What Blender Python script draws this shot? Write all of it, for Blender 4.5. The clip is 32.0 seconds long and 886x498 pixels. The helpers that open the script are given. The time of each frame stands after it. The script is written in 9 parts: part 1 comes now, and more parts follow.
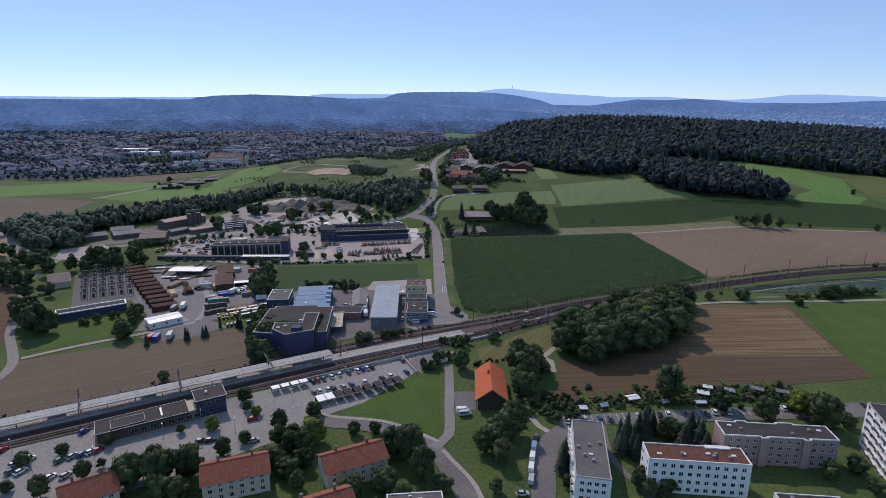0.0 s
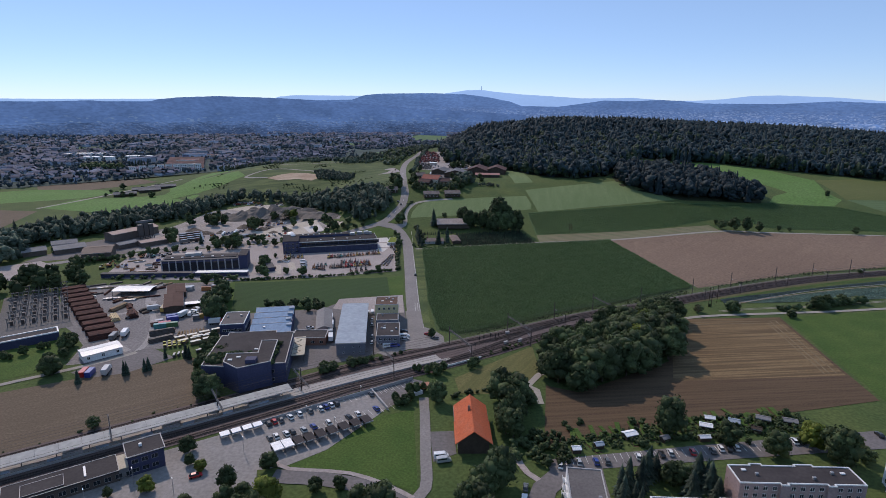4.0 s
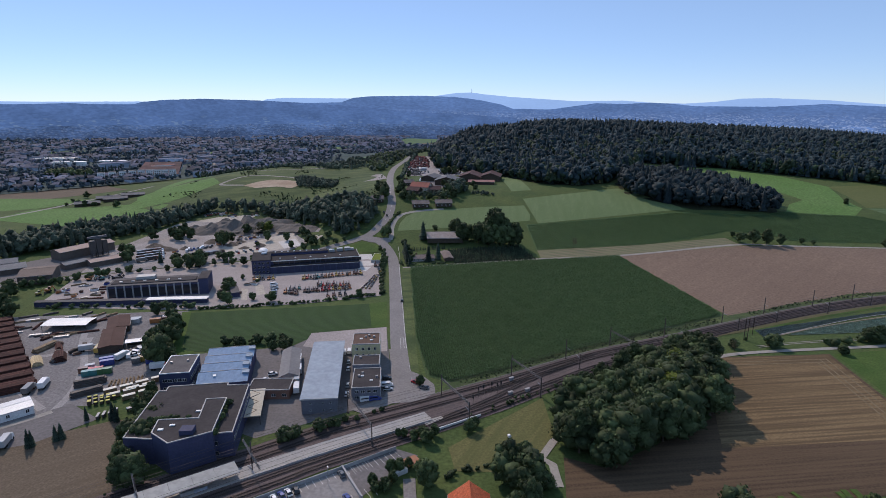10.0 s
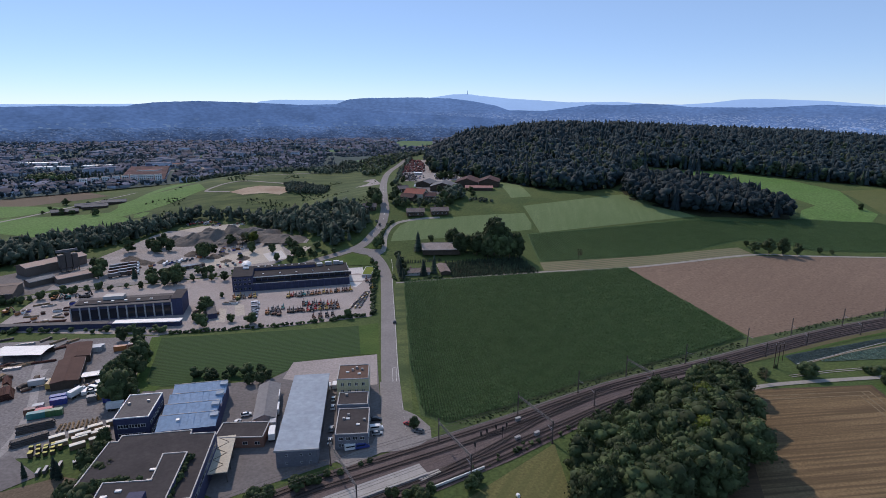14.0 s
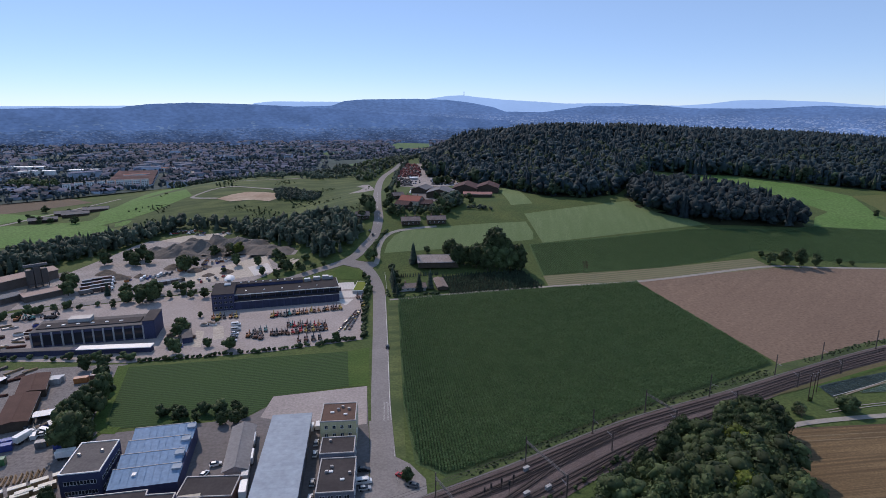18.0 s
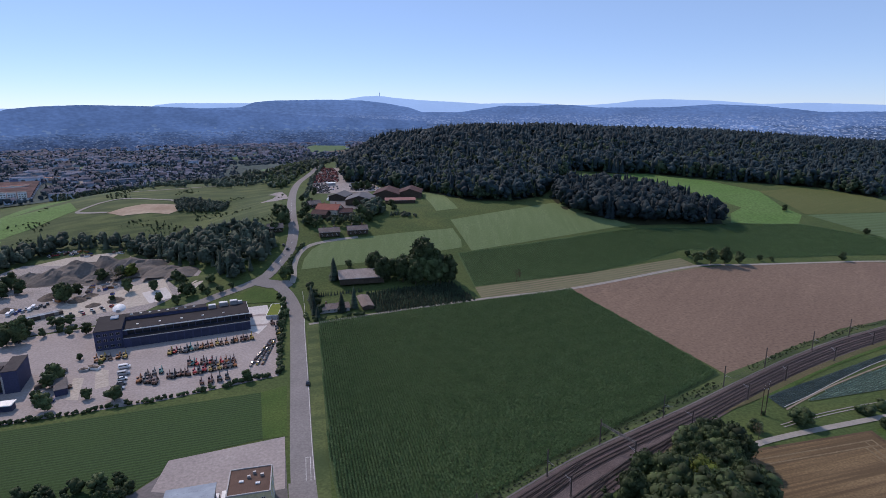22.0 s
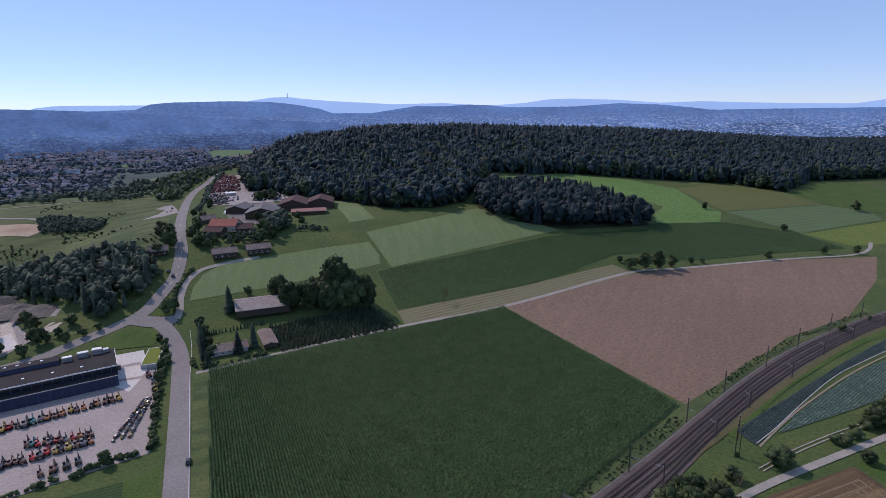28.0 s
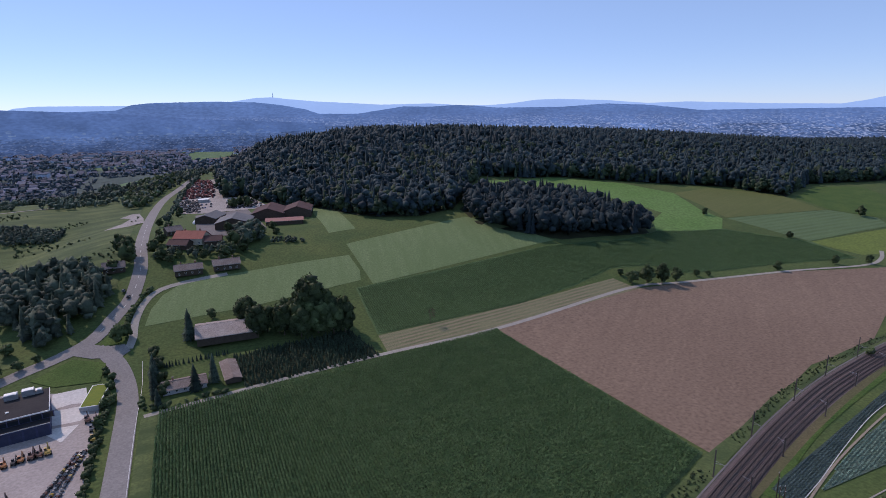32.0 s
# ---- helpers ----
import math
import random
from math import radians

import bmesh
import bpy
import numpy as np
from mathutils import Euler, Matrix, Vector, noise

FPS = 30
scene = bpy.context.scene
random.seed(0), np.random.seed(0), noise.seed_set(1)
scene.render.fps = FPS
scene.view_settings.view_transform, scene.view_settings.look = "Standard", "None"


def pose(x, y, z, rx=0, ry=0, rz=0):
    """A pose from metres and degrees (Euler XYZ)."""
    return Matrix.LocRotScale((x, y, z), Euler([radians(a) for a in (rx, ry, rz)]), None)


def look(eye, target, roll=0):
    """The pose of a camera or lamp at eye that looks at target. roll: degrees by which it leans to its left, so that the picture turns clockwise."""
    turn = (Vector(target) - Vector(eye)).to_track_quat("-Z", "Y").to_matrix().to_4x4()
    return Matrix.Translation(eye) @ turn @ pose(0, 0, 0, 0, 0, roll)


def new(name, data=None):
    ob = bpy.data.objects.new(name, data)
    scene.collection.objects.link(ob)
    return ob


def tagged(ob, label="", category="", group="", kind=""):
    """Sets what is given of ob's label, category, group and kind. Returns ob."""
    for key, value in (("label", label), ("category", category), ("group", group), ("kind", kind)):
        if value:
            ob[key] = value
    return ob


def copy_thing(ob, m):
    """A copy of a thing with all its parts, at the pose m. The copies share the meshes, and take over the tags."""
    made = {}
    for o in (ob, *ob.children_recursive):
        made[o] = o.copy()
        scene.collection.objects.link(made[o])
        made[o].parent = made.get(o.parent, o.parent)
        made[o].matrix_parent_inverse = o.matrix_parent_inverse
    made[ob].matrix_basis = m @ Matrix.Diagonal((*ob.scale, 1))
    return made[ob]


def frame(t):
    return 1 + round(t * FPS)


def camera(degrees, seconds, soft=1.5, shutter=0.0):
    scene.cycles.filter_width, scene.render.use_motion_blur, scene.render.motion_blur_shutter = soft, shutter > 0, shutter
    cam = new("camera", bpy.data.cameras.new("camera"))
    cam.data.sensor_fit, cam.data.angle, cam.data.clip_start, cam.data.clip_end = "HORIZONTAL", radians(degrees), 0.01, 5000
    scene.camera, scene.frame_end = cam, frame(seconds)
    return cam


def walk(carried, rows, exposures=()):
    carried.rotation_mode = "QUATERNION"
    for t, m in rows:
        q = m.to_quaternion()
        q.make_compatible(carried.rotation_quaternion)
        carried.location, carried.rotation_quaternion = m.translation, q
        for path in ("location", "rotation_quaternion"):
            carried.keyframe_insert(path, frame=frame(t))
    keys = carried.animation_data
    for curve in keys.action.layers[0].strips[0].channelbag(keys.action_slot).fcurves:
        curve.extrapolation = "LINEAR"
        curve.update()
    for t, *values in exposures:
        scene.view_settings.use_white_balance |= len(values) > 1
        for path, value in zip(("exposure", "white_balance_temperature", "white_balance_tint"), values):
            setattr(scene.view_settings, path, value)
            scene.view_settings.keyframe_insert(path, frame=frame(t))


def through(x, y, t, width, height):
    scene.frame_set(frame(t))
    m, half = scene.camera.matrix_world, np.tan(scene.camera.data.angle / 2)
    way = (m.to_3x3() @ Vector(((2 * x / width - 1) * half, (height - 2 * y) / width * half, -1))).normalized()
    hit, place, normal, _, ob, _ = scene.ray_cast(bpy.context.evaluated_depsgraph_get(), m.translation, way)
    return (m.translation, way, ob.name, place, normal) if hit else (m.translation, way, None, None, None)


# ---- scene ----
cam = camera(75.4, 32.0, 0.65)
PATH = [
    (0, (-10.62, -27.88, 122.38), (75.336, -0.441, -0.781)),
    (0.5, (-10.67, -24.54, 122.51), (75.380, -0.422, -1.480)),
    (1, (-10.64, -21.20, 122.65), (75.402, -0.408, -2.037)),
    (1.5, (-10.57, -17.82, 122.78), (75.414, -0.398, -2.497)),
    (2, (-10.53, -14.32, 122.86), (75.418, -0.390, -2.808)),
    (2.5, (-10.59, -10.68, 122.89), (75.450, -0.377, -3.091)),
    (3, (-10.70, -6.79, 122.87), (75.474, -0.363, -3.369)),
    (3.5, (-10.70, -2.59, 122.74), (75.479, -0.355, -3.593)),
    (5.5, (-9.82, 15.26, 121.96), (75.578, -0.370, -4.096)),
    (6, (-9.47, 19.80, 121.79), (75.611, -0.380, -4.172)),
    (7, (-8.84, 28.86, 121.51), (75.644, -0.393, -4.350)),
    (8, (-8.17, 38.17, 121.28), (75.688, -0.388, -4.489)),
    (9, (-7.51, 47.44, 121.00), (75.746, -0.364, -4.628)),
    (10, (-6.74, 56.44, 120.63), (75.775, -0.344, -4.716)),
    (11, (-5.96, 65.09, 120.56), (75.845, -0.319, -4.817)),
    (12, (-5.37, 73.03, 120.81), (75.902, -0.286, -4.866)),
    (13, (-4.94, 80.82, 121.12), (75.928, -0.247, -5.021)),
    (14, (-4.29, 88.51, 121.26), (75.920, -0.207, -5.162)),
    (14.5, (-3.88, 92.25, 121.42), (75.923, -0.192, -5.229)),
    (16.5, (-2.37, 106.65, 122.32), (75.963, -0.151, -5.353)),
    (17, (-2.04, 110.30, 122.44), (75.987, -0.143, -5.393)),
    (17.5, (-1.78, 114.00, 122.50), (76.012, -0.139, -5.413)),
    (18, (-1.65, 117.84, 122.60), (76.036, -0.132, -5.500)),
    (18.5, (-1.49, 121.82, 122.76), (76.050, -0.123, -5.850)),
    (19, (-1.52, 125.90, 122.86), (76.044, -0.104, -7.255)),
    (19.5, (-1.63, 130.01, 122.92), (76.047, -0.076, -8.355)),
    (20, (-1.60, 134.07, 122.95), (76.058, -0.040, -9.425)),
    (20.5, (-1.39, 138.15, 123.01), (76.062, 0.015, -10.424)),
    (21, (-0.90, 142.23, 123.03), (76.068, 0.080, -11.416)),
    (21.5, (-0.34, 146.32, 123.00), (76.061, 0.153, -12.528)),
    (22, (0.29, 150.42, 122.98), (76.077, 0.225, -13.665)),
    (22.5, (0.90, 154.51, 122.88), (76.092, 0.296, -14.858)),
    (23, (1.59, 158.54, 122.71), (76.109, 0.365, -15.944)),
    (23.5, (2.53, 162.43, 122.54), (76.105, 0.426, -17.186)),
    (24, (3.49, 166.28, 122.42), (76.105, 0.482, -18.445)),
    (24.5, (4.38, 170.15, 122.32), (76.096, 0.531, -19.284)),
    (25, (5.43, 174.00, 122.24), (76.089, 0.569, -19.948)),
    (25.5, (6.63, 177.83, 122.20), (76.072, 0.592, -20.277)),
    (27.5, (12.31, 193.15, 122.00), (76.092, 0.651, -21.751)),
    (28, (13.83, 197.05, 121.83), (76.083, 0.664, -22.125)),
    (28.5, (15.38, 201.14, 121.61), (76.095, 0.670, -22.315)),
    (29, (17.05, 205.26, 121.45), (76.127, 0.668, -22.496)),
    (30, (20.83, 213.20, 121.45), (76.146, 0.653, -22.844)),
    (31, (24.54, 221.28, 121.91), (76.131, 0.660, -23.174)),
    (32, (28.34, 229.38, 122.54), (76.093, 0.703, -23.338)),
]
walk(cam, [(t, pose(*place, *turn)) for t, place, turn in PATH], exposures=[(0.0, -0.15, 6400, 21), (14.0, -0.15, 6400, 21), (26.0, -0.13, 6300, 28), (32.0, -0.13, 6300, 29)])

# ---- sky and sun ----
SUN_EL, SUN_X, SUN_Y = radians(42), -0.45, 0.89
world = bpy.data.worlds.new("sky")
scene.world = world
world.use_nodes = True
wn = world.node_tree.nodes
sky = wn.new("ShaderNodeTexSky")
sky.sky_type = "NISHITA"
sky.sun_disc = False
sky.sun_elevation = SUN_EL
sky.sun_rotation = math.atan2(SUN_X, SUN_Y)
sky.air_density, sky.dust_density, sky.ozone_density, sky.altitude = 0.68, 0.0, 6.0, 300
wn["Background"].inputs["Strength"].default_value = 0.142
haze = wn.new("ShaderNodeMix")
haze.data_type = "RGBA"
haze.inputs["Factor"].default_value = 0.44
haze.inputs["B"].default_value = (3.05, 4.75, 6.3, 1)
world.node_tree.links.new(sky.outputs["Color"], haze.inputs["A"])
world.node_tree.links.new(haze.outputs["Result"], wn["Background"].inputs["Color"])
sun = new("sun", bpy.data.lights.new("sun", "SUN"))
sun.data.energy, sun.data.angle, sun.data.color = 3.0, radians(0.5), (1.0, 0.88, 0.72)
sun.matrix_world = look((SUN_X * 300, SUN_Y * 300, 300 * math.tan(SUN_EL)), (0, 0, 0))

# ---- materials ----
MATS = {}


def mat(name, a, b=None, scale=0.3, rough=0.85, metal=0.0, fine=None, bump=0.0, island=0.0, obj=0.0, mid=0.5, spread=0.22, vary_by=0.3):
    """A surface with two colours mixed by noise at two scales, in metres of the world."""
    if name in MATS:
        return MATS[name]
    m = bpy.data.materials.new(name)
    m.use_nodes = True
    n, l = m.node_tree.nodes, m.node_tree.links
    bsdf = n["Principled BSDF"]
    b = b or tuple(c * 0.75 for c in a)
    geo = n.new("ShaderNodeNewGeometry")
    big = n.new("ShaderNodeTexNoise")
    big.inputs["Scale"].default_value, big.inputs["Detail"].default_value = scale, 5.0
    l.new(geo.outputs["Position"], big.inputs["Vector"])
    ramp = n.new("ShaderNodeValToRGB")
    ramp.color_ramp.elements[0].position, ramp.color_ramp.elements[1].position = mid - spread, mid + spread
    ramp.color_ramp.elements[0].color, ramp.color_ramp.elements[1].color = (*a, 1), (*b, 1)
    l.new(big.outputs["Fac"], ramp.inputs["Fac"])
    small = n.new("ShaderNodeTexNoise")
    small.inputs["Scale"].default_value, small.inputs["Detail"].default_value = fine or scale * 9, 3.0
    l.new(geo.outputs["Position"], small.inputs["Vector"])
    vary = n.new("ShaderNodeMapRange")
    vary.inputs["To Min"].default_value, vary.inputs["To Max"].default_value = 1 - vary_by, 1 + vary_by
    l.new(small.outputs["Fac"], vary.inputs["Value"])
    mul = n.new("ShaderNodeMix")
    mul.data_type, mul.blend_type = "RGBA", "MULTIPLY"
    mul.inputs["Factor"].default_value = 1.0
    l.new(ramp.outputs["Color"], mul.inputs["A"])
    l.new(vary.outputs["Result"], mul.inputs["B"])
    out = mul.outputs["Result"]
    for amount, source in ((island, geo.outputs["Random Per Island"]), (obj, None)):
        if amount:
            if source is None:
                source = n.new("ShaderNodeObjectInfo").outputs["Random"]
            rng = n.new("ShaderNodeMapRange")
            rng.inputs["To Min"].default_value, rng.inputs["To Max"].default_value = 1 - amount, 1 + amount
            l.new(source, rng.inputs["Value"])
            mm = n.new("ShaderNodeMix")
            mm.data_type, mm.blend_type = "RGBA", "MULTIPLY"
            mm.inputs["Factor"].default_value = 1.0
            l.new(out, mm.inputs["A"])
            l.new(rng.outputs["Result"], mm.inputs["B"])
            out = mm.outputs["Result"]
    l.new(out, bsdf.inputs["Base Color"])
    bsdf.inputs["Roughness"].default_value, bsdf.inputs["Metallic"].default_value = rough, metal
    if rough > 0.6 and not metal:
        bsdf.inputs["Specular IOR Level"].default_value = 0.2
    if bump:
        bp = n.new("ShaderNodeBump")
        bp.inputs["Strength"].default_value, bp.inputs["Distance"].default_value = bump, 0.3
        l.new(small.outputs["Fac"], bp.inputs["Height"])
        l.new(bp.outputs["Normal"], bsdf.inputs["Normal"])
    MATS[name] = m
    return m


def rows_mat(name, a, b, angle, pitch, soil=0.5, rough=0.95, wob=0.35, patch=0.03, c=None, grain=1.7):
    """A field in rows: two colours in stripes of the given pitch, with stripes bent a little and patches of another tone."""
    if name in MATS:
        return MATS[name]
    m = bpy.data.materials.new(name)
    m.use_nodes = True
    n, l = m.node_tree.nodes, m.node_tree.links
    bsdf = n["Principled BSDF"]
    geo = n.new("ShaderNodeNewGeometry")
    mp = n.new("ShaderNodeMapping")
    mp.inputs["Rotation"].default_value = (0, 0, angle)
    l.new(geo.outputs["Position"], mp.inputs["Vector"])
    wave = n.new("ShaderNodeTexWave")
    wave.inputs["Scale"].default_value = 0.314 / pitch
    wave.inputs["Distortion"].default_value = wob
    wave.inputs["Detail"].default_value = 2.0
    wave.inputs["Detail Scale"].default_value = 0.6
    l.new(mp.outputs["Vector"], wave.inputs["Vector"])
    nz = n.new("ShaderNodeTexNoise")
    nz.inputs["Scale"].default_value, nz.inputs["Detail"].default_value = patch, 6.0
    l.new(geo.outputs["Position"], nz.inputs["Vector"])
    fine = n.new("ShaderNodeTexNoise")
    fine.inputs["Scale"].default_value, fine.inputs["Detail"].default_value = grain, 4.0
    l.new(geo.outputs["Position"], fine.inputs["Vector"])
    mix = n.new("ShaderNodeMix")
    mix.data_type = "RGBA"
    mix.inputs["A"].default_value, mix.inputs["B"].default_value = (*a, 1), (*b, 1)
    fac = n.new("ShaderNodeMath")
    fac.operation, fac.use_clamp = "MULTIPLY", True
    fac.inputs[1].default_value = soil
    l.new(wave.outputs["Fac"], fac.inputs[0])
    l.new(fac.outputs[0], mix.inputs["Factor"])
    mix2 = n.new("ShaderNodeMix")
    mix2.data_type = "RGBA"
    rp = n.new("ShaderNodeMapRange")
    rp.inputs["From Min"].default_value, rp.inputs["From Max"].default_value = 0.42, 0.68
    l.new(nz.outputs["Fac"], rp.inputs["Value"])
    l.new(rp.outputs["Result"], mix2.inputs["Factor"])
    l.new(mix.outputs["Result"], mix2.inputs["A"])
    mix2.inputs["B"].default_value = (*(c or tuple(0.5 * (p + q) * 1.12 for p, q in zip(a, b))), 1)
    vary = n.new("ShaderNodeMapRange")
    vary.inputs["To Min"].default_value, vary.inputs["To Max"].default_value = 0.3, 1.7
    l.new(fine.outputs["Fac"], vary.inputs["Value"])
    mul = n.new("ShaderNodeMix")
    mul.data_type, mul.blend_type = "RGBA", "MULTIPLY"
    mul.inputs["Factor"].default_value = 1.0
    l.new(mix2.outputs["Result"], mul.inputs["A"])
    l.new(vary.outputs["Result"], mul.inputs["B"])
    l.new(mul.outputs["Result"], bsdf.inputs["Base Color"])
    bsdf.inputs["Roughness"].default_value, bsdf.inputs["Specular IOR Level"].default_value = rough, 0.2
    bp = n.new("ShaderNodeBump")
    bp.inputs["Strength"].default_value, bp.inputs["Distance"].default_value = 0.25, 0.3
    l.new(wave.outputs["Fac"], bp.inputs["Height"])
    l.new(bp.outputs["Normal"], bsdf.inputs["Normal"])
    MATS[name] = m
    return m


def streak_mat(name, a, b, c, angle, along=0.02, across=0.35, patch=0.015, grain=1.2, contrast=0.16, strength=0.55):
    """Worked soil or rough grass: streaks along one direction, broad patches of another tone and a fine grain."""
    m = mat(name, a, b, patch, 0.95, fine=grain, bump=0.3, vary_by=0.6)
    n, l = m.node_tree.nodes, m.node_tree.links
    mp = n.new("ShaderNodeMapping")
    mp.inputs["Rotation"].default_value, mp.inputs["Scale"].default_value = (0, 0, -angle), (along, across, 0.1)
    geo = n.new("ShaderNodeNewGeometry")
    mp.vector_type = "TEXTURE"
    mp.inputs["Scale"].default_value = (1 / along, 1 / across, 10)
    mp.inputs["Rotation"].default_value = (0, 0, angle)
    l.new(geo.outputs["Position"], mp.inputs["Vector"])
    nz = n.new("ShaderNodeTexNoise")
    nz.inputs["Scale"].default_value, nz.inputs["Detail"].default_value = 1.0, 6.0
    l.new(mp.outputs["Vector"], nz.inputs["Vector"])
    rp = n.new("ShaderNodeMapRange")
    rp.inputs["From Min"].default_value, rp.inputs["From Max"].default_value = 0.5 - contrast, 0.5 + contrast
    l.new(nz.outputs["Fac"], rp.inputs["Value"])
    bsdf = n["Principled BSDF"]
    old = bsdf.inputs["Base Color"].links[0].from_socket
    mx = n.new("ShaderNodeMix")
    mx.data_type = "RGBA"
    l.new(rp.outputs["Result"], mx.inputs["Factor"])
    l.new(old, mx.inputs["A"])
    mx.inputs["B"].default_value = (*c, 1)
    soft = n.new("ShaderNodeMix")
    soft.data_type = "RGBA"
    soft.inputs["Factor"].default_value = strength
    l.new(old, soft.inputs["A"])
    l.new(mx.outputs["Result"], soft.inputs["B"])
    l.new(soft.outputs["Result"], bsdf.inputs["Base Color"])
    return m


GRASS = mat("meadow grass", (0.05, 0.084, 0.026), (0.084, 0.11, 0.034), 0.035, 0.95, fine=0.7, bump=0.4, vary_by=0.65)
GRASS_DRY = streak_mat("dry rough grass", (0.066, 0.098, 0.036), (0.112, 0.136, 0.05), (0.042, 0.068, 0.026), 0.15, 0.03, 0.1, 0.025, 0.9, 0.09, 0.8)
LAWN = mat("lawn", (0.044, 0.088, 0.018), (0.072, 0.112, 0.026), 0.06, 0.95, fine=1.2, bump=0.3, vary_by=0.65)
LIGHT_FIELD = streak_mat("mown pale green meadow", (0.128, 0.18, 0.076), (0.146, 0.196, 0.088), (0.102, 0.152, 0.06), 1.35, 0.02, 0.2, 0.02, 1.0, 0.14)
BRIGHT_FIELD = mat("bright green meadow", (0.085, 0.17, 0.04), (0.11, 0.19, 0.055), 0.02, 0.95, fine=0.4, vary_by=0.65)
LIME_FIELD = mat("yellow green meadow", (0.13, 0.17, 0.035), (0.11, 0.15, 0.035), 0.03, 0.95, fine=0.5, vary_by=0.65)
OLIVE_FIELD = streak_mat("olive meadow", (0.1, 0.115, 0.036), (0.12, 0.13, 0.045), (0.08, 0.105, 0.032), 0.3)
CORN = rows_mat("soil between the maize", (0.05, 0.085, 0.032), (0.058, 0.092, 0.037), 0.0, 1.5, 0.8, 0.9, 0.2, 0.02)
CORN_FAR = rows_mat("far maize leaves", (0.06, 0.105, 0.04), (0.07, 0.118, 0.046), 0.2, 1.6, 0.6, 0.9)
BEET = rows_mat("low green crop in rows", (0.026, 0.05, 0.018), (0.045, 0.09, 0.027), 1.48, 1.7, 0.75, 0.95, 2.2, 0.04, c=(0.034, 0.068, 0.02))
SOIL = streak_mat("harrowed pale soil", (0.176, 0.122, 0.09), (0.208, 0.147, 0.108), (0.146, 0.099, 0.073), 0.72, 0.012, 0.2, 0.009, 0.6, 0.16, 0.28)
SOIL_DARK = streak_mat("brown stubble soil", (0.07, 0.046, 0.03), (0.09, 0.06, 0.037), (0.13, 0.088, 0.053), 0.04, 0.015, 0.6, 0.02, 1.4, 0.1, 0.65)
SOIL_TAN = streak_mat("tan stubble", (0.17, 0.115, 0.06), (0.205, 0.142, 0.076), (0.08, 0.054, 0.03), 0.04, 0.012, 0.5, 0.02, 1.4, 0.1, 0.75)
SOIL_GREY = streak_mat("grey brown stubble", (0.125, 0.096, 0.068), (0.15, 0.115, 0.082), (0.105, 0.08, 0.056), 0.5, 0.02, 0.4)
STRIP = rows_mat("stubble strip with green lines", (0.21, 0.175, 0.115), (0.09, 0.115, 0.05), 1.42, 3.4, 0.8, 0.95, 1.2, 0.05)
ROAD = mat("worn grey asphalt road", (0.205, 0.19, 0.185), (0.24, 0.222, 0.216), 0.08, 0.9, fine=1.2, vary_by=0.4)
ASPHALT = mat("asphalt yard", (0.135, 0.125, 0.125), (0.175, 0.16, 0.16), 0.06, 0.9, fine=0.8, vary_by=0.4)
CONCRETE = mat("pale concrete paving", (0.3, 0.262, 0.25), (0.36, 0.315, 0.3), 0.07, 0.9, fine=0.9, vary_by=0.4)
GRAVEL = mat("pale gravel", (0.25, 0.225, 0.215), (0.35, 0.315, 0.3), 0.05, 0.95, fine=0.9, bump=0.3, vary_by=0.65)
PATHM = mat("gravel path", (0.27, 0.25, 0.225), (0.33, 0.305, 0.275), 0.1, 0.95)
BALLAST = mat("brown rail ballast", (0.105, 0.08, 0.077), (0.14, 0.11, 0.105), 0.1, 0.95, fine=2.0, bump=0.5, vary_by=0.65)
WHITE = mat("white road paint", (0.75, 0.75, 0.73), (0.6, 0.6, 0.58), 0.6, 0.7)
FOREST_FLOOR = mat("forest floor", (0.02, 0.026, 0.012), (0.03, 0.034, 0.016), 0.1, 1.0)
# Blue in the town ground's colour stands in for distance haze.
TOWN_GROUND = mat("haze-blue gardens and streets of the town", (0.042, 0.066, 0.058), (0.062, 0.086, 0.082), 0.012, 1.0, fine=0.06, vary_by=0.65)

# ---- helpers for building ----
def mesh_of(name, verts, faces, material=None):
    me = bpy.data.meshes.new(name)
    me.from_pydata(verts, [], faces)
    if material:
        me.materials.append(material)
    me.update()
    return me


def part(name, bm, material, parent=None, label=""):
    me = bpy.data.meshes.new(name)
    bm.to_mesh(me)
    bm.free()
    me.materials.append(material)
    ob = new(name, me)
    if parent:
        ob.parent = parent
    return tagged(ob, label)


def thing(name, x, y, z=None, turn=0.0, label="", category="", group="", kind=""):
    """An Empty at the base of a thing."""
    ob = new(name)
    ob.matrix_basis = pose(x, y, ground_z(x, y) if z is None else z, 0, 0, turn)
    return tagged(ob, label, category, group, kind)


def box(bm, x0, y0, z0, x1, y1, z1):
    m = Matrix.LocRotScale(((x0 + x1) / 2, (y0 + y1) / 2, (z0 + z1) / 2), None, (x1 - x0, y1 - y0, z1 - z0))
    bmesh.ops.create_cube(bm, size=1.0, matrix=m)
    return bm


def one_box(x0, y0, z0, x1, y1, z1, bevel=0.0):
    bm = box(bmesh.new(), x0, y0, z0, x1, y1, z1)
    if bevel:
        bmesh.ops.bevel(bm, geom=bm.edges[:], offset=bevel, segments=1, affect="EDGES")
    return bm


def prism(pts, z0, z1):
    """An upright block over the polygon pts."""
    bm = bmesh.new()
    low = [bm.verts.new((x, y, z0)) for x, y in pts]
    high = [bm.verts.new((x, y, z1)) for x, y in pts]
    n = len(pts)
    bm.faces.new(high)
    bm.faces.new(low[::-1])
    for i in range(n):
        bm.faces.new((low[i], low[(i + 1) % n], high[(i + 1) % n], high[i]))
    bmesh.ops.recalc_face_normals(bm, faces=bm.faces[:])
    return bm


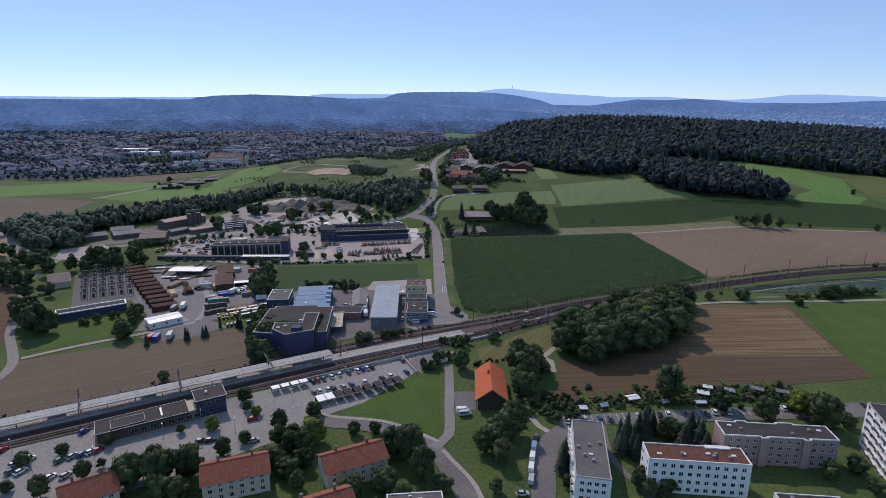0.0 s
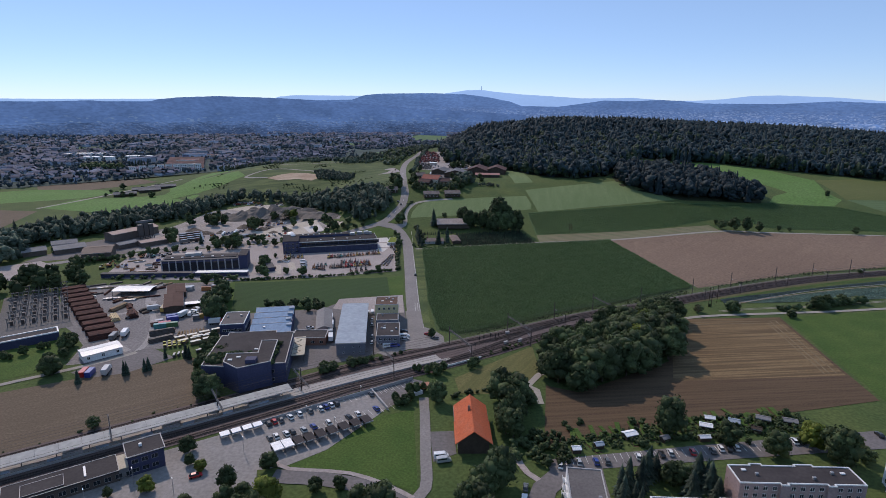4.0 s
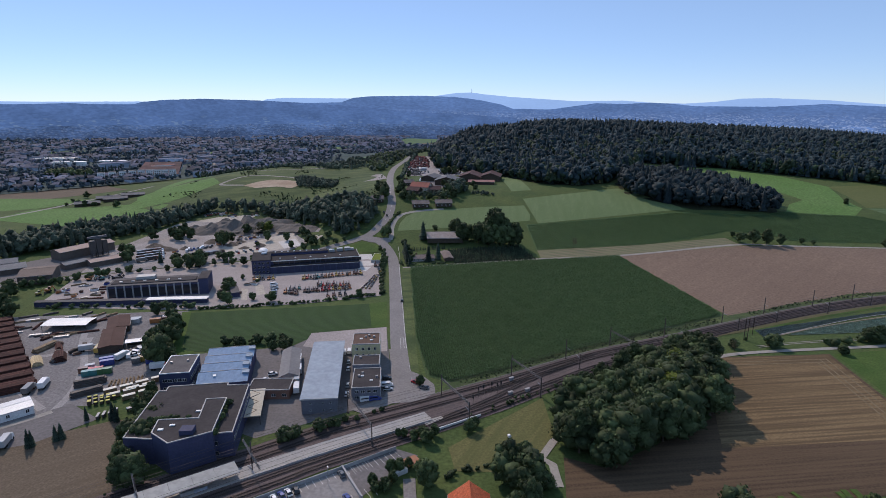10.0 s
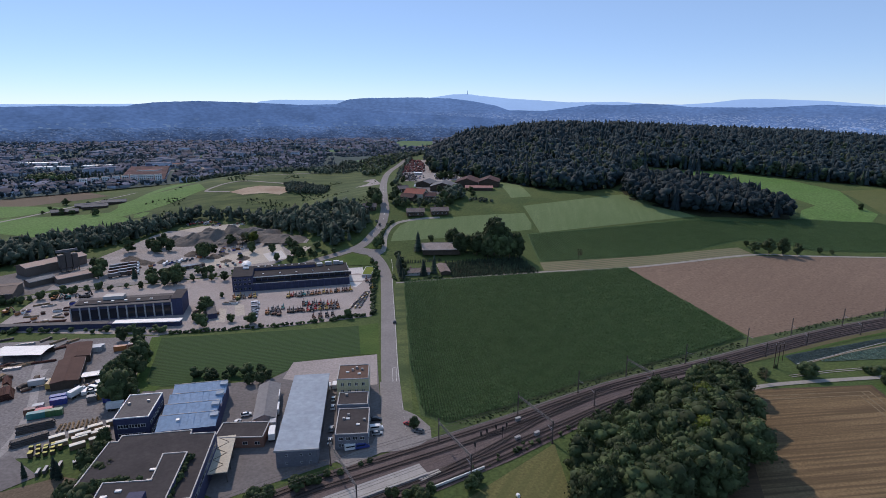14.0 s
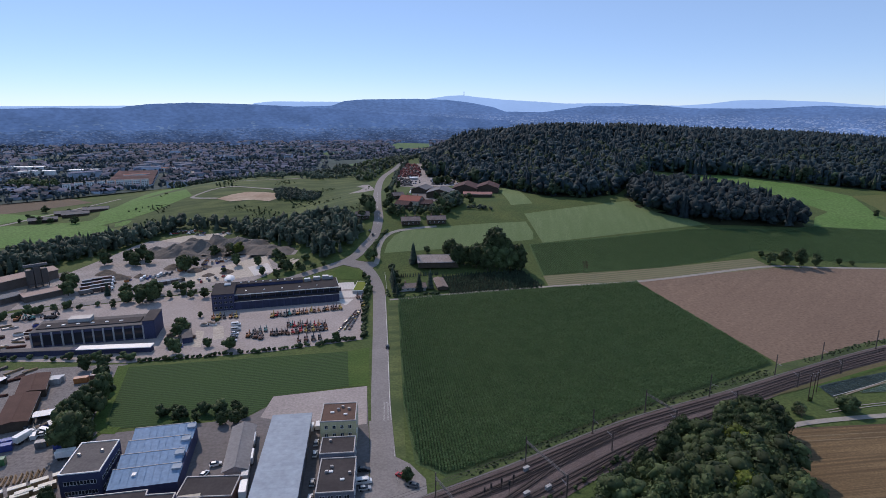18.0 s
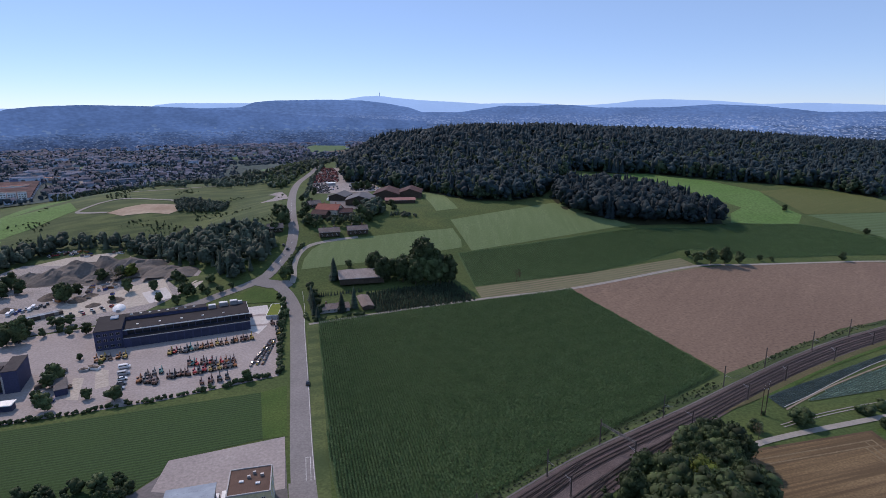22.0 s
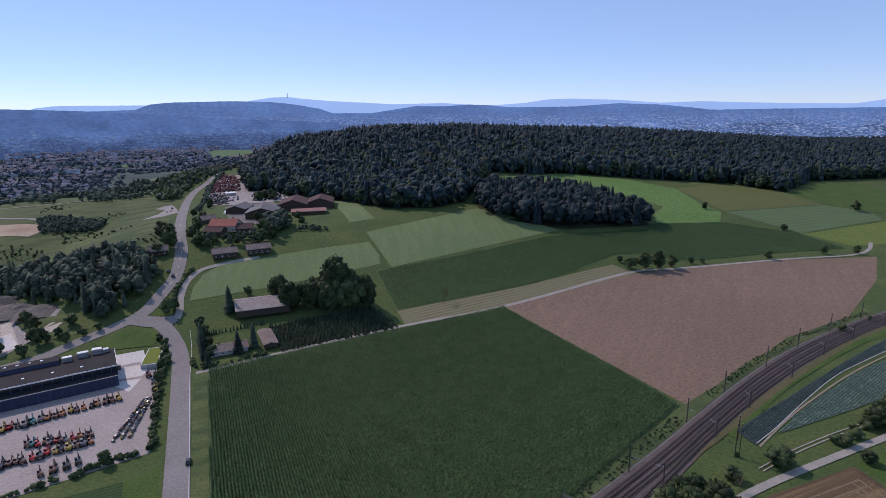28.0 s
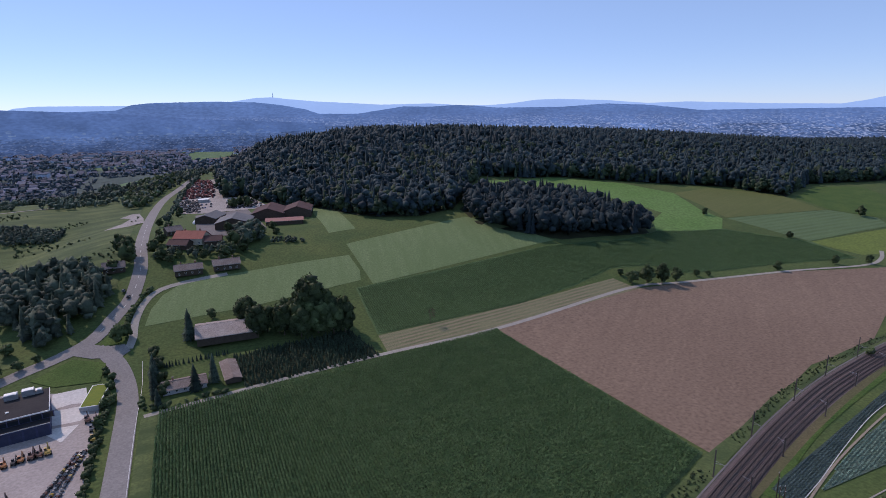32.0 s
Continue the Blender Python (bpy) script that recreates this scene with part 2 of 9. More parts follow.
def sm(t):
    t = min(1.0, max(0.0, t))
    return t * t * (3 - 2 * t)


def ground_z(x, y):
    """The height of the ground: a flat plain, the slope up to the farm, the covered mound and the wooded hill."""
    rise = 30 * sm((y - 475) / 215) * (1 - 0.5 * sm((x - 250) / 200)) * sm((x + 160) / 140)
    rise *= (1 - sm((y - 1250) / 350)) * (1 - sm((x - 1200) / 500))
    rise *= 1 - (0.3 * sm((y - 690) / 220) + 0.7 * sm((y - 980) / 450)) * (1 - sm((x - 50) / 250))
    mound = 24 * math.exp(-(((x + 155) / 155) ** 2 + ((y - 880) / 165) ** 2) ** 1.6)
    wood = 46 * math.exp(-((x - 620) / 520) ** 2 - ((y - 1180) / 330) ** 2)
    wood += 9 * math.exp(-((x - 270) / 170) ** 2 - ((y - 1160) / 240) ** 2)
    wood += 15 * math.exp(-((x - 150) / 60) ** 2 - ((y - 1290) / 130) ** 2)
    wood += 11 * math.exp(-((x - 440) / 130) ** 2 - ((y - 1200) / 250) ** 2)
    return (rise ** 4 + mound ** 4) ** 0.25 + wood


def drape(name, pts, material, lift, cell=14.0, kind="structure", label=""):
    """A sheet of ground cover over the polygon pts, following the ground."""
    bm = bmesh.new()
    bm.faces.new([bm.verts.new((x, y, 0)) for x, y in pts])
    xs, ys = [p[0] for p in pts], [p[1] for p in pts]
    if max(ys) > 470 or min(xs) < -60 and max(ys) > 560:
        for axis, lo, hi in ((0, min(xs), max(xs)), (1, min(ys), max(ys))):
            k = lo + cell
            while k < hi:
                co, no = [0, 0, 0], [0, 0, 0]
                co[axis], no[axis] = k, 1
                bmesh.ops.bisect_plane(bm, geom=bm.verts[:] + bm.edges[:] + bm.faces[:], plane_co=co, plane_no=no)
                k += cell
    bmesh.ops.triangulate(bm, faces=bm.faces[:])
    for v in bm.verts:
        v.co.z = ground_z(v.co.x, v.co.y) + lift
    bmesh.ops.recalc_face_normals(bm, faces=bm.faces[:])
    if bm.faces and sum(f.normal.z for f in bm.faces) < 0:
        bmesh.ops.reverse_faces(bm, faces=bm.faces[:])
    ob = part(name, bm, material)
    return tagged(ob, label, kind=kind)


def curve_points(pts, step=6.0):
    """A smooth line through the points, sampled about every step metres."""
    out = []
    ext = [pts[0]] + list(pts) + [pts[-1]]
    for i in range(1, len(ext) - 2):
        p0, p1, p2, p3 = (Vector(ext[i + k][:2]) for k in (-1, 0, 1, 2))
        n = max(1, round((p2 - p1).length / step))
        for k in range(n):
            t = k / n
            out.append(0.5 * ((2 * p1) + (p2 - p0) * t + (2 * p0 - 5 * p1 + 4 * p2 - p3) * t * t + (3 * p1 - p0 - 3 * p2 + p3) * t ** 3))
    out.append(Vector(pts[-1][:2]))
    return out


def sides(line, offset):
    out = []
    for i, p in enumerate(line):
        d = (line[min(i + 1, len(line) - 1)] - line[max(i - 1, 0)]).normalized()
        out.append(p + Vector((-d.y, d.x)) * offset)
    return out


def ribbon_bm(line, left, right, lift, height=0.0, bm=None):
    """A band along a line between two offsets; with a height it is a bar with sides."""
    bm = bm or bmesh.new()
    a, b = sides(line, left), sides(line, right)
    va = [bm.verts.new((p.x, p.y, ground_z(p.x, p.y) + lift)) for p in a]
    vb = [bm.verts.new((p.x, p.y, ground_z(p.x, p.y) + lift)) for p in b]
    if height:
        la = [bm.verts.new((p.x, p.y, ground_z(p.x, p.y) + lift - height)) for p in a]
        lb = [bm.verts.new((p.x, p.y, ground_z(p.x, p.y) + lift - height)) for p in b]
    for i in range(len(line) - 1):
        bm.faces.new((va[i], vb[i], vb[i + 1], va[i + 1]))
        if height:
            bm.faces.new((la[i], va[i], va[i + 1], la[i + 1]))
            bm.faces.new((vb[i], lb[i], lb[i + 1], vb[i + 1]))
    if height:
        bm.faces.new((va[0], la[0], lb[0], vb[0]))
        bm.faces.new((va[-1], vb[-1], lb[-1], la[-1]))
    return bm


def ribbon(name, pts, width, material, lift, step=6.0, label="", kind="structure"):
    line = curve_points(pts, step)
    bm = ribbon_bm(line, width / 2, -width / 2, lift)
    bmesh.ops.recalc_face_normals(bm, faces=bm.faces[:])
    if sum(f.normal.z for f in bm.faces) < 0:
        bmesh.ops.reverse_faces(bm, faces=bm.faces[:])
    return tagged(part(name, bm, material), label, kind=kind)


# ---- ground ----
def axis(lo, a, b, hi, fine, coarse):
    return np.unique(np.concatenate([np.arange(lo, a, coarse), np.arange(a, b, fine), np.arange(b, hi + 1, coarse)]))


GX, GY = axis(-6000, -420, 1200, 6000, 10, 180), axis(-1500, 80, 1700, 6000, 10, 180)
gv = [(x, y, ground_z(x, y)) for y in GY for x in GX]
nx = len(GX)
gf = [(j * nx + i, j * nx + i + 1, (j + 1) * nx + i + 1, (j + 1) * nx + i) for j in range(len(GY) - 1) for i in range(nx - 1)]
tagged(new("ground", mesh_of("ground", gv, gf, GRASS)), "grassy plain with a slope and low hills", kind="structure")

# fields
drape("field_maize", [(3, 475), (174, 494.5), (186, 361), (118, 332), (75, 314), (46, 299.5), (16, 288), (6, 296), (2.6, 340)], CORN, 0.12, label="dark green maize field in rows")
drape("field_ploughed", [(175, 494.5), (285, 515), (330, 512), (430, 501), (505, 480), (440, 440), (345, 398), (290, 393), (254, 380), (188, 360)], SOIL, 0.12, label="harrowed pale brown field")
drape("field_strip", [(110, 511), (200, 519), (286, 533), (292, 514), (178, 497), (109, 491.5)], STRIP, 0.15, label="narrow stubble field with green lines")
drape("field_maize_far", [(110, 512), (113, 568), (183, 578), (270, 592), (350, 594), (396, 610), (465, 600), (513, 547), (506, 505), (425, 518), (372, 521), (343, 526), (330, 545), (296, 547), (250, 530), (200, 519.5)], CORN_FAR, 0.15, label="dark green far maize field")
drape("meadow_light", [(125, 570), (124, 633), (236, 665), (283, 600)], LIGHT_FIELD, 0.15, label="pale mown meadow")
drape("meadow_light_small", [(-5.5, 558), (-3, 575), (3, 590), (12, 600), (27, 604.5), (84, 611.5), (121, 614), (122, 590), (119, 577), (53, 564), (5, 559)], LIGHT_FIELD, 0.15)
drape("meadow_light_upper", [(121, 755), (143, 757), (139, 663), (117, 659)], LIGHT_FIELD, 0.15)
drape("meadow_bright", [(332, 834), (443, 857), (517, 798), (535, 731), (497, 657), (492, 624), (465, 600), (396, 610), (420, 640), (450, 660), (449, 760), (390, 800), (320, 800)], BRIGHT_FIELD, 0.15, label="bright green meadow beside the wood")
drape("meadow_olive", [(535, 731), (601, 740), (645, 680), (635, 653), (627, 615), (498, 626)], OLIVE_FIELD, 0.17)
drape("meadow_far_right", [(645, 661), (735, 701), (790, 680), (760, 620), (663, 572), (634, 613)], LAWN, 0.19)
drape("field_stripes", [(497, 624), (631, 614), (655, 578), (636, 556), (512, 550)], rows_mat("pale green crop in wide rows", (0.1, 0.15, 0.07), (0.075, 0.115, 0.045), 1.55, 7.0, 0.8), 0.21)
drape("field_lime", [(511, 548), (640, 552), (680, 535), (600, 505), (551, 503), (518, 509)], LIME_FIELD, 0.15)
drape("field_crop_left", [(-130, 386), (-24, 395), (-21, 356.5), (-47, 351), (-61, 334), (-113, 329)], BEET, 0.12, label="low green crop in rows")
drape("grass_crop_end", [(-24, 395), (-13, 399), (-11.8, 356), (-21, 356.5)], LAWN, 0.12)
drape("field_brown_right", [(139, 292), (150, 305.5), (209, 305), (190, 209), (140, 201), (96, 197), (39, 183), (47, 214), (51, 230), (64, 223), (117, 251)], SOIL_DARK, 0.12, label="brown stubble field")
drape("field_tan_right", [(137, 290), (150, 304), (207, 304), (193, 232), (110, 231), (118, 249)], SOIL_TAN, 0.15, label="tan stubble field")
drape("field_brown_left", [(-205, 160), (-208, 226), (-116, 267), (-99, 262), (-96, 240), (-98, 223), (-127.5, 204), (-186.5, 171)], SOIL_GREY, 0.12, label="grey brown stubble field")
drape("meadow_south", [(11, 239), (54, 272), (51, 238), (30, 223), (12, 225)], streak_mat("dry mown meadow", (0.125, 0.12, 0.046), (0.15, 0.135, 0.056), (0.085, 0.095, 0.034), 1.0, 0.03, 0.45, 0.03, 1.1, 0.12, 0.7), 0.12)
drape("grass_station", [(-53, 177), (-40, 186), (-22.9, 208), (-8, 212.5), (-7.5, 161), (-18, 167), (-36, 174)], LAWN, 0.12, label="green lawn between the lane and the parking")

# yards
drape("yard_machines", [(-232, 462), (-197, 478), (-150, 493), (-120, 501), (-90, 508), (-60, 515), (-40, 509), (-20, 500), (-17, 410), (-64, 398), (-130, 391), (-225, 402)], CONCRETE, 0.1, label="pale paved machine yard")
drape("yard_industry", [(-113, 326), (-61, 333), (-47, 350), (-13, 356), (-10, 300), (-10, 275), (-60, 250), (-100, 275), (-125, 300)], ASPHALT, 0.1, label="grey asphalt yard between workshops")
drape("forecourt", [(-53, 350), (-12.8, 356), (-12, 324), (-30, 322), (-55, 333)], CONCRETE, 0.14)
drape("yard_timber", [(-240, 385), (-130, 390), (-115, 326), (-120, 300), (-133, 279), (-141, 279), (-153.5, 265), (-172, 262), (-176, 285), (-188, 300), (-200, 312), (-236, 372)], mat("grey storage gravel", (0.17, 0.158, 0.158), (0.225, 0.21, 0.21), 0.05, 0.95, fine=0.9, bump=0.3, vary_by=0.65), 0.1, label="grey gravel storage yard")
drape("yard_substation", [(-264, 362), (-240, 374), (-195, 312), (-225, 293)], mat("dark grey chippings", (0.12, 0.115, 0.112), (0.15, 0.142, 0.138), 0.1, 0.95, fine=1.0, vary_by=0.5), 0.13)
drape("lawn_switch_house", [(-211, 235), (-219, 270), (-194, 294), (-181, 278), (-176, 258)], LAWN, 0.12)
TRACK_SOIL = mat("pale soil pressed by wheels", (0.2, 0.155, 0.095), (0.15, 0.112, 0.066), 0.3, 0.95, fine=1.5, vary_by=0.5)
for line in ([(152, 299.5), (203, 299.5)], [(152, 296.5), (202, 296.5)], [(203, 300), (190, 234)], [(199.5, 300), (186.5, 234)], [(196, 296), (184, 234)]):
    ribbon("wheel_track", line, 0.7, TRACK_SOIL, 0.19, label="pale wheel track on the stubble field")
YARD_TRACK = mat("pale gravel pressed by lorries", (0.34, 0.32, 0.315), (0.28, 0.262, 0.255), 0.3, 0.95, fine=1.2, vary_by=0.5)
for line in ([(-175, 362), (-170.4, 349), (-156, 321.6), (-147.8, 299), (-145, 283.5), (-146.4, 270), (-156, 262)], [(-226.4, 375.8), (-204.2, 347.7), (-189.3, 327), (-179, 308.5), (-166.5, 292), (-150, 277)], [(-189, 327), (-178, 330), (-166, 338), (-168, 352)]):
    ribbon("yard_track", line, 3.2, YARD_TRACK, 0.14, label="pale wheel track across the storage yard")
STATION_PAVING = mat("pale station asphalt", (0.23, 0.216, 0.21), (0.275, 0.257, 0.25), 0.06, 0.9, fine=0.8, vary_by=0.4)
drape("yard_station", [(-170, 150), (-80, 199), (-50, 215.4), (-25, 229), (-18, 216), (-22.9, 208.5), (-40, 186.5), (-53, 177.5), (-62, 176), (-60, 165), (-110, 130), (-170, 110)], STATION_PAVING, 0.1, label="asphalt forecourt of the station")

# railway bed
TRACKS = {
    "north": [(-240, 139), (-177, 174.4), (-66, 237.5), (-34, 256), (3, 272.5), (40, 289), (67.4, 302.6), (97, 316), (150, 334.5), (187, 348.5), (237, 366.3), (290, 380.8), (368, 393.5), (470, 400), (700, 405)],
    "middle": [(-240, 134.6), (-175, 170.2), (-63.5, 233), (-34, 250.3), (-16, 258.5), (29, 278), (39, 282.6), (65.7, 297), (95.6, 311.5), (150, 330.6), (186, 344.6), (236, 362.3), (289.5, 376.8), (365, 389.5), (470, 396), (700, 401)],
    "south": [(-240, 122), (-169, 159.5), (-57.6, 222), (-33.8, 235.2), (-4.7, 249.6), (27.2, 265.6), (36.9, 271.6), (62.5, 286.2), (91.8, 302), (150, 326.8), (185, 340.7), (235, 358.3), (288.5, 372.9), (362, 385.5), (470, 392), (700, 397)],
    "siding": [(-240, 117.6), (-167, 155.6), (-55.5, 218), (-33.4, 231), (10, 252.2), (35.3, 265.6), (60.6, 281), (89.4, 297), (112, 308.5), (135, 320)],
    "crossing_a": [(5, 255), (30, 271), (55, 289.5), (80, 304.3)],
    "crossing_b": [(24, 276), (46, 287.5), (67, 300), (90, 312.6)],
    "crossing_c": [(60.6, 281), (78, 292.5), (100, 306), (122, 315.5)],
}
bedN = [tuple(p) for p in sides(curve_points(TRACKS["north"], 20.0), 2.9)]
bedS = [tuple(p) for p in sides(curve_points(TRACKS["siding"][:-2] + [(118, 311)] + TRACKS["south"][9:], 20.0), -2.6)][::-1]
drape("railway_bed", bedN + bedS, BALLAST, 0.2, label="brown ballast of the railway")
drape("verge_maize", [(12, 281), (40, 293), (67, 306), (97, 319), (122, 328), (186, 351), (188, 361), (150, 345), (118, 334), (75, 316), (44, 301), (17, 290)], GRASS_DRY, 0.17, label="rough grass between the maize and the railway")

# roads
ribbon("road_main", [(-4.6, 296), (-5, 301), (-6.5, 340), (-7.3, 401), (-8.4, 466), (-9.5, 495), (-13, 515), (-18, 530), (-26, 544)], 8.3, ROAD, 0.22, label="grey asphalt country road")
ribbon("road_north", [(-41, 541), (-29, 552), (-20, 574), (-13.5, 592), (-10.5, 626), (-11, 645), (-12.2, 670), (-13.2, 755), (-12, 856), (-6, 926), (11, 1007), (24, 1100), (36, 1215), (60, 1330)], 8.3, ROAD, 0.25)
drape("road_end", [(-11, 326), (-2, 326), (-1.2, 301), (4.2, 296), (9.1, 287), (9.1, 279.5), (2.2, 272.6), (-9.5, 271.6), (-20.8, 264), (-26, 268), (-13, 277), (-9.7, 290)], ROAD, 0.27)
drape("yard_strip", [(-165.5, 253.7), (-151.6, 272), (-140.6, 281), (-124, 268), (-139.9, 252), (-152, 248.7)], ASPHALT, 0.16)
drape("works_yard_west", [(-305, 445), (-290, 510), (-245, 562), (-212, 520), (-215, 492), (-240, 468), (-262, 458)], ASPHALT, 0.12)
ribbon("field_margin", [(-131, 388), (-124, 360), (-117, 332), (-108, 328)], 5.0, LAWN, 0.2)
drape("junction_mouth", [(-31, 549), (-37, 540), (-28, 534), (-15, 531), (-11, 536), (-14, 543), (-22, 543)], ROAD, 0.29)
ribbon("road_west", [(-38, 543), (-47, 537), (-57, 531), (-76, 518), (-100, 511), (-129, 505), (-165, 494), (-197, 483), (-216, 474), (-242, 459), (-262, 452), (-285, 437), (-297, 415), (-312, 405), (-351, 433), (-386, 468), (-422, 508), (-470, 560)], 8.0, ROAD, 0.24)
ribbon("farm_track", [(-12, 538), (-10.5, 549), (-10.5, 562), (-7, 582), (2, 597), (21, 604), (40, 607)], 4.0, PATHM, 0.24)
ribbon("path_fields", [(-2, 474), (50, 483), (108, 490.5), (178, 496), (285, 516.5), (330, 513), (426, 503), (490, 491), (520, 496), (545, 510)], 3.0, PATHM, 0.24)
ribbon("path_south", [(45, 214), (46, 226), (50, 240), (130, 296), (152, 306), (173, 309.5), (217, 311.5), (253, 313), (330, 320)], 3.0, PATHM, 0.24)
ribbon("road_estate", [(-56, 172.6), (-50, 171.5), (-37.9, 169.6), (-22.2, 163.9), (-10.9, 155), (-3.6, 139), (0.7, 126), (4, 100), (7, 40), (8, -80)], 7.0, ASPHALT, 0.2)
ribbon("pavement_lawn", [(-58, 182), (-55.7, 178.5), (-51.2, 175.9), (-44, 174.8), (-30.4, 172.4), (-18.4, 166), (-9, 158.5)], 1.8, CONCRETE, 0.28)
ribbon("pavement_estate", [(-7.3, 153.5), (-4.5, 148), (1.7, 137.2), (5, 126), (8.2, 100)], 1.6, CONCRETE, 0.28)
ribbon("road_close", [(46, 170.5), (40, 166.5), (34, 161), (30.5, 154), (28, 146), (26, 136), (23, 120), (21, 100), (20, 40), (20, -80)], 8.0, ASPHALT, 0.2)
ribbon("footpath_close", [(28, 180), (28.5, 174), (30, 169), (33, 165)], 2.4, CONCRETE, 0.25)
drape("house_parking", [(-2.1, 196), (7, 196), (6.8, 181.4), (-1.8, 177.1)], ASPHALT, 0.18)
ribbon("lane", [(-3.6, 222), (-3.6, 209), (-4.2, 184), (-5, 163), (-11, 155)], 4.0, ROAD, 0.26)

# strips beside the railway
ribbon("cable_trough", [tuple(p) for p in sides([Vector(q) for q in TRACKS["north"][4:14]], 3.3)], 0.7, ASPHALT, 0.3)
drape("verge_north", [(100, 327), (150, 340), (187, 353), (237, 371), (291, 386), (368, 398), (364, 402), (323, 397), (297, 393), (264, 384), (244, 379), (214, 368), (190, 361), (148, 345)], GRASS_DRY, 0.16)
ribbon("dry_verge", [(118, 307), (150, 327), (183, 337.5), (234, 354.5), (289, 369.5), (345, 380.5), (470, 386.5)], 3.2, streak_mat("dry brown verge", (0.14, 0.105, 0.06), (0.1, 0.095, 0.045), (0.08, 0.09, 0.035), 0.3, 0.05, 0.3), 0.22)
ribbon("green_verge", [(186, 334.5), (202, 341.5), (224, 350), (246, 357), (280, 365.5), (322, 374), (400, 383)], 4.0, LAWN, 0.2)

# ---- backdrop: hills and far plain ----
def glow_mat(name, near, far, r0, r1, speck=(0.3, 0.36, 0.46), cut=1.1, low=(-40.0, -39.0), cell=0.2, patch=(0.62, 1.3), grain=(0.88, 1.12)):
    """Far country with blue haze put into its own glow, bluer with distance, with woods and fields and, over towns,
    pale specks.
    """
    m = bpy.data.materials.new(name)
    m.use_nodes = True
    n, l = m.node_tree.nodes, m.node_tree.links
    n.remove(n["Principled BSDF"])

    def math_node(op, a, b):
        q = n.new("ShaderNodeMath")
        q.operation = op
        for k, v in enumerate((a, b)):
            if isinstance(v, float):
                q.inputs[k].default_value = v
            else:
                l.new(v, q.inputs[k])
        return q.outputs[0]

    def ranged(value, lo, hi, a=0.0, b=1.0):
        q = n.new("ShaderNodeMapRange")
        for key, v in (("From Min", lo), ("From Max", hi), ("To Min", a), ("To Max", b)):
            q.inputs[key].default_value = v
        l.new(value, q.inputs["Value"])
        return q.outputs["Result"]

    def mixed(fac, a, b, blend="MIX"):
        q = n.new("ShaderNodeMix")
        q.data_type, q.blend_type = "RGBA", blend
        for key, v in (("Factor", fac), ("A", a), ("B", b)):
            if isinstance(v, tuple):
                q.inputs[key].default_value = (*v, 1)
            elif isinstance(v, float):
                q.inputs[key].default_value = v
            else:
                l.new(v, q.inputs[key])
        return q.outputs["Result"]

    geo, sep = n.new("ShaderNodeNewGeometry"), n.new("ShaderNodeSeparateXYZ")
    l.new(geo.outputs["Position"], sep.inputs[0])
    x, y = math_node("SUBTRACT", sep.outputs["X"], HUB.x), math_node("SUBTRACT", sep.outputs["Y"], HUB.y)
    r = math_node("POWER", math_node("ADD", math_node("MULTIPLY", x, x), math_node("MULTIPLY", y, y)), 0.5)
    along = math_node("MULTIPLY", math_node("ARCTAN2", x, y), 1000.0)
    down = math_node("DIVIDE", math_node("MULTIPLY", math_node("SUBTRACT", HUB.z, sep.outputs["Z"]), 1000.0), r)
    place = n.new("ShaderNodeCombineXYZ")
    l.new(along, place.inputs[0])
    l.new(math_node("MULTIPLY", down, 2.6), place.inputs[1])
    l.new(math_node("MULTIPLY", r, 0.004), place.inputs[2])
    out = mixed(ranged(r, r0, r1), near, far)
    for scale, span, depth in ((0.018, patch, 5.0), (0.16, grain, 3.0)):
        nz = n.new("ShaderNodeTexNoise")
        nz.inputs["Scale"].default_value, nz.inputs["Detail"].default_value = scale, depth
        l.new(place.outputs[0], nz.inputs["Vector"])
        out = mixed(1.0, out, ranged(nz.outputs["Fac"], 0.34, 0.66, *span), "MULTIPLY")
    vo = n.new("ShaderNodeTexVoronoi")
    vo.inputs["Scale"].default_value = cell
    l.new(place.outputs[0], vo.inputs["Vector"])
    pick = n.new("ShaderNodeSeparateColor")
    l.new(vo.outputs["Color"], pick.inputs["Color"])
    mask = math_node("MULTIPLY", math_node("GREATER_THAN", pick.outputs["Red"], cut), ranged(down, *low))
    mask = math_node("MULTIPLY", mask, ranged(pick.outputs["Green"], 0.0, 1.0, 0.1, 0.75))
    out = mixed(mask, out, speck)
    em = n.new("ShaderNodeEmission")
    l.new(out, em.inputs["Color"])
    em.inputs["Strength"].default_value = HAZE_GLOW
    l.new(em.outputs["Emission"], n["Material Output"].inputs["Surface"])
    return m


# Glow strength of the haze painted on hills and far plain.
HAZE_GLOW = 1.5
HUB = Vector((2, 100, 122))


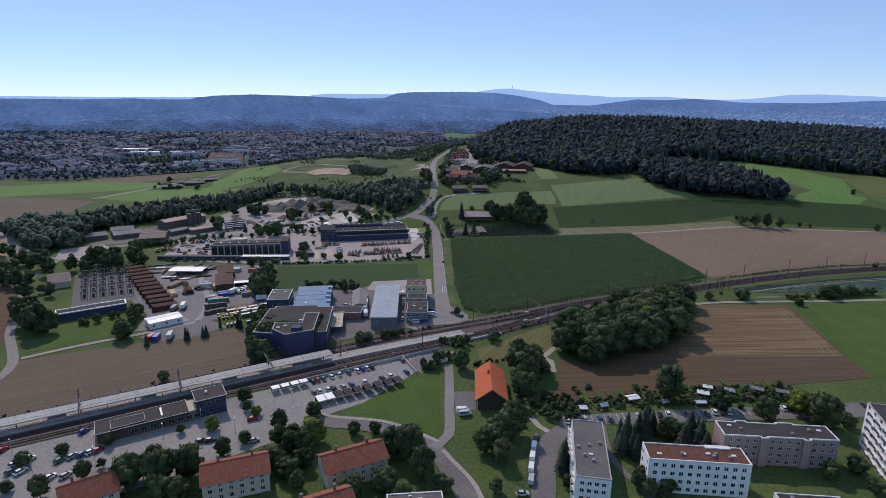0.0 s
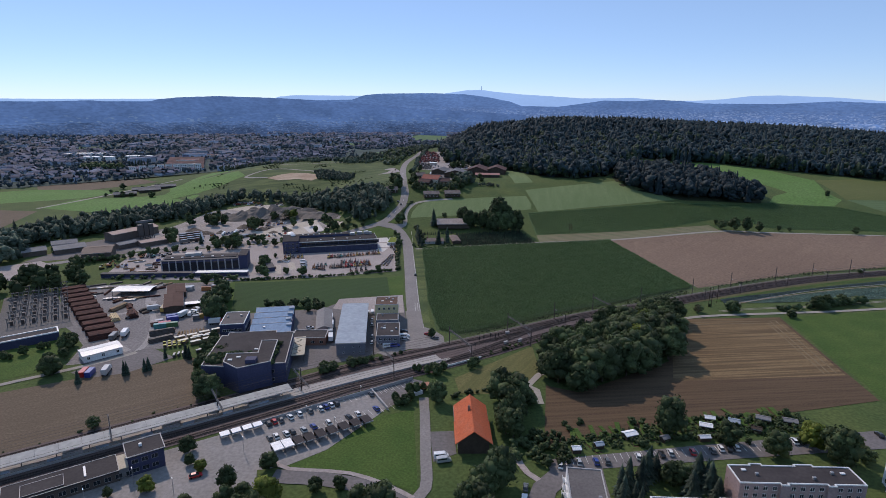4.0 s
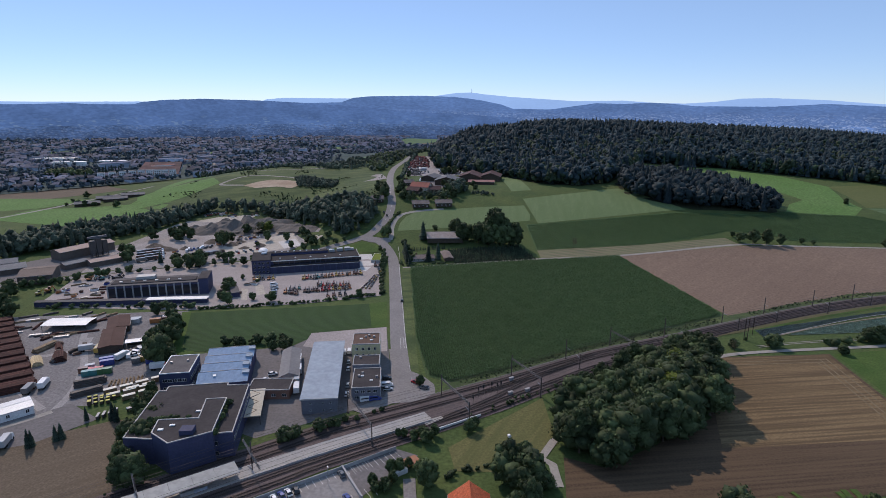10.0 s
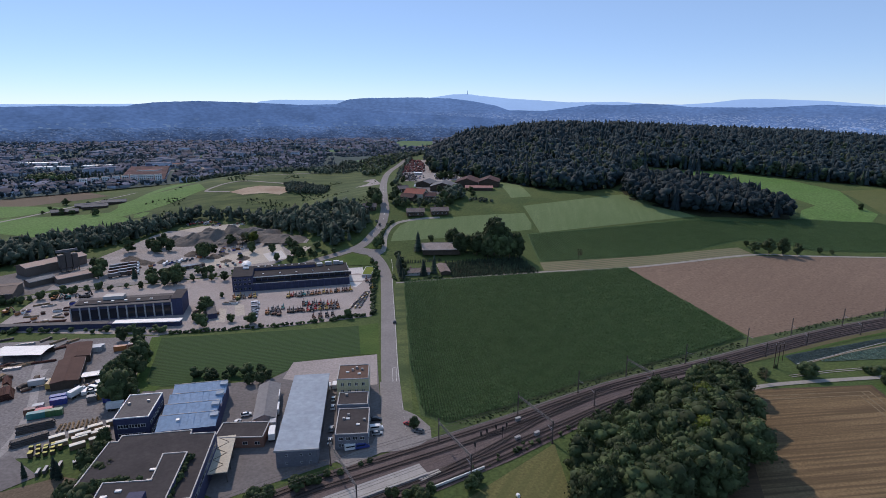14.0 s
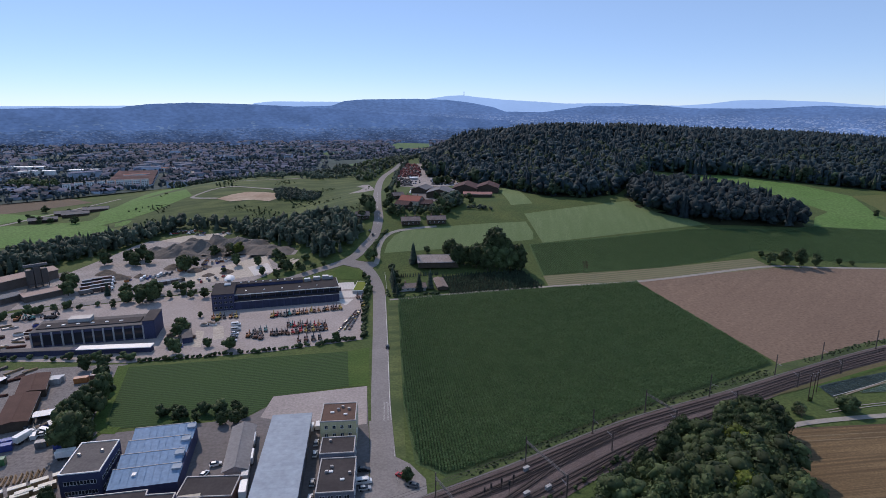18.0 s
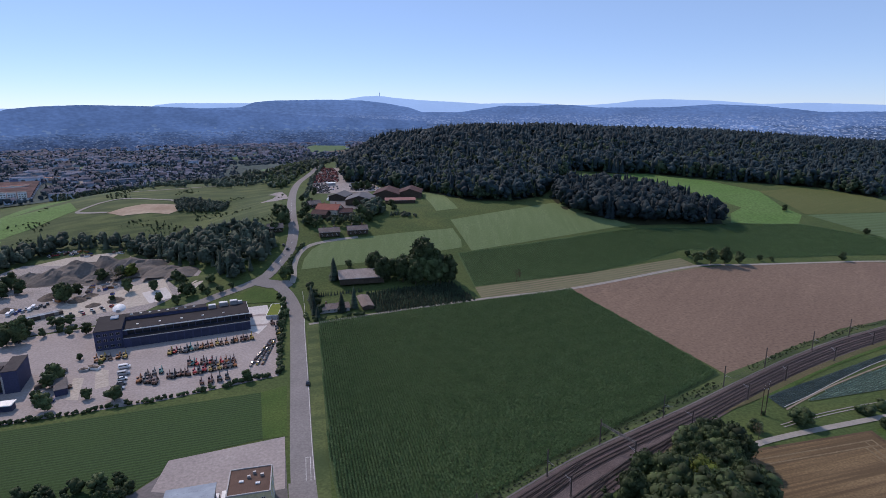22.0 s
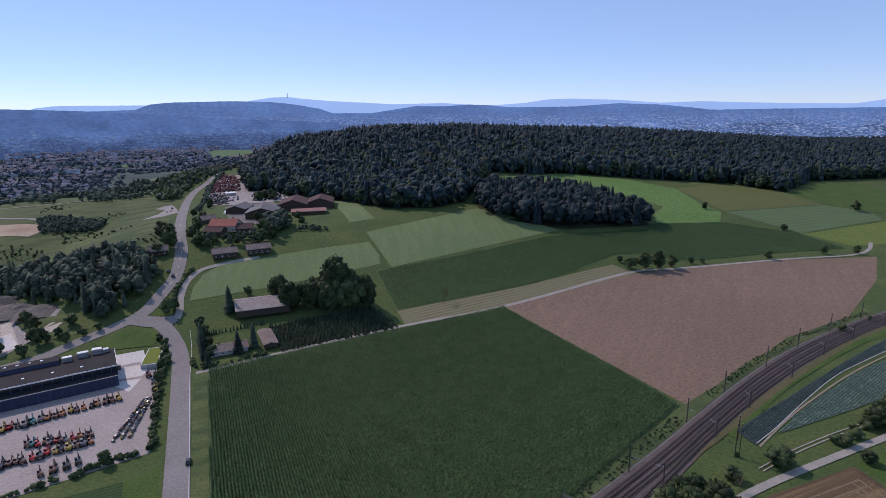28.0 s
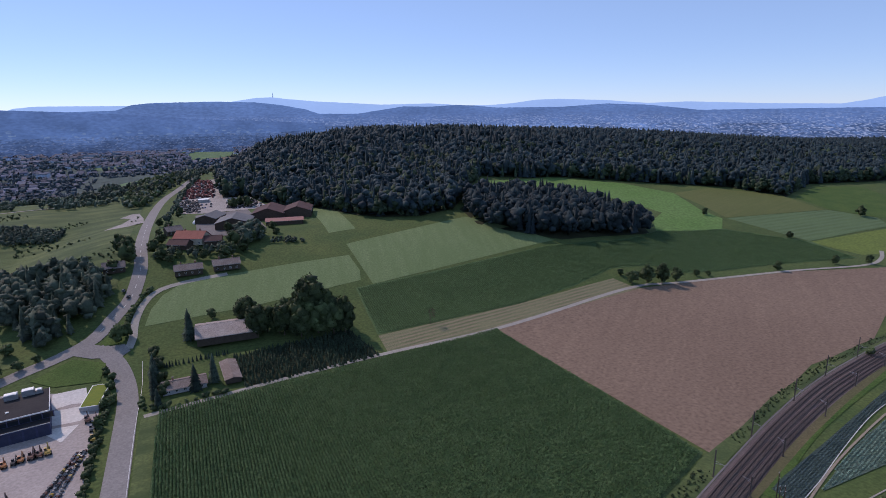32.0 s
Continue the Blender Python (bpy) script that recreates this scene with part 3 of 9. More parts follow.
def ridge(name, profile, dist, depth, material, jag, label):
    """A hill range: the elevation of its crest against the azimuth, both in degrees, with wooded unevenness."""
    az = np.arange(profile[0][0], profile[-1][0], 0.12)
    el = np.interp(az, [p[0] for p in profile], [p[1] for p in profile])
    k = np.array([0.1, 0.2, 0.4, 0.2, 0.1])
    el = np.convolve(np.pad(el, 2, mode="edge"), k, "valid")
    rows, verts, faces = 7, [], []
    for r in range(rows):
        f = r / (rows - 1)
        for i, a in enumerate(az):
            d = dist - depth * (1 - f)
            top = HUB.z + dist * math.tan(radians(el[i] + jag * noise.noise((a * 2.2, dist, 0)) + 0.4 * jag * noise.noise((a * 9, dist, 3))))
            h = max(top, 2.0) * (math.sin(f * math.pi / 2) ** 0.8) * (1 + 0.25 * (1 - f) * noise.noise((a * 0.7, f * 3, dist)))
            verts.append((HUB.x + d * math.sin(radians(a)), HUB.y + d * math.cos(radians(a)), h - 3 * (1 - f)))
    n = len(az)
    for r in range(rows - 1):
        for i in range(n - 1):
            faces.append((r * n + i, r * n + i + 1, (r + 1) * n + i + 1, (r + 1) * n + i))
    me = mesh_of(name, verts, faces, material)
    me.polygons.foreach_set("use_smooth", [True] * len(me.polygons))
    return tagged(new(name, me), label, kind="structure")


HAZE_FAR = glow_mat("very far hills glowing with blue haze", (0.19, 0.32, 0.55), (0.22, 0.36, 0.59), 4500.0, 4800.0, patch=(0.97, 1.03), grain=(0.98, 1.02))
HAZE_MID = glow_mat("far wooded hills glowing with blue haze", (0.064, 0.122, 0.255), (0.072, 0.14, 0.29), 4300.0, 4600.0, (0.19, 0.27, 0.42), 0.66, (9.0, 20.0), 0.42, (0.88, 1.1))
HAZE_NEAR = glow_mat("wooded hills glowing with blue haze", (0.054, 0.108, 0.232), (0.058, 0.112, 0.238), 3500.0, 4300.0, (0.11, 0.18, 0.28), 0.88, (18.0, 32.0), 0.2, (0.86, 1.12))
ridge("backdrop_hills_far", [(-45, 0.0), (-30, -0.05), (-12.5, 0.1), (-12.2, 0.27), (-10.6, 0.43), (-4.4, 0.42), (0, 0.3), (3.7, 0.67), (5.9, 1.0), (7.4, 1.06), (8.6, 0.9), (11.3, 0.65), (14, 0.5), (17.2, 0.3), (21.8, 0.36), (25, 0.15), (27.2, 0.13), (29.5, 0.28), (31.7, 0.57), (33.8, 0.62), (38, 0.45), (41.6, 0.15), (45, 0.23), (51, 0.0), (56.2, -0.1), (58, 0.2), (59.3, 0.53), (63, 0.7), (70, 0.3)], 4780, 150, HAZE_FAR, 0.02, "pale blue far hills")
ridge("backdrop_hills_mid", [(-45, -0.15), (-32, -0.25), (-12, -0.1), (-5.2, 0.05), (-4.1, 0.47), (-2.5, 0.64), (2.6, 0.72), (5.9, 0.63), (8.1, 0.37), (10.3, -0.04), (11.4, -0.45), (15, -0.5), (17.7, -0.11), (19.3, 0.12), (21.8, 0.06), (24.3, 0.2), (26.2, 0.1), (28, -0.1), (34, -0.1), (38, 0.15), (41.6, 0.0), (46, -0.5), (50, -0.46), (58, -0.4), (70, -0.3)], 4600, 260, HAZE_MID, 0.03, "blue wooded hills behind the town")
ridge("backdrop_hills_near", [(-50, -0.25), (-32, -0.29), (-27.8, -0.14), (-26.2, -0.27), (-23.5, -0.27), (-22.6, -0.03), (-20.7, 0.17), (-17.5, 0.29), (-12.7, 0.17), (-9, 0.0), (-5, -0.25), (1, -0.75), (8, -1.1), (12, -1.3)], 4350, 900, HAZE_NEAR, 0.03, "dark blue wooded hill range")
tower = thing("radio_mast", HUB.x + 4700 * math.sin(radians(7.45)), HUB.y + 4700 * math.cos(radians(7.45)), 122 + 4700 * math.tan(radians(1.0)), 0, "thin lattice radio mast on the highest hill", "mast")
# Shaft and aerial take the hills' glowing haze colour.
part("shaft", prism([(-2, -2), (2, -2), (2, 2), (-2, 2)], 0, 26), HAZE_MID, tower)
part("aerial", prism([(-1.0, -1.0), (1.0, -1.0), (1.0, 1.0), (-1.0, 1.0)], 26, 36), HAZE_MID, tower)


def far_plain(name, r0, r1, a0, a1, z, material, label):
    """A sector of the far country."""
    az, rs = np.arange(a0, a1 + 0.1, 2.0), np.linspace(r0, r1, 12)
    verts = [(HUB.x + r * math.sin(radians(a)), HUB.y + r * math.cos(radians(a)), z) for r in rs for a in az]
    n = len(az)
    faces = [(j * n + i, j * n + i + 1, (j + 1) * n + i + 1, (j + 1) * n + i) for j in range(len(rs) - 1) for i in range(n - 1)]
    return tagged(new(name, mesh_of(name, verts, faces, material)), label, kind="structure")


far_plain("backdrop_town", 1980, 4700, -60, 14, 1.2, glow_mat("far town glowing with blue haze", (0.025, 0.047, 0.1), (0.06, 0.118, 0.245), 1900.0, 3700.0, (0.11, 0.16, 0.25), 0.84, (25.0, 30.0), 0.5, (0.65, 1.25), (0.72, 1.28)), "far town and woods in painted blue haze")
far_plain("backdrop_city", 1980, 4700, 14, 80, 1.2, glow_mat("far city glowing with blue haze", (0.036, 0.068, 0.14), (0.064, 0.122, 0.25), 1900.0, 3900.0, (0.26, 0.34, 0.48), 0.68, (20.0, 24.0), 0.36, (0.6, 1.3), (0.7, 1.3)), "far pale city in painted blue haze")


# ---- trees ----
def leaf_mat(name, a, b, through=0.35, spot=0.22, island=0.34):
    m = mat(name, tuple(c * (1 - spot) for c in a), tuple(c * (1.05 + spot) for c in b), 0.13, 0.75, fine=1.5, island=island, obj=0.25, spread=0.16)
    n, l = m.node_tree.nodes, m.node_tree.links
    bsdf = n["Principled BSDF"]
    tr = n.new("ShaderNodeBsdfTranslucent")
    src = bsdf.inputs["Base Color"].links[0].from_socket
    l.new(src, tr.inputs["Color"])
    mx = n.new("ShaderNodeMixShader")
    mx.inputs["Fac"].default_value = through
    l.new(bsdf.outputs["BSDF"], mx.inputs[1])
    l.new(tr.outputs["BSDF"], mx.inputs[2])
    l.new(mx.outputs["Shader"], n["Material Output"].inputs["Surface"])
    bsdf.inputs["Specular IOR Level"].default_value = 0.25
    return m


LEAF = leaf_mat("broad leaves", (0.042, 0.064, 0.026), (0.066, 0.092, 0.037), 0.2)
LEAF_LIME = leaf_mat("yellow green leaves", (0.11, 0.15, 0.025), (0.16, 0.19, 0.035), 0.25)
NEEDLE = leaf_mat("dark needles", (0.027, 0.046, 0.035), (0.041, 0.063, 0.045), 0.15)
NEEDLE_YOUNG = leaf_mat("young needles", (0.03, 0.055, 0.032), (0.045, 0.072, 0.04), 0.15)
# Blue tint put into this leaf colour stands in for distance haze.
LEAF_HAZED = leaf_mat("forest leaves tinted with blue haze", (0.019, 0.035, 0.044), (0.028, 0.048, 0.052), 0.18, 0.15, 0.3)
LEAF_WOOD = leaf_mat("green forest leaves tinted with blue haze", (0.03, 0.053, 0.03), (0.046, 0.072, 0.038), 0.18, 0.15, 0.34)
LEAF_DARK = leaf_mat("dark belt leaves", (0.054, 0.078, 0.058), (0.084, 0.112, 0.078), 0.18)
# Bluer than green: distance haze is put into the leaf colour.
LEAF_TOWN = leaf_mat("garden tree leaves tinted with blue haze", (0.046, 0.072, 0.094), (0.07, 0.1, 0.116), 0.18, 0.2, 0.3)
LEAF_DRY = leaf_mat("thin dry leaves", (0.09, 0.085, 0.045), (0.12, 0.105, 0.06), 0.2)
BARK = mat("grey brown bark", (0.09, 0.07, 0.05), (0.13, 0.105, 0.08), 2.0, 0.95)
RNG = np.random.default_rng(7)


def fast_mesh(name, verts, quads, material):
    me = bpy.data.meshes.new(name)
    verts, quads = np.asarray(verts, np.float32), np.asarray(quads, np.int32)
    k = quads.shape[1]
    me.vertices.add(len(verts))
    me.vertices.foreach_set("co", verts.ravel())
    me.loops.add(quads.size)
    me.loops.foreach_set("vertex_index", quads.ravel())
    me.polygons.add(len(quads))
    me.polygons.foreach_set("loop_start", np.arange(0, quads.size, k, dtype=np.int32))
    me.materials.append(material)
    me.update(calc_edges=True)
    return me


def ico(level):
    """The corners and triangles of a rounded twenty-sided ball."""
    bm = bmesh.new()
    bmesh.ops.create_icosphere(bm, subdivisions=level, radius=1.0)
    v, f = np.array([p.co[:] for p in bm.verts]), np.array([[p.index for p in q.verts] for q in bm.faces])
    bm.free()
    return v, f


ICO = {1: ico(1), 2: ico(2)}


def ball_points(n, rng):
    p = rng.normal(size=(n, 3))
    return p / np.linalg.norm(p, axis=1)[:, None]


def tufts(points, normals, sizes, rng):
    """One leaf tuft, a triangle, at each point, facing about along its normal."""
    n = len(points)
    nn = normals + rng.normal(0, 0.5, (n, 3))
    nn /= np.linalg.norm(nn, axis=1)[:, None] + 1e-9
    u = np.cross(nn, rng.normal(size=(n, 3)))
    u /= np.linalg.norm(u, axis=1)[:, None] + 1e-9
    w, s = np.cross(nn, u), sizes[:, None]
    q = np.stack([points - u * s - w * s * 0.6, points + u * s * 0.9 - w * s * 0.7, points + w * s * 1.1 + nn * s * 0.5], 1)
    return q.reshape(-1, 3), np.arange(3 * n).reshape(n, 3)


def gather(pieces):
    """Several pieces of corners and faces as one."""
    V, F, off = [], [], 0
    for v, f in pieces:
        V.append(v)
        F.append(f + off)
        off += len(v)
    return np.concatenate(V), np.concatenate(F)


def crown_broad(rng, clumps, level, leaves, size, wide=0.34, low=0.12, rough=0.28):
    """A crown of height 1: uneven leafy clumps round a core, with loose tufts on their outside and gaps between."""
    pieces, pts, nor = [], [], []
    v0, f0 = ICO[level]
    for k in range(clumps + 1):
        if k == 0:
            mid, rad = np.array([0, 0, low + (1 - low) * 0.48]), np.array([wide * 0.74, wide * 0.74, (1 - low) * 0.36])
        else:
            d = ball_points(1, rng)[0]
            d[2] = 1.9 * (k - 0.5) / clumps - 0.9
            d[:2] *= math.sqrt(max(0.05, 1 - d[2] * d[2])) / (math.hypot(d[0], d[1]) + 1e-6)
            rr = 0.62 + 0.26 * rng.random()
            mid = np.array([0, 0, low + (1 - low) * 0.48]) + d * np.array([wide, wide, (1 - low) * 0.46]) * rr
            rad = (wide * (0.34 + 0.26 * rng.random()) if clumps < 9 else wide * (0.24 + 0.2 * rng.random())) * np.array([1.1, 1.1, 0.95])
        v = mid + v0 * rad * (1 + rough * rng.normal(0, 0.6, (len(v0), 1)).clip(-1.2, 1.2))
        pieces.append((v, f0))
        if leaves and k:
            b = ball_points(leaves, rng)
            b[:, 2] = np.abs(b[:, 2]) * 1.2 - 0.35
            pts.append(mid + b * rad * (0.92 + 0.5 * rng.random((leaves, 1)) ** 1.5))
            nor.append(b)
    if leaves:
        p = np.concatenate(pts)
        pieces.append(tufts(p, np.concatenate(nor), size * (0.6 + 0.8 * rng.random(len(p))), rng))
    v, f = gather(pieces)
    v[:, 2] = np.clip(v[:, 2], 0.03, 1.04)
    return v, f


def crown_conifer(rng, whorls, points, size, wide=0.2):
    """A spire of drooping, ragged skirts of branches, each a ring of pointed boughs."""
    pieces = []
    for k in range(whorls):
        f = k / whorls
        z, r = 0.08 + 0.8 * f, wide * (1 - f) ** 0.8 + 0.02
        n = max(5, int(points * (1 - 0.45 * f)))
        a = np.linspace(0, 2 * math.pi, 2 * n, endpoint=False) + rng.random() * 6.28
        rr = r * np.where(np.arange(2 * n) % 2, 0.55, 1.0) * (0.8 + 0.4 * rng.random(2 * n))
        ring = np.stack([np.cos(a) * rr, np.sin(a) * rr, z - rr * 0.25 + rng.normal(0, 0.01, 2 * n)], 1)
        top = np.array([[0, 0, min(1.0, z + 1.55 / whorls + 0.05)]])
        i = np.arange(2 * n)
        pieces.append((np.concatenate([ring, top]), np.stack([i, (i + 1) % (2 * n), np.full(2 * n, 2 * n)], 1)))
    return gather(pieces)


def trunk_bm(rng, top, radius):
    bm = bmesh.new()
    rings = []
    for z, r in ((0, 1.5), (0.06, 1.0), (top * 0.6, 0.75), (top, 0.3)):
        rings.append([bm.verts.new((math.cos(a) * radius * r, math.sin(a) * radius * r, z)) for a in np.linspace(0, 2 * math.pi, 7)[:-1]])
    for lo, hi in zip(rings, rings[1:]):
        for i in range(6):
            bm.faces.new((lo[i], lo[(i + 1) % 6], hi[(i + 1) % 6], hi[i]))
    for k in range(5):
        a, z = rng.random() * 6.28, top * (0.45 + 0.1 * k)
        tip = Vector((math.cos(a) * 0.22, math.sin(a) * 0.22, z + 0.2))
        root = [bm.verts.new((math.cos(a + b) * radius * 0.5, math.sin(a + b) * radius * 0.5, z)) for b in (0, 2.1, 4.2)]
        end = bm.verts.new(tip)
        for i in range(3):
            bm.faces.new((root[i], root[(i + 1) % 3], end))
    return bm


TREE_KINDS = {"b": [], "far": [], "y": [], "c": [], "d": [], "s": []}


def make_tree_templates():
    for k in range(6):
        TREE_KINDS["b"].append((crown_broad(RNG, 34, 1, 40, 0.032, 0.34 + 0.04 * (k % 3), 0.02 + 0.05 * (k % 2), 0.42), LEAF, 0.55, 0.022))
        TREE_KINDS["far"].append((crown_broad(RNG, 15, 1, 26, 0.038, 0.34 + 0.04 * (k % 3), 0.02 + 0.04 * (k % 2), 0.42), LEAF, 0.55, 0.022))
    for k in range(2):
        TREE_KINDS["y"].append((crown_broad(RNG, 32, 1, 40, 0.032, 0.38, 0.05, 0.42), LEAF_LIME, 0.55, 0.02))
        v, f = crown_broad(RNG, 14, 1, 22, 0.02, 0.3, 0.25)
        TREE_KINDS["d"].append(((v, f[15 * 20:]), LEAF_DRY, 0.85, 0.016))
    for k in range(3):
        TREE_KINDS["c"].append((crown_conifer(RNG, 13, 11, 0.045, 0.17 + 0.03 * k), NEEDLE, 0.85, 0.016))
    for k in range(3):
        TREE_KINDS["s"].append((crown_broad(RNG, 8, 1, 22, 0.06, 0.5, 0.0, 0.4), LEAF, 0.3, 0.03))
    for kind, variants in TREE_KINDS.items():
        for i, ((v, q), m, top, rad) in enumerate(variants):
            crown = fast_mesh("crown", v, q, m)
            bm = trunk_bm(RNG, top, rad)
            tm = bpy.data.meshes.new("trunk")
            bm.to_mesh(tm)
            bm.free()
            tm.materials.append(BARK)
            variants[i] = (crown, tm)


make_tree_templates()
TREE_WORDS = {"b": ("broadleaf_tree", "leafy dark green broadleaf tree", "tree"), "y": ("broadleaf_tree", "leafy yellow green broadleaf tree", "tree"),
              "c": ("conifer", "slim dark green conifer", "tree"), "d": ("young_tree", "thin young tree with few dry leaves", "tree"), "s": ("shrub", "round dense green shrub", "shrub")}


FAR_CROWNS = [crown_broad(RNG, 15, 1, 22, 0.04, 0.34 + 0.04 * (k % 3), 0.02, 0.42) for k in range(5)]
FAR_TREES = []


def plant(x, y, h, kind="b", wide=1.0, group="", label=""):
    name, words, cat = TREE_WORDS[kind]
    if kind == "b" and not label and (y > 560 or x < -225):
        v, f = FAR_CROWNS[int(RNG.integers(len(FAR_CROWNS)))]
        s, a = h * wide * (0.92 + 0.16 * RNG.random()), RNG.random() * 6.28
        turned = np.stack([v[:, 0] * math.cos(a) - v[:, 1] * math.sin(a), v[:, 0] * math.sin(a) + v[:, 1] * math.cos(a), v[:, 2]], 1)
        FAR_TREES.append((turned * np.array([s, s, h]) + np.array([x, y, ground_z(x, y) - 0.1]), f))
        return None
    if kind == "b" and y > 330 and h < 14:
        kind = "far"
    crown, tm = TREE_KINDS[kind][RNG.integers(len(TREE_KINDS[kind]))]
    ob = thing(name, x, y, ground_z(x, y) - 0.1, RNG.random() * 360, label or words, cat, group)
    s = h * wide * (0.92 + 0.16 * RNG.random())
    ob.scale = (s, s, h)
    for nm, me in (("trunk", tm), ("crown", crown)):
        c = new(nm, me)
        c.parent = ob
    return ob


# ---- forest and other masses of trees ----
def inside(x, y, poly):
    res = np.zeros(len(x), bool)
    j = len(poly) - 1
    for i in range(len(poly)):
        (xi, yi), (xj, yj) = poly[i], poly[j]
        hit = ((yi > y) != (yj > y)) & (x < (xj - xi) * (y - yi) / (yj - yi + 1e-12) + xi)
        res ^= hit
        j = i
    return res


GZ = np.vectorize(ground_z)


def woodland(name, poly, step, heights, conifers, material, label, detail=1.0, keep=1.0, wide=1.0, clear=(), leaf=0.075, patchy=None):
    """A mass of trees over a polygon as one mesh of leaf tufts."""
    xs, ys = [p[0] for p in poly], [p[1] for p in poly]
    gx, gy = np.meshgrid(np.arange(min(xs), max(xs), step), np.arange(min(ys), max(ys), step))
    x = gx.ravel() + RNG.uniform(-0.45, 0.45, gx.size) * step
    y = gy.ravel() + RNG.uniform(-0.45, 0.45, gx.size) * step
    ok = inside(x, y, poly) & (RNG.random(len(x)) < keep)
    for hole in clear:
        ok &= ~inside(x, y, hole)
    x, y = x[ok], y[ok]
    if patchy is not None:
        ok = np.array([noise.noise((a / 38, b / 38, 7)) > patchy for a, b in zip(x, y)])
        x, y = x[ok], y[ok]
    z = GZ(x, y) if len(x) else x
    kinds = RNG.random(len(x)) < conifers
    h = RNG.uniform(*heights, len(x)) * np.where(kinds, 1.02, 0.95)
    V, Q, off = [], [], 0
    n = 7 if detail > 1.5 else 5 if detail > 0.7 else 3 if detail > 0.3 else 2
    templates = {True: [crown_conifer(RNG, (7, 5)[detail < 0.7], (5, 4)[detail < 0.7], leaf, 0.18 * min(wide, 1.8)) for _ in range(4)],
                 False: [crown_broad(RNG, n, 1, (0, 5, 9)[(detail > 0.7) + (detail > 1.5)], leaf * 0.6, 0.29 * wide, 0.06, 0.45) for _ in range(5)]}
    for flag in (True, False):
        for k, (v, q) in enumerate(templates[flag]):
            idx = np.flatnonzero((kinds == flag) & (np.arange(len(x)) % len(templates[flag]) == k))
            if not len(idx):
                continue
            a = RNG.random(len(idx)) * 6.28
            c, s = np.cos(a)[:, None], np.sin(a)[:, None]
            hh = h[idx][:, None]
            px = (v[None, :, 0] * c - v[None, :, 1] * s) * hh + x[idx][:, None]
            py = (v[None, :, 0] * s + v[None, :, 1] * c) * hh + y[idx][:, None]
            pz = v[None, :, 2] * hh + z[idx][:, None]
            V.append(np.stack([px, py, pz], 2).reshape(-1, 3))
            Q.append((q[None] + (np.arange(len(idx)) * len(v))[:, None, None]).reshape(-1, 3) + off)
            off += len(idx) * len(v)
    return tagged(new(name, fast_mesh(name, np.concatenate(V), np.concatenate(Q), material)), label, "trees", kind="stuff")


FOREST = [(53, 1045), (53, 900), (80, 890), (95, 815), (128, 766), (150, 712), (167, 690), (200, 680), (238, 695), (272, 745), (300, 795), (352, 862), (460, 854), (563, 780), (628, 736), (640, 668), (690, 690), (745, 716), (870, 700), (1000, 706), (1500, 780), (2300, 900), (2300, 1200), (1500, 1450), (700, 1500), (210, 1460), (135, 1300), (72, 1150)]
FOREST_FRONT = FOREST[:20] + [(1300, 750), (1250, 950), (800, 990), (200, 1030), (60, 1050)]
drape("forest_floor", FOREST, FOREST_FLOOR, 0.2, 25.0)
woodland("forest", FOREST_FRONT, 7.9, (14, 26), 0.42, LEAF_HAZED, "dense dark mixed forest on the hill", 1.0, 0.86, 1.05, (), 0.06)
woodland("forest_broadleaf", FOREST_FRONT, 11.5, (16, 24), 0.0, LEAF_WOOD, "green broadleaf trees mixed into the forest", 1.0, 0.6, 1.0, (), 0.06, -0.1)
woodland("forest_upper", FOREST, 11.5, (20, 27), 0.5, LEAF_HAZED, "dense dark mixed forest on top of the hill", 0.4, 0.97, 1.3, (FOREST_FRONT,), 0.11)
woodland("forest_edge", [(53, 900), (80, 890), (95, 815), (128, 766), (150, 712), (167, 690), (200, 680), (238, 695), (272, 745), (300, 795), (352, 862), (460, 854), (563, 780), (628, 736), (640, 668), (690, 690), (745, 716), (870, 700), (875, 725), (745, 745), (650, 735), (570, 805), (460, 885), (340, 890), (250, 760), (160, 725), (108, 825), (92, 905), (60, 915)], 8.0, (11, 21), 0.2, LEAF_WOOD, "trees along the forest edge", 1.8, 1.0, 1.0, (), 0.058)
ISLAND = [(242, 690), (237, 645), (255, 624), (290, 600), (383, 604), (402, 640), (385, 700), (335, 740), (270, 725)]
woodland("wood", ISLAND, 7.5, (16, 24), 0.3, LEAF_HAZED, "round wood between the meadows", 2.4, 1.0, 1.0, (), 0.052)
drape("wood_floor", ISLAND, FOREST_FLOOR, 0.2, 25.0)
woodland("tree_belt", [(-370, 482), (-362, 540), (-325, 582), (-287, 622), (-250, 665), (-215, 702), (-150, 692), (-110, 662), (-60, 642), (-26, 616), (-24, 594), (-37, 562), (-48, 550), (-60, 558), (-67, 578), (-92, 595), (-104, 608), (-132, 649), (-155, 682), (-205, 690), (-228, 640), (-270, 560), (-298, 532), (-332, 494), (-338, 458)], 5.8, (10, 18), 0.3, LEAF_DARK, "belt of trees along the gravel works", 2.1, 0.92, 1.0, (), 0.05)
woodland("tree_mass_west", [(-343, 427), (-320, 420), (-309, 441), (-313, 462), (-335, 505), (-372, 520), (-412, 525), (-400, 480), (-366, 450)], 7.0, (12, 19), 0.15, LEAF_DARK, "dark mass of tall trees beside the western road", 2.0, 0.95, 1.0, (), 0.05)
woodland("tree_belt_west", [(-325, 394), (-360, 428), (-400, 440), (-400, 380), (-330, 340), (-306, 355), (-308, 385)], 8.0, (9, 15), 0.1, LEAF, "trees beside the western road", 1.6, 0.7)

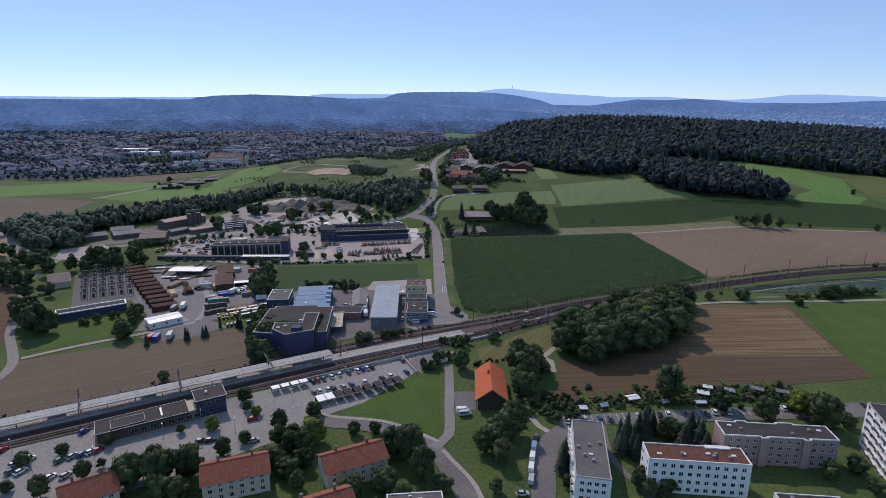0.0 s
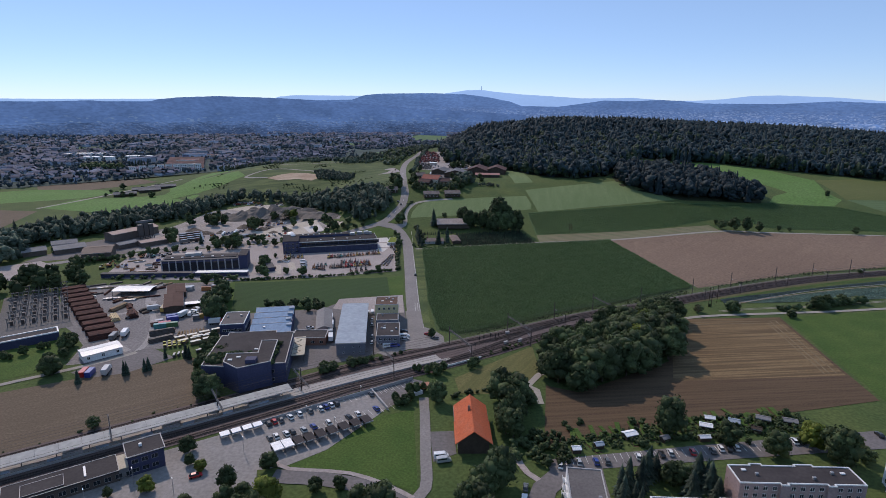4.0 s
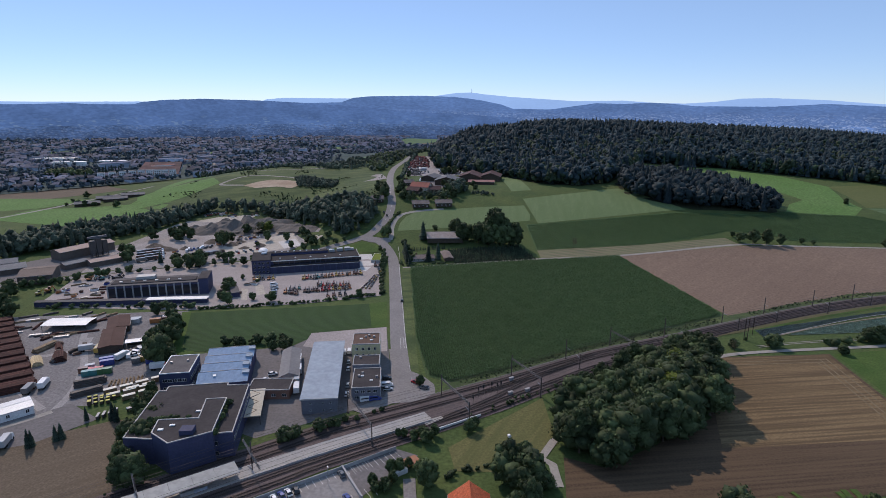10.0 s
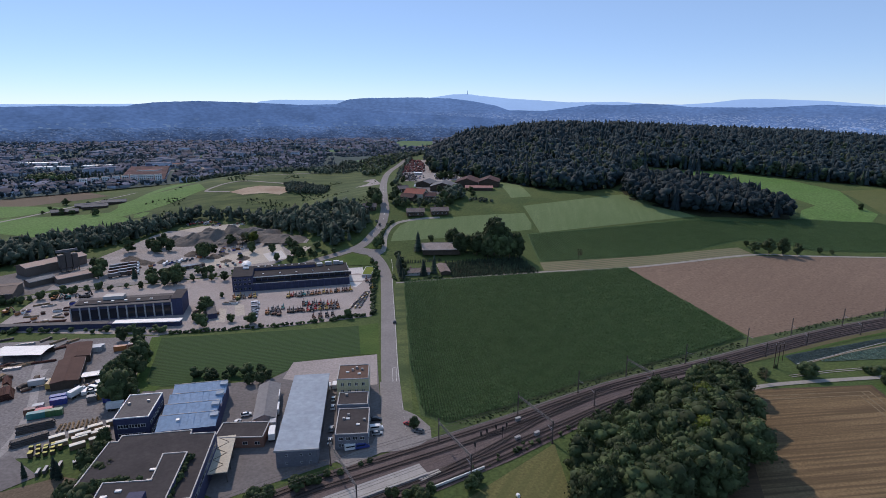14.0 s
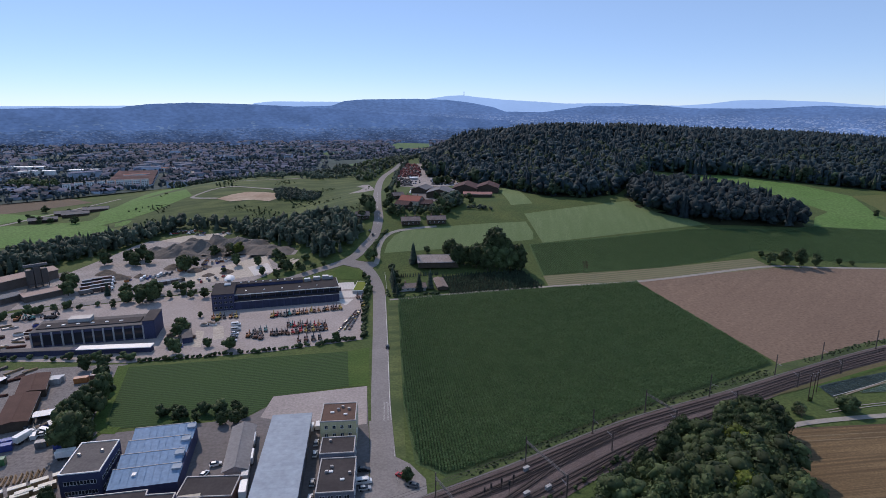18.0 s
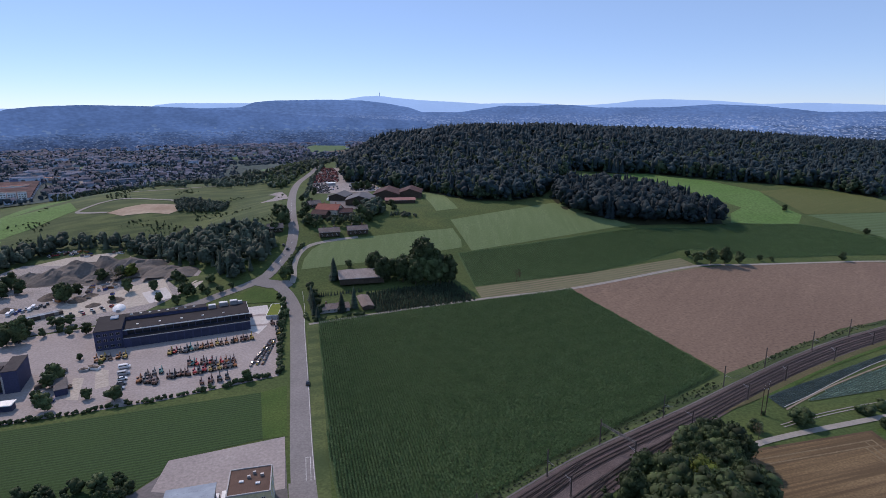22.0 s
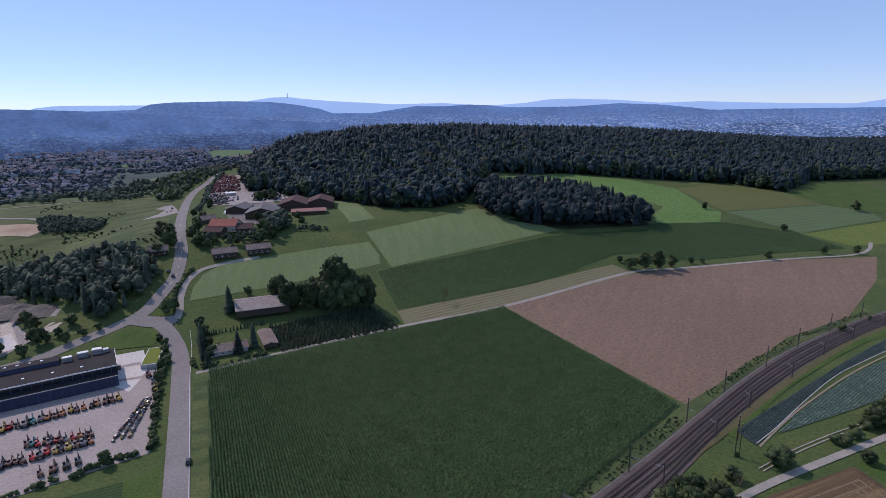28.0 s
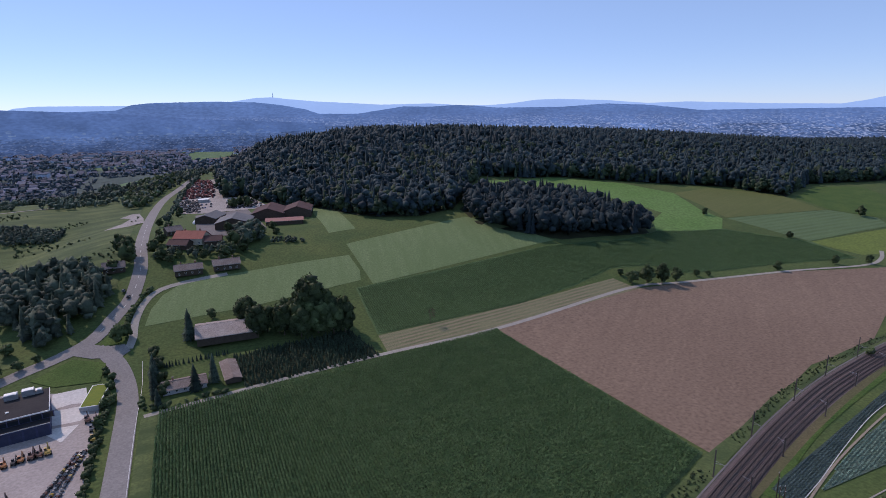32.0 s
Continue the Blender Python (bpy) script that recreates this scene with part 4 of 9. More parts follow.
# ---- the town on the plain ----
# Town roof and wall colours carry a blue tint painted as haze.
ROOF_TOWN = mat("slate and tile roofs tinted with blue haze", (0.052, 0.066, 0.112), (0.08, 0.088, 0.13), 0.02, 0.85, island=0.6)
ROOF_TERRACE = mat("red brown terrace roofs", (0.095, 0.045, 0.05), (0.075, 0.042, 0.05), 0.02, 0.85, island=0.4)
WALL_TOWN = mat("pale rendered town walls tinted with blue haze", (0.34, 0.39, 0.48), (0.43, 0.48, 0.57), 0.02, 0.85, island=0.4)


def house_arrays(x, y, w, d, hw, hr, a):
    """Walls and gable roofs of many houses as two meshes."""
    n = len(x)
    c, s = np.cos(a)[:, None], np.sin(a)[:, None]

    def put(lx, ly, lz):
        lx, ly = lx[None] * w[:, None] / 2, ly[None] * d[:, None] / 2
        return np.stack([x[:, None] + lx * c - ly * s, y[:, None] + lx * s + ly * c, lz], 2)
    one = np.ones((n, 1))
    cx, cy = np.array([-1, 1, 1, -1.0]), np.array([-1, -1, 1, 1.0])
    low = put(cx, cy, np.zeros((n, 4)))
    top = put(cx, cy, hw[:, None] * np.ones((1, 4)))
    wv = np.concatenate([low, top], 1)
    wf = np.array([(0, 1, 5, 4), (1, 2, 6, 5), (2, 3, 7, 6), (3, 0, 4, 7)])
    e = 1.12
    eav = put(cx * e, cy * e, (hw[:, None] - 0.25) * np.ones((1, 4)))
    rid = put(np.array([-1.05, 1.05]), np.array([0, 0.0]), (hw + hr)[:, None] * np.ones((1, 2)))
    rv = np.concatenate([eav, rid], 1)
    rf = np.array([(0, 1, 5, 4), (2, 3, 4, 5), (1, 2, 5, 5), (3, 0, 4, 4)])
    off8, off6 = (np.arange(n) * 8)[:, None, None], (np.arange(n) * 6)[:, None, None]
    return wv.reshape(-1, 3), (wf[None] + off8).reshape(-1, 4), rv.reshape(-1, 3), (rf[None, :2] + off6).reshape(-1, 4)


def scatter(n, r0, r1, a0, a1):
    r = np.sqrt(RNG.random(n) * (r1 * r1 - r0 * r0) + r0 * r0)
    a = np.radians(RNG.uniform(a0, a1, n))
    return HUB.x + r * np.sin(a), HUB.y + r * np.cos(a)


TOWN_AREA = [(-2200, 700), (-900, 860), (-560, 830), (-330, 1000), (-180, 1060), (-40, 1200), (60, 1500), (200, 1700), (500, 2300), (300, 2700), (-2600, 2600)]
tx, ty = scatter(4600, 950, 2080, -56, 12)
keep = inside(tx, ty, TOWN_AREA) & ~inside(tx, ty, [(-432, 1018), (-352, 1018), (-405, 1225), (-495, 1225)])
keep &= np.array([noise.noise((px / 170, py / 170, 5)) > -0.22 for px, py in zip(tx, ty)])
tx, ty = tx[keep], ty[keep]
n = len(tx)
big = RNG.random(n) < 0.045
tw, td = np.where(big, RNG.uniform(22, 50, n), RNG.uniform(8, 15, n)), np.where(big, RNG.uniform(12, 20, n), RNG.uniform(7, 10, n))
hw, hr = np.where(big, RNG.uniform(6, 13, n), RNG.uniform(4.5, 7.5, n)), np.where(big, 0.4, RNG.uniform(2.5, 4.2, n))
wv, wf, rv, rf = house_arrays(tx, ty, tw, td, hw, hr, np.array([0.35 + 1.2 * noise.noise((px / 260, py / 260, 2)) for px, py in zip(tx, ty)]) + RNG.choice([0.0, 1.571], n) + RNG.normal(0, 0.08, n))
town = thing("town", -500, 1500, 0, 0, "wide town of pale houses with haze-blue roofs", "town", kind="stuff")
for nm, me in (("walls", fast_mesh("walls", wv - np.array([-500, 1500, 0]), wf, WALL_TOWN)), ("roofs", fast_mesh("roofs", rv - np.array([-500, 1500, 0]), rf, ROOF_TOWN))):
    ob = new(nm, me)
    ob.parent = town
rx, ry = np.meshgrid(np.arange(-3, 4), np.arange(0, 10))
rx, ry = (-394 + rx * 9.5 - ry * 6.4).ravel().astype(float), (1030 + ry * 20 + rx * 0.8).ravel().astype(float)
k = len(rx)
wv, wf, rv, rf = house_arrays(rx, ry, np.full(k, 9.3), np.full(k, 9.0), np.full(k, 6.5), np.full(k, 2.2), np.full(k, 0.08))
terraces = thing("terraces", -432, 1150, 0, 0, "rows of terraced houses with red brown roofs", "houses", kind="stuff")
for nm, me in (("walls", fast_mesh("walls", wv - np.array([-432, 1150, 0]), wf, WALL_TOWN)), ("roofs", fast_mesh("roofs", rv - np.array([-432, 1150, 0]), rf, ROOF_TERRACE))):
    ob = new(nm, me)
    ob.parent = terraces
STREETS = ([(-330, 1120), (-342, 1178), (-430, 1400), (-533, 1663), (-619, 1861)], [(-342, 1178), (-480, 1200), (-640, 1190), (-800, 1240)], [(-430, 1400), (-250, 1440), (-100, 1420)], [(-533, 1663), (-760, 1640), (-1000, 1690)])
for line in STREETS:
    ribbon("street", line, 9.0, ROAD, 1.6, 20.0, label="pale street through the town")
STREET_GAPS = []
for line in STREETS:
    for p, q in zip(line, line[1:]):
        d = (Vector(q) - Vector(p)).normalized().orthogonal() * 13
        STREET_GAPS.append([tuple(Vector(p) - d), tuple(Vector(q) - d), tuple(Vector(q) + d), tuple(Vector(p) + d)])
woodland("town_clump", [(-575, 1022), (-500, 1018), (-495, 1050), (-565, 1060)], 8.0, (13, 20), 0.1, LEAF, "clump of tall trees at the edge of the town", 1.0)
for k in range(7):
    plant(-492 + 5.4 * k, 1046 - 0.5 * k, RNG.uniform(17, 22), "c", 0.75, "poplars at the edge of the town", "tall slim dark poplar at the town's edge")
drape("town_ground", TOWN_AREA, TOWN_GROUND, 0.3, 400.0, label="haze-blue gardens and streets of the town")
MEADOWS = [[(-129, 1355), (-15, 1380), (-11, 1040), (-107, 1180)], [(-197, 1600), (-146, 1772), (-90, 1840), (-60, 1758), (-126, 1615)], [(-25, 2017), (2, 2120), (150, 2050), (140, 1915), (28, 1742)], [(-520, 1500), (-420, 1530), (-430, 1470), (-510, 1450)], [(-900, 1500), (-760, 1560), (-740, 1490), (-880, 1430)], [(-300, 1780), (-230, 1830), (-215, 1790), (-280, 1745)], [(-140, 1290), (-8, 1215), (-12, 1190), (-130, 1230)], [(95, 1735), (30, 1730), (60, 1840), (130, 1850)]]
FAR_MEADOW = mat("fresh green far meadow", (0.07, 0.13, 0.055), (0.09, 0.15, 0.065), 0.02, 0.95, fine=0.3, vary_by=0.65)
for poly, m in zip(MEADOWS, [FAR_MEADOW] * 7 + [SOIL_GREY]):
    drape("far_meadow", poly, m, 2.2, 60.0, label="green meadow at the edge of the town")
TOWN_NEAR = [(-2200, 700), (-900, 860), (-560, 830), (-330, 1000), (-180, 1060), (-40, 1200), (60, 1500), (-2500, 1500)]
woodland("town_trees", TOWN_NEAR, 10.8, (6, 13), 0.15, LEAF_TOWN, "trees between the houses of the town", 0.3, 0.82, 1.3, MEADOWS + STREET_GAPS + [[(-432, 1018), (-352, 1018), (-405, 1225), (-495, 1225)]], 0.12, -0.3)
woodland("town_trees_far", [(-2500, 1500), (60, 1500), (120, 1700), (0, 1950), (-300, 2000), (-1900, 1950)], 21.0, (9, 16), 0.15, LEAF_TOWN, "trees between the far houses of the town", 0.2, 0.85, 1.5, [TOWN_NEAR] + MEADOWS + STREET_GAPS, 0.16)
woodland("scrub_north", [(-330, 1000), (-180, 1060), (-40, 1200), (60, 1500), (120, 1500), (60, 1200), (24, 1060), (2, 1000), (-16, 940), (-40, 960), (-120, 1000), (-230, 990), (-290, 930)], 10.0, (5, 12), 0.15, LEAF_DARK, "scattered scrub and trees north of the mound", 0.9, 0.8, 1.2, MEADOWS, 0.08, -0.25)

# ---- buildings ----
FLAT_DARK = mat("dark bitumen roof", (0.042, 0.037, 0.039), (0.065, 0.057, 0.058), 0.12, 0.9, fine=0.9)
FLAT_GREY = mat("grey gravel roof", (0.11, 0.1, 0.1), (0.145, 0.133, 0.13), 0.15, 0.95, fine=1.4)
FLAT_RUST = mat("rusty red gravel roof", (0.15, 0.064, 0.046), (0.095, 0.05, 0.038), 0.35, 0.95, fine=1.8, vary_by=0.6)
TILE_RED = rows_mat("red clay roof tiles", (0.27, 0.085, 0.05), (0.2, 0.065, 0.042), 0.0, 0.35, 0.7, 0.85, 0.1, 0.35, (0.24, 0.1, 0.07))
TILE_ORANGE = rows_mat("bright orange clay roof tiles", (0.5, 0.12, 0.052), (0.42, 0.1, 0.045), 0.0, 0.35, 0.6, 0.85, 0.1, 0.3, (0.46, 0.13, 0.065))
TILE_BROWN = rows_mat("brown grey roof tiles", (0.2, 0.155, 0.14), (0.15, 0.12, 0.11), 0.0, 0.4, 0.7, 0.9, 0.1, 0.2, (0.22, 0.18, 0.165))
METAL_PALE = mat("pale blue grey sheet metal", (0.27, 0.32, 0.38), (0.31, 0.36, 0.42), 0.1, 0.7, 0.0, fine=0.5)
METAL_BLUE = mat("blue corrugated sheet metal", (0.18, 0.29, 0.43), (0.23, 0.335, 0.48), 0.12, 0.65, 0.0, fine=0.8)
METAL_GREY = mat("grey corrugated sheet", (0.115, 0.115, 0.125), (0.15, 0.148, 0.155), 0.15, 0.75, 0.0, fine=1.0)
ETERNIT = mat("grey fibre cement roof", (0.19, 0.185, 0.19), (0.25, 0.24, 0.24), 0.12, 0.85, fine=0.9)
RENDER_WHITE = mat("white render", (0.78, 0.78, 0.77), (0.7, 0.7, 0.69), 0.15, 0.85)
RENDER_GREY = mat("grey render", (0.34, 0.33, 0.33), (0.4, 0.39, 0.385), 0.15, 0.9)
RENDER_PINK = mat("pale pink render", (0.34, 0.25, 0.24), (0.3, 0.222, 0.215), 0.15, 0.9)
RENDER_YELLOW = mat("ochre yellow render", (0.5, 0.44, 0.25), (0.56, 0.49, 0.3), 0.15, 0.9)
RENDER_BLUE = mat("blue painted wall", (0.045, 0.05, 0.1), (0.058, 0.063, 0.12), 0.15, 0.7)
RENDER_SLATE = mat("slate grey wall panels", (0.15, 0.155, 0.185), (0.185, 0.19, 0.22), 0.15, 0.85)
RENDER_BEIGE = mat("beige render", (0.46, 0.41, 0.33), (0.52, 0.47, 0.38), 0.15, 0.9)
WOOD_DARK = mat("dark weathered boards", (0.06, 0.045, 0.035), (0.085, 0.065, 0.05), 0.6, 0.9, fine=3.0)
WOOD_PALE = mat("pale timber", (0.55, 0.42, 0.24), (0.62, 0.5, 0.32), 0.5, 0.85, fine=2.0, obj=0.25)
BRICK_RED = mat("red brown brick wall", (0.23, 0.12, 0.09), (0.28, 0.15, 0.11), 0.3, 0.9, fine=2.5)
EDGE_WHITE = mat("white sheet metal edge", (0.72, 0.72, 0.72), (0.64, 0.64, 0.64), 0.3, 0.5)
EDGE_GREY = mat("grey metal edge", (0.33, 0.32, 0.32), (0.38, 0.37, 0.37), 0.3, 0.6)
STEEL = mat("galvanised steel", (0.3, 0.3, 0.31), (0.36, 0.36, 0.37), 0.5, 0.5, 0.6)
STEEL_DARK = mat("dark weathered steel", (0.075, 0.065, 0.06), (0.1, 0.085, 0.08), 0.6, 0.7, 0.2)
RUST = mat("dark red rusty steel", (0.1, 0.042, 0.033), (0.062, 0.032, 0.027), 0.4, 0.9, fine=1.5, obj=0.35)
TARP = mat("white tarpaulin", (0.85, 0.85, 0.85), (0.78, 0.78, 0.79), 0.3, 0.6)


def glass_mat():
    m = bpy.data.materials.new("dark window glass")
    m.use_nodes = True
    b = m.node_tree.nodes["Principled BSDF"]
    b.inputs["Base Color"].default_value = (0.02, 0.024, 0.03, 1)
    b.inputs["Roughness"].default_value, b.inputs["Specular IOR Level"].default_value = 0.08, 0.6
    return m


GLASS = glass_mat()
WINDOWS = {}


def window_mesh(w, h, frame_mat):
    """A window of its own: a proud frame round a set-back pane, facing -y."""
    key = (round(w, 2), round(h, 2), frame_mat.name)
    if key not in WINDOWS:
        bm = box(bmesh.new(), -w / 2, -0.08, 0, w / 2, 0.04, h)
        front = [f for f in bm.faces if f.normal.y < -0.9]
        cut = bmesh.ops.subdivide_edges(bm, edges=[e for e in front[0].edges if abs(e.verts[0].co.x - e.verts[1].co.x) > 0.1], cuts=1) if w > 1.0 else None
        front = [f for f in bm.faces if f.normal.y < -0.9]
        bmesh.ops.inset_individual(bm, faces=front, thickness=min(0.08, w * 0.1), depth=-0.05)
        for f in front:
            f.material_index = 1
        me = bpy.data.meshes.new("window")
        bm.to_mesh(me)
        bm.free()
        me.materials.append(frame_mat)
        me.materials.append(GLASS)
        WINDOWS[key] = me
    return WINDOWS[key]


def windows(parent, side, L, W, along, heights, w=1.4, h=1.4, frame_mat=None, name="window"):
    """Windows on a side of a block centred on the thing: s, n, e or w."""
    me = window_mesh(w, h, frame_mat or RENDER_WHITE)
    for z in heights:
        for a in along:
            ob = new(name, me)
            ob.parent = parent
            ob.matrix_basis = {"s": pose(a, -W / 2, z), "n": pose(a, W / 2, z, 0, 0, 180), "e": pose(L / 2, a, z, 0, 0, 90), "w": pose(-L / 2, a, z, 0, 0, -90)}[side]


def spread(n, length, margin=1.5):
    return [(-length / 2 + margin) + i * (length - 2 * margin) / max(1, n - 1) for i in range(n)] if n > 1 else [0.0]


def gable_bm(L, W, h, rise, over=0.6, thick=0.25):
    """A saddle roof with its ridge along x, two slabs with thickness."""
    bm = bmesh.new()
    drop = rise * over / (W / 2)
    prof = [(-W / 2 - over, h - drop), (0, h + rise), (W / 2 + over, h - drop), (W / 2 + over, h - drop - thick), (0, h + rise - thick), (-W / 2 - over, h - drop - thick)]
    a = [bm.verts.new((-L / 2 - over, y, z)) for y, z in prof]
    b = [bm.verts.new((L / 2 + over, y, z)) for y, z in prof]
    for i in range(6):
        j = (i + 1) % 6
        bm.faces.new((a[i], a[j], b[j], b[i]))
    for r in (a, b):
        bm.faces.new((r[0], r[1], r[4], r[5]))
        bm.faces.new((r[1], r[2], r[3], r[4]))
    bmesh.ops.recalc_face_normals(bm, faces=bm.faces[:])
    return bm


def gable_wall_bm(L, W, h, rise):
    bm = bmesh.new()
    prof = [(-W / 2, 0), (-W / 2, h - 0.15), (0, h + rise - 0.3), (W / 2, h - 0.15), (W / 2, 0)]
    a = [bm.verts.new((-L / 2, y, z)) for y, z in prof]
    b = [bm.verts.new((L / 2, y, z)) for y, z in prof]
    bm.faces.new(a)
    bm.faces.new(b)
    for i in range(5):
        j = (i + 1) % 5
        bm.faces.new((a[i], a[j], b[j], b[i]))
    bmesh.ops.recalc_face_normals(bm, faces=bm.faces[:])
    return bm


def gable_house(name, x, y, turn, L, W, h, rise, wall, roof, label, category="house", wins=(), chimney=True, z=None, over=0.6, win_w=1.2, win_h=1.4, group=""):
    ob = thing(name, x, y, z, turn, label, category, group)
    part("wall", gable_wall_bm(L, W, h, rise), wall, ob)
    part("roof", gable_bm(L, W, h, rise, over), roof, ob)
    part("ridge", one_box(-L / 2 - over, -0.18, h + rise - 0.05, L / 2 + over, 0.18, h + rise + 0.1, 0.04), roof, ob)
    if chimney:
        for cx in ((-L * 0.22,), (-L * 0.25, L * 0.27))[L > 14]:
            c = part("chimney", one_box(cx - 0.4, W * 0.1, h + rise * 0.6, cx + 0.4, W * 0.1 + 0.9, h + rise + 1.1, 0.03), BRICK_RED, ob)
            part("cap", one_box(cx - 0.5, W * 0.1 - 0.1, h + rise + 1.1, cx + 0.5, W * 0.1 + 1.0, h + rise + 1.22), STEEL_DARK, c)
    for side, n, zs in wins:
        span = L if side in "sn" else W
        windows(ob, side, L, W, spread(n, span, min(2.2, span * 0.2)), zs, win_w, win_h)
    for s in (-1, 1):
        yy = s * (W / 2 + over)
        part("gutter", one_box(-L / 2 - over, yy - 0.08, h - rise * over / (W / 2) - 0.3, L / 2 + over, yy + 0.08, h - rise * over / (W / 2) - 0.14), EDGE_GREY, ob)
    return ob


def parapet(pts, z, width, height):
    """A rim along the edge of a flat roof."""
    bm = bmesh.new()
    n = len(pts)
    cx, cy = sum(p[0] for p in pts) / n, sum(p[1] for p in pts) / n
    inner = []
    for i in range(n):
        p0, p1, p2 = Vector(pts[i - 1]), Vector(pts[i]), Vector(pts[(i + 1) % n])
        d1, d2 = (p1 - p0).normalized(), (p2 - p1).normalized()
        n1, n2 = Vector((-d1.y, d1.x)), Vector((-d2.y, d2.x))
        m = (n1 + n2).normalized()
        inner.append(p1 + m * width / max(0.35, m.dot(n1)))
    for i in range(n):
        j = (i + 1) % n
        q = [pts[i], pts[j], tuple(inner[j]), tuple(inner[i])]
        lo = [bm.verts.new((a, b, z - 0.1)) for a, b in q]
        hi = [bm.verts.new((a, b, z + height)) for a, b in q]
        bm.faces.new(hi)
        for k in range(4):
            if k % 2 == 0:
                bm.faces.new((lo[k], lo[k + 1], hi[k + 1], hi[k]))
    bmesh.ops.remove_doubles(bm, verts=bm.verts[:], dist=0.001)
    bmesh.ops.recalc_face_normals(bm, faces=bm.faces[:])
    return bm


def flat_block(name, x, y, turn, L, W, h, wall, roof, edge, label, category="building", wins=(), win_w=1.4, win_h=1.4, lights=0, vents=0, z=None, rim=0.35, pts=None):
    """A flat-roofed block, a rectangle or the given outline, with rim, roof lights, vents and windows."""
    ob = thing(name, x, y, z, turn, label, category)
    pts = pts or [(-L / 2, -W / 2), (L / 2, -W / 2), (L / 2, W / 2), (-L / 2, W / 2)]
    part("wall", prism(pts, 0, h), wall, ob)
    mid = Vector((sum(p[0] for p in pts) / len(pts), sum(p[1] for p in pts) / len(pts)))
    part("roof", prism([tuple(mid + (Vector(p) - mid) * 0.985) for p in pts], h, h + 0.06), roof, ob)
    part("parapet", parapet(pts, h, rim, 0.35), edge, ob)
    rnd = random.Random(int(abs(x * 7 + y * 13)))
    for k in range(lights):
        px, py = spread(lights, L, 4)[k], W * rnd.uniform(-0.2, 0.25)
        c = part("roof_light", one_box(px - 0.7, py - 0.5, h + 0.06, px + 0.7, py + 0.5, h + 0.45, 0.08), EDGE_WHITE, ob)
    for k in range(vents):
        px, py = rnd.uniform(-0.38, 0.38) * L, rnd.uniform(-0.3, 0.3) * W
        part("vent", one_box(px - 0.5, py - 0.4, h + 0.06, px + 0.5, py + 0.4, h + 0.9, 0.05), STEEL, ob)
    for side, n, zs in wins:
        span = L if side in "sn" else W
        windows(ob, side, L, W, spread(n, span, min(2.2, span * 0.2)), zs, win_w, win_h)
    return ob


# workshops by the railway
hall = thing("warehouse", -39.2, 294, 0, 1.9, "long grey warehouse with a pale metal roof", "warehouse")
part("wall", one_box(-7, -28, 0, 7, 28, 6.6), RENDER_SLATE, hall)
for k in range(19):
    part("roof_panel", one_box(-7.5, -28.5 + k * 3.0, 6.6, 7.5, -25.52 + k * 3.0, 7.0), METAL_PALE, hall, "pale blue grey metal sheet" if k == 0 else "")
part("eaves_board", one_box(-7.6, -28.7, 6.45, 7.6, -28.5, 7.05), EDGE_GREY, hall)
windows(hall, "s", 14, 56, (-3.5, 1.5, 4.5), (1.2, 4.2), 0.8, 0.8)
windows(hall, "e", 14, 56, spread(8, 56, 5), (4.2,), 1.6, 0.9)
windows(hall, "w", 14, 56, spread(8, 56, 5), (4.2,), 1.6, 0.9)
for yy in (-18, -6, 8, 20):
    part("loading_door", one_box(7.0, yy - 2, 0, 7.08, yy + 2, 3.8), METAL_GREY, hall)
flat_block("office_house", -21.7, 315.8, 0, 13, 13.5, 10.5, RENDER_YELLOW, mat("brown roof gravel", (0.11, 0.07, 0.055), (0.14, 0.09, 0.07), 0.4, 0.95), EDGE_GREY, "three-storey ochre office house with a brown flat roof", "house", (("s", 4, (1.2, 4.4, 7.6)), ("w", 4, (1.2, 4.4, 7.6)), ("e", 4, (1.2, 4.4, 7.6))), 1.2, 1.4, 2, 3)
flat_block("workshop", -21.0, 299.4, 0, 12, 10.3, 7, RENDER_SLATE, FLAT_DARK, EDGE_GREY, "grey workshop with a dark flat roof", "workshop", (("s", 4, (4.2,)), ("w", 3, (1.2, 4.2)), ("e", 3, (1.2, 4.2))), 1.6, 1.2, 0, 1)
flat_block("workshop", -20.2, 284, 0, 12, 18.3, 6, RENDER_SLATE, FLAT_DARK, EDGE_GREY, "low grey workshop with a dark flat roof", "workshop", (("s", 4, (1.2, 3.8)), ("w", 5, (1.2, 3.8)), ("e", 5, (1.2, 3.8))), 1.6, 1.2, 2, 3)
gable_house("storage_shed", -56.5, 307, 97, 28, 7.6, 3.8, 1.5, RENDER_GREY, ETERNIT, "long storage shed with a grey saddle roof", "shed", (("s", 6, (1.4,)), ("n", 6, (1.4,))), False)
flat_block("workshop", -60.8, 284.2, -2, 17.5, 10.5, 4.2, BRICK_RED, FLAT_DARK, EDGE_GREY, "low red brick workshop with a flat roof", "workshop", (("s", 4, (1.4,)),), 1.8, 1.2)
shel = thing("loading_canopy", -64.2, 269.5, 0, 7, "open loading canopy with a beige roof", "canopy")
part("roof", one_box(-3.3, -11.2, 4.0, 3.3, 11.2, 4.35, 0.05), RENDER_BEIGE, shel)
for sx in (-2.9, 2.9):
    for sy in (-10.5, -3.5, 3.5, 10.5):
        part("post", one_box(sx - 0.12, sy - 0.12, 0, sx + 0.12, sy + 0.12, 4.0), STEEL_DARK, shel)
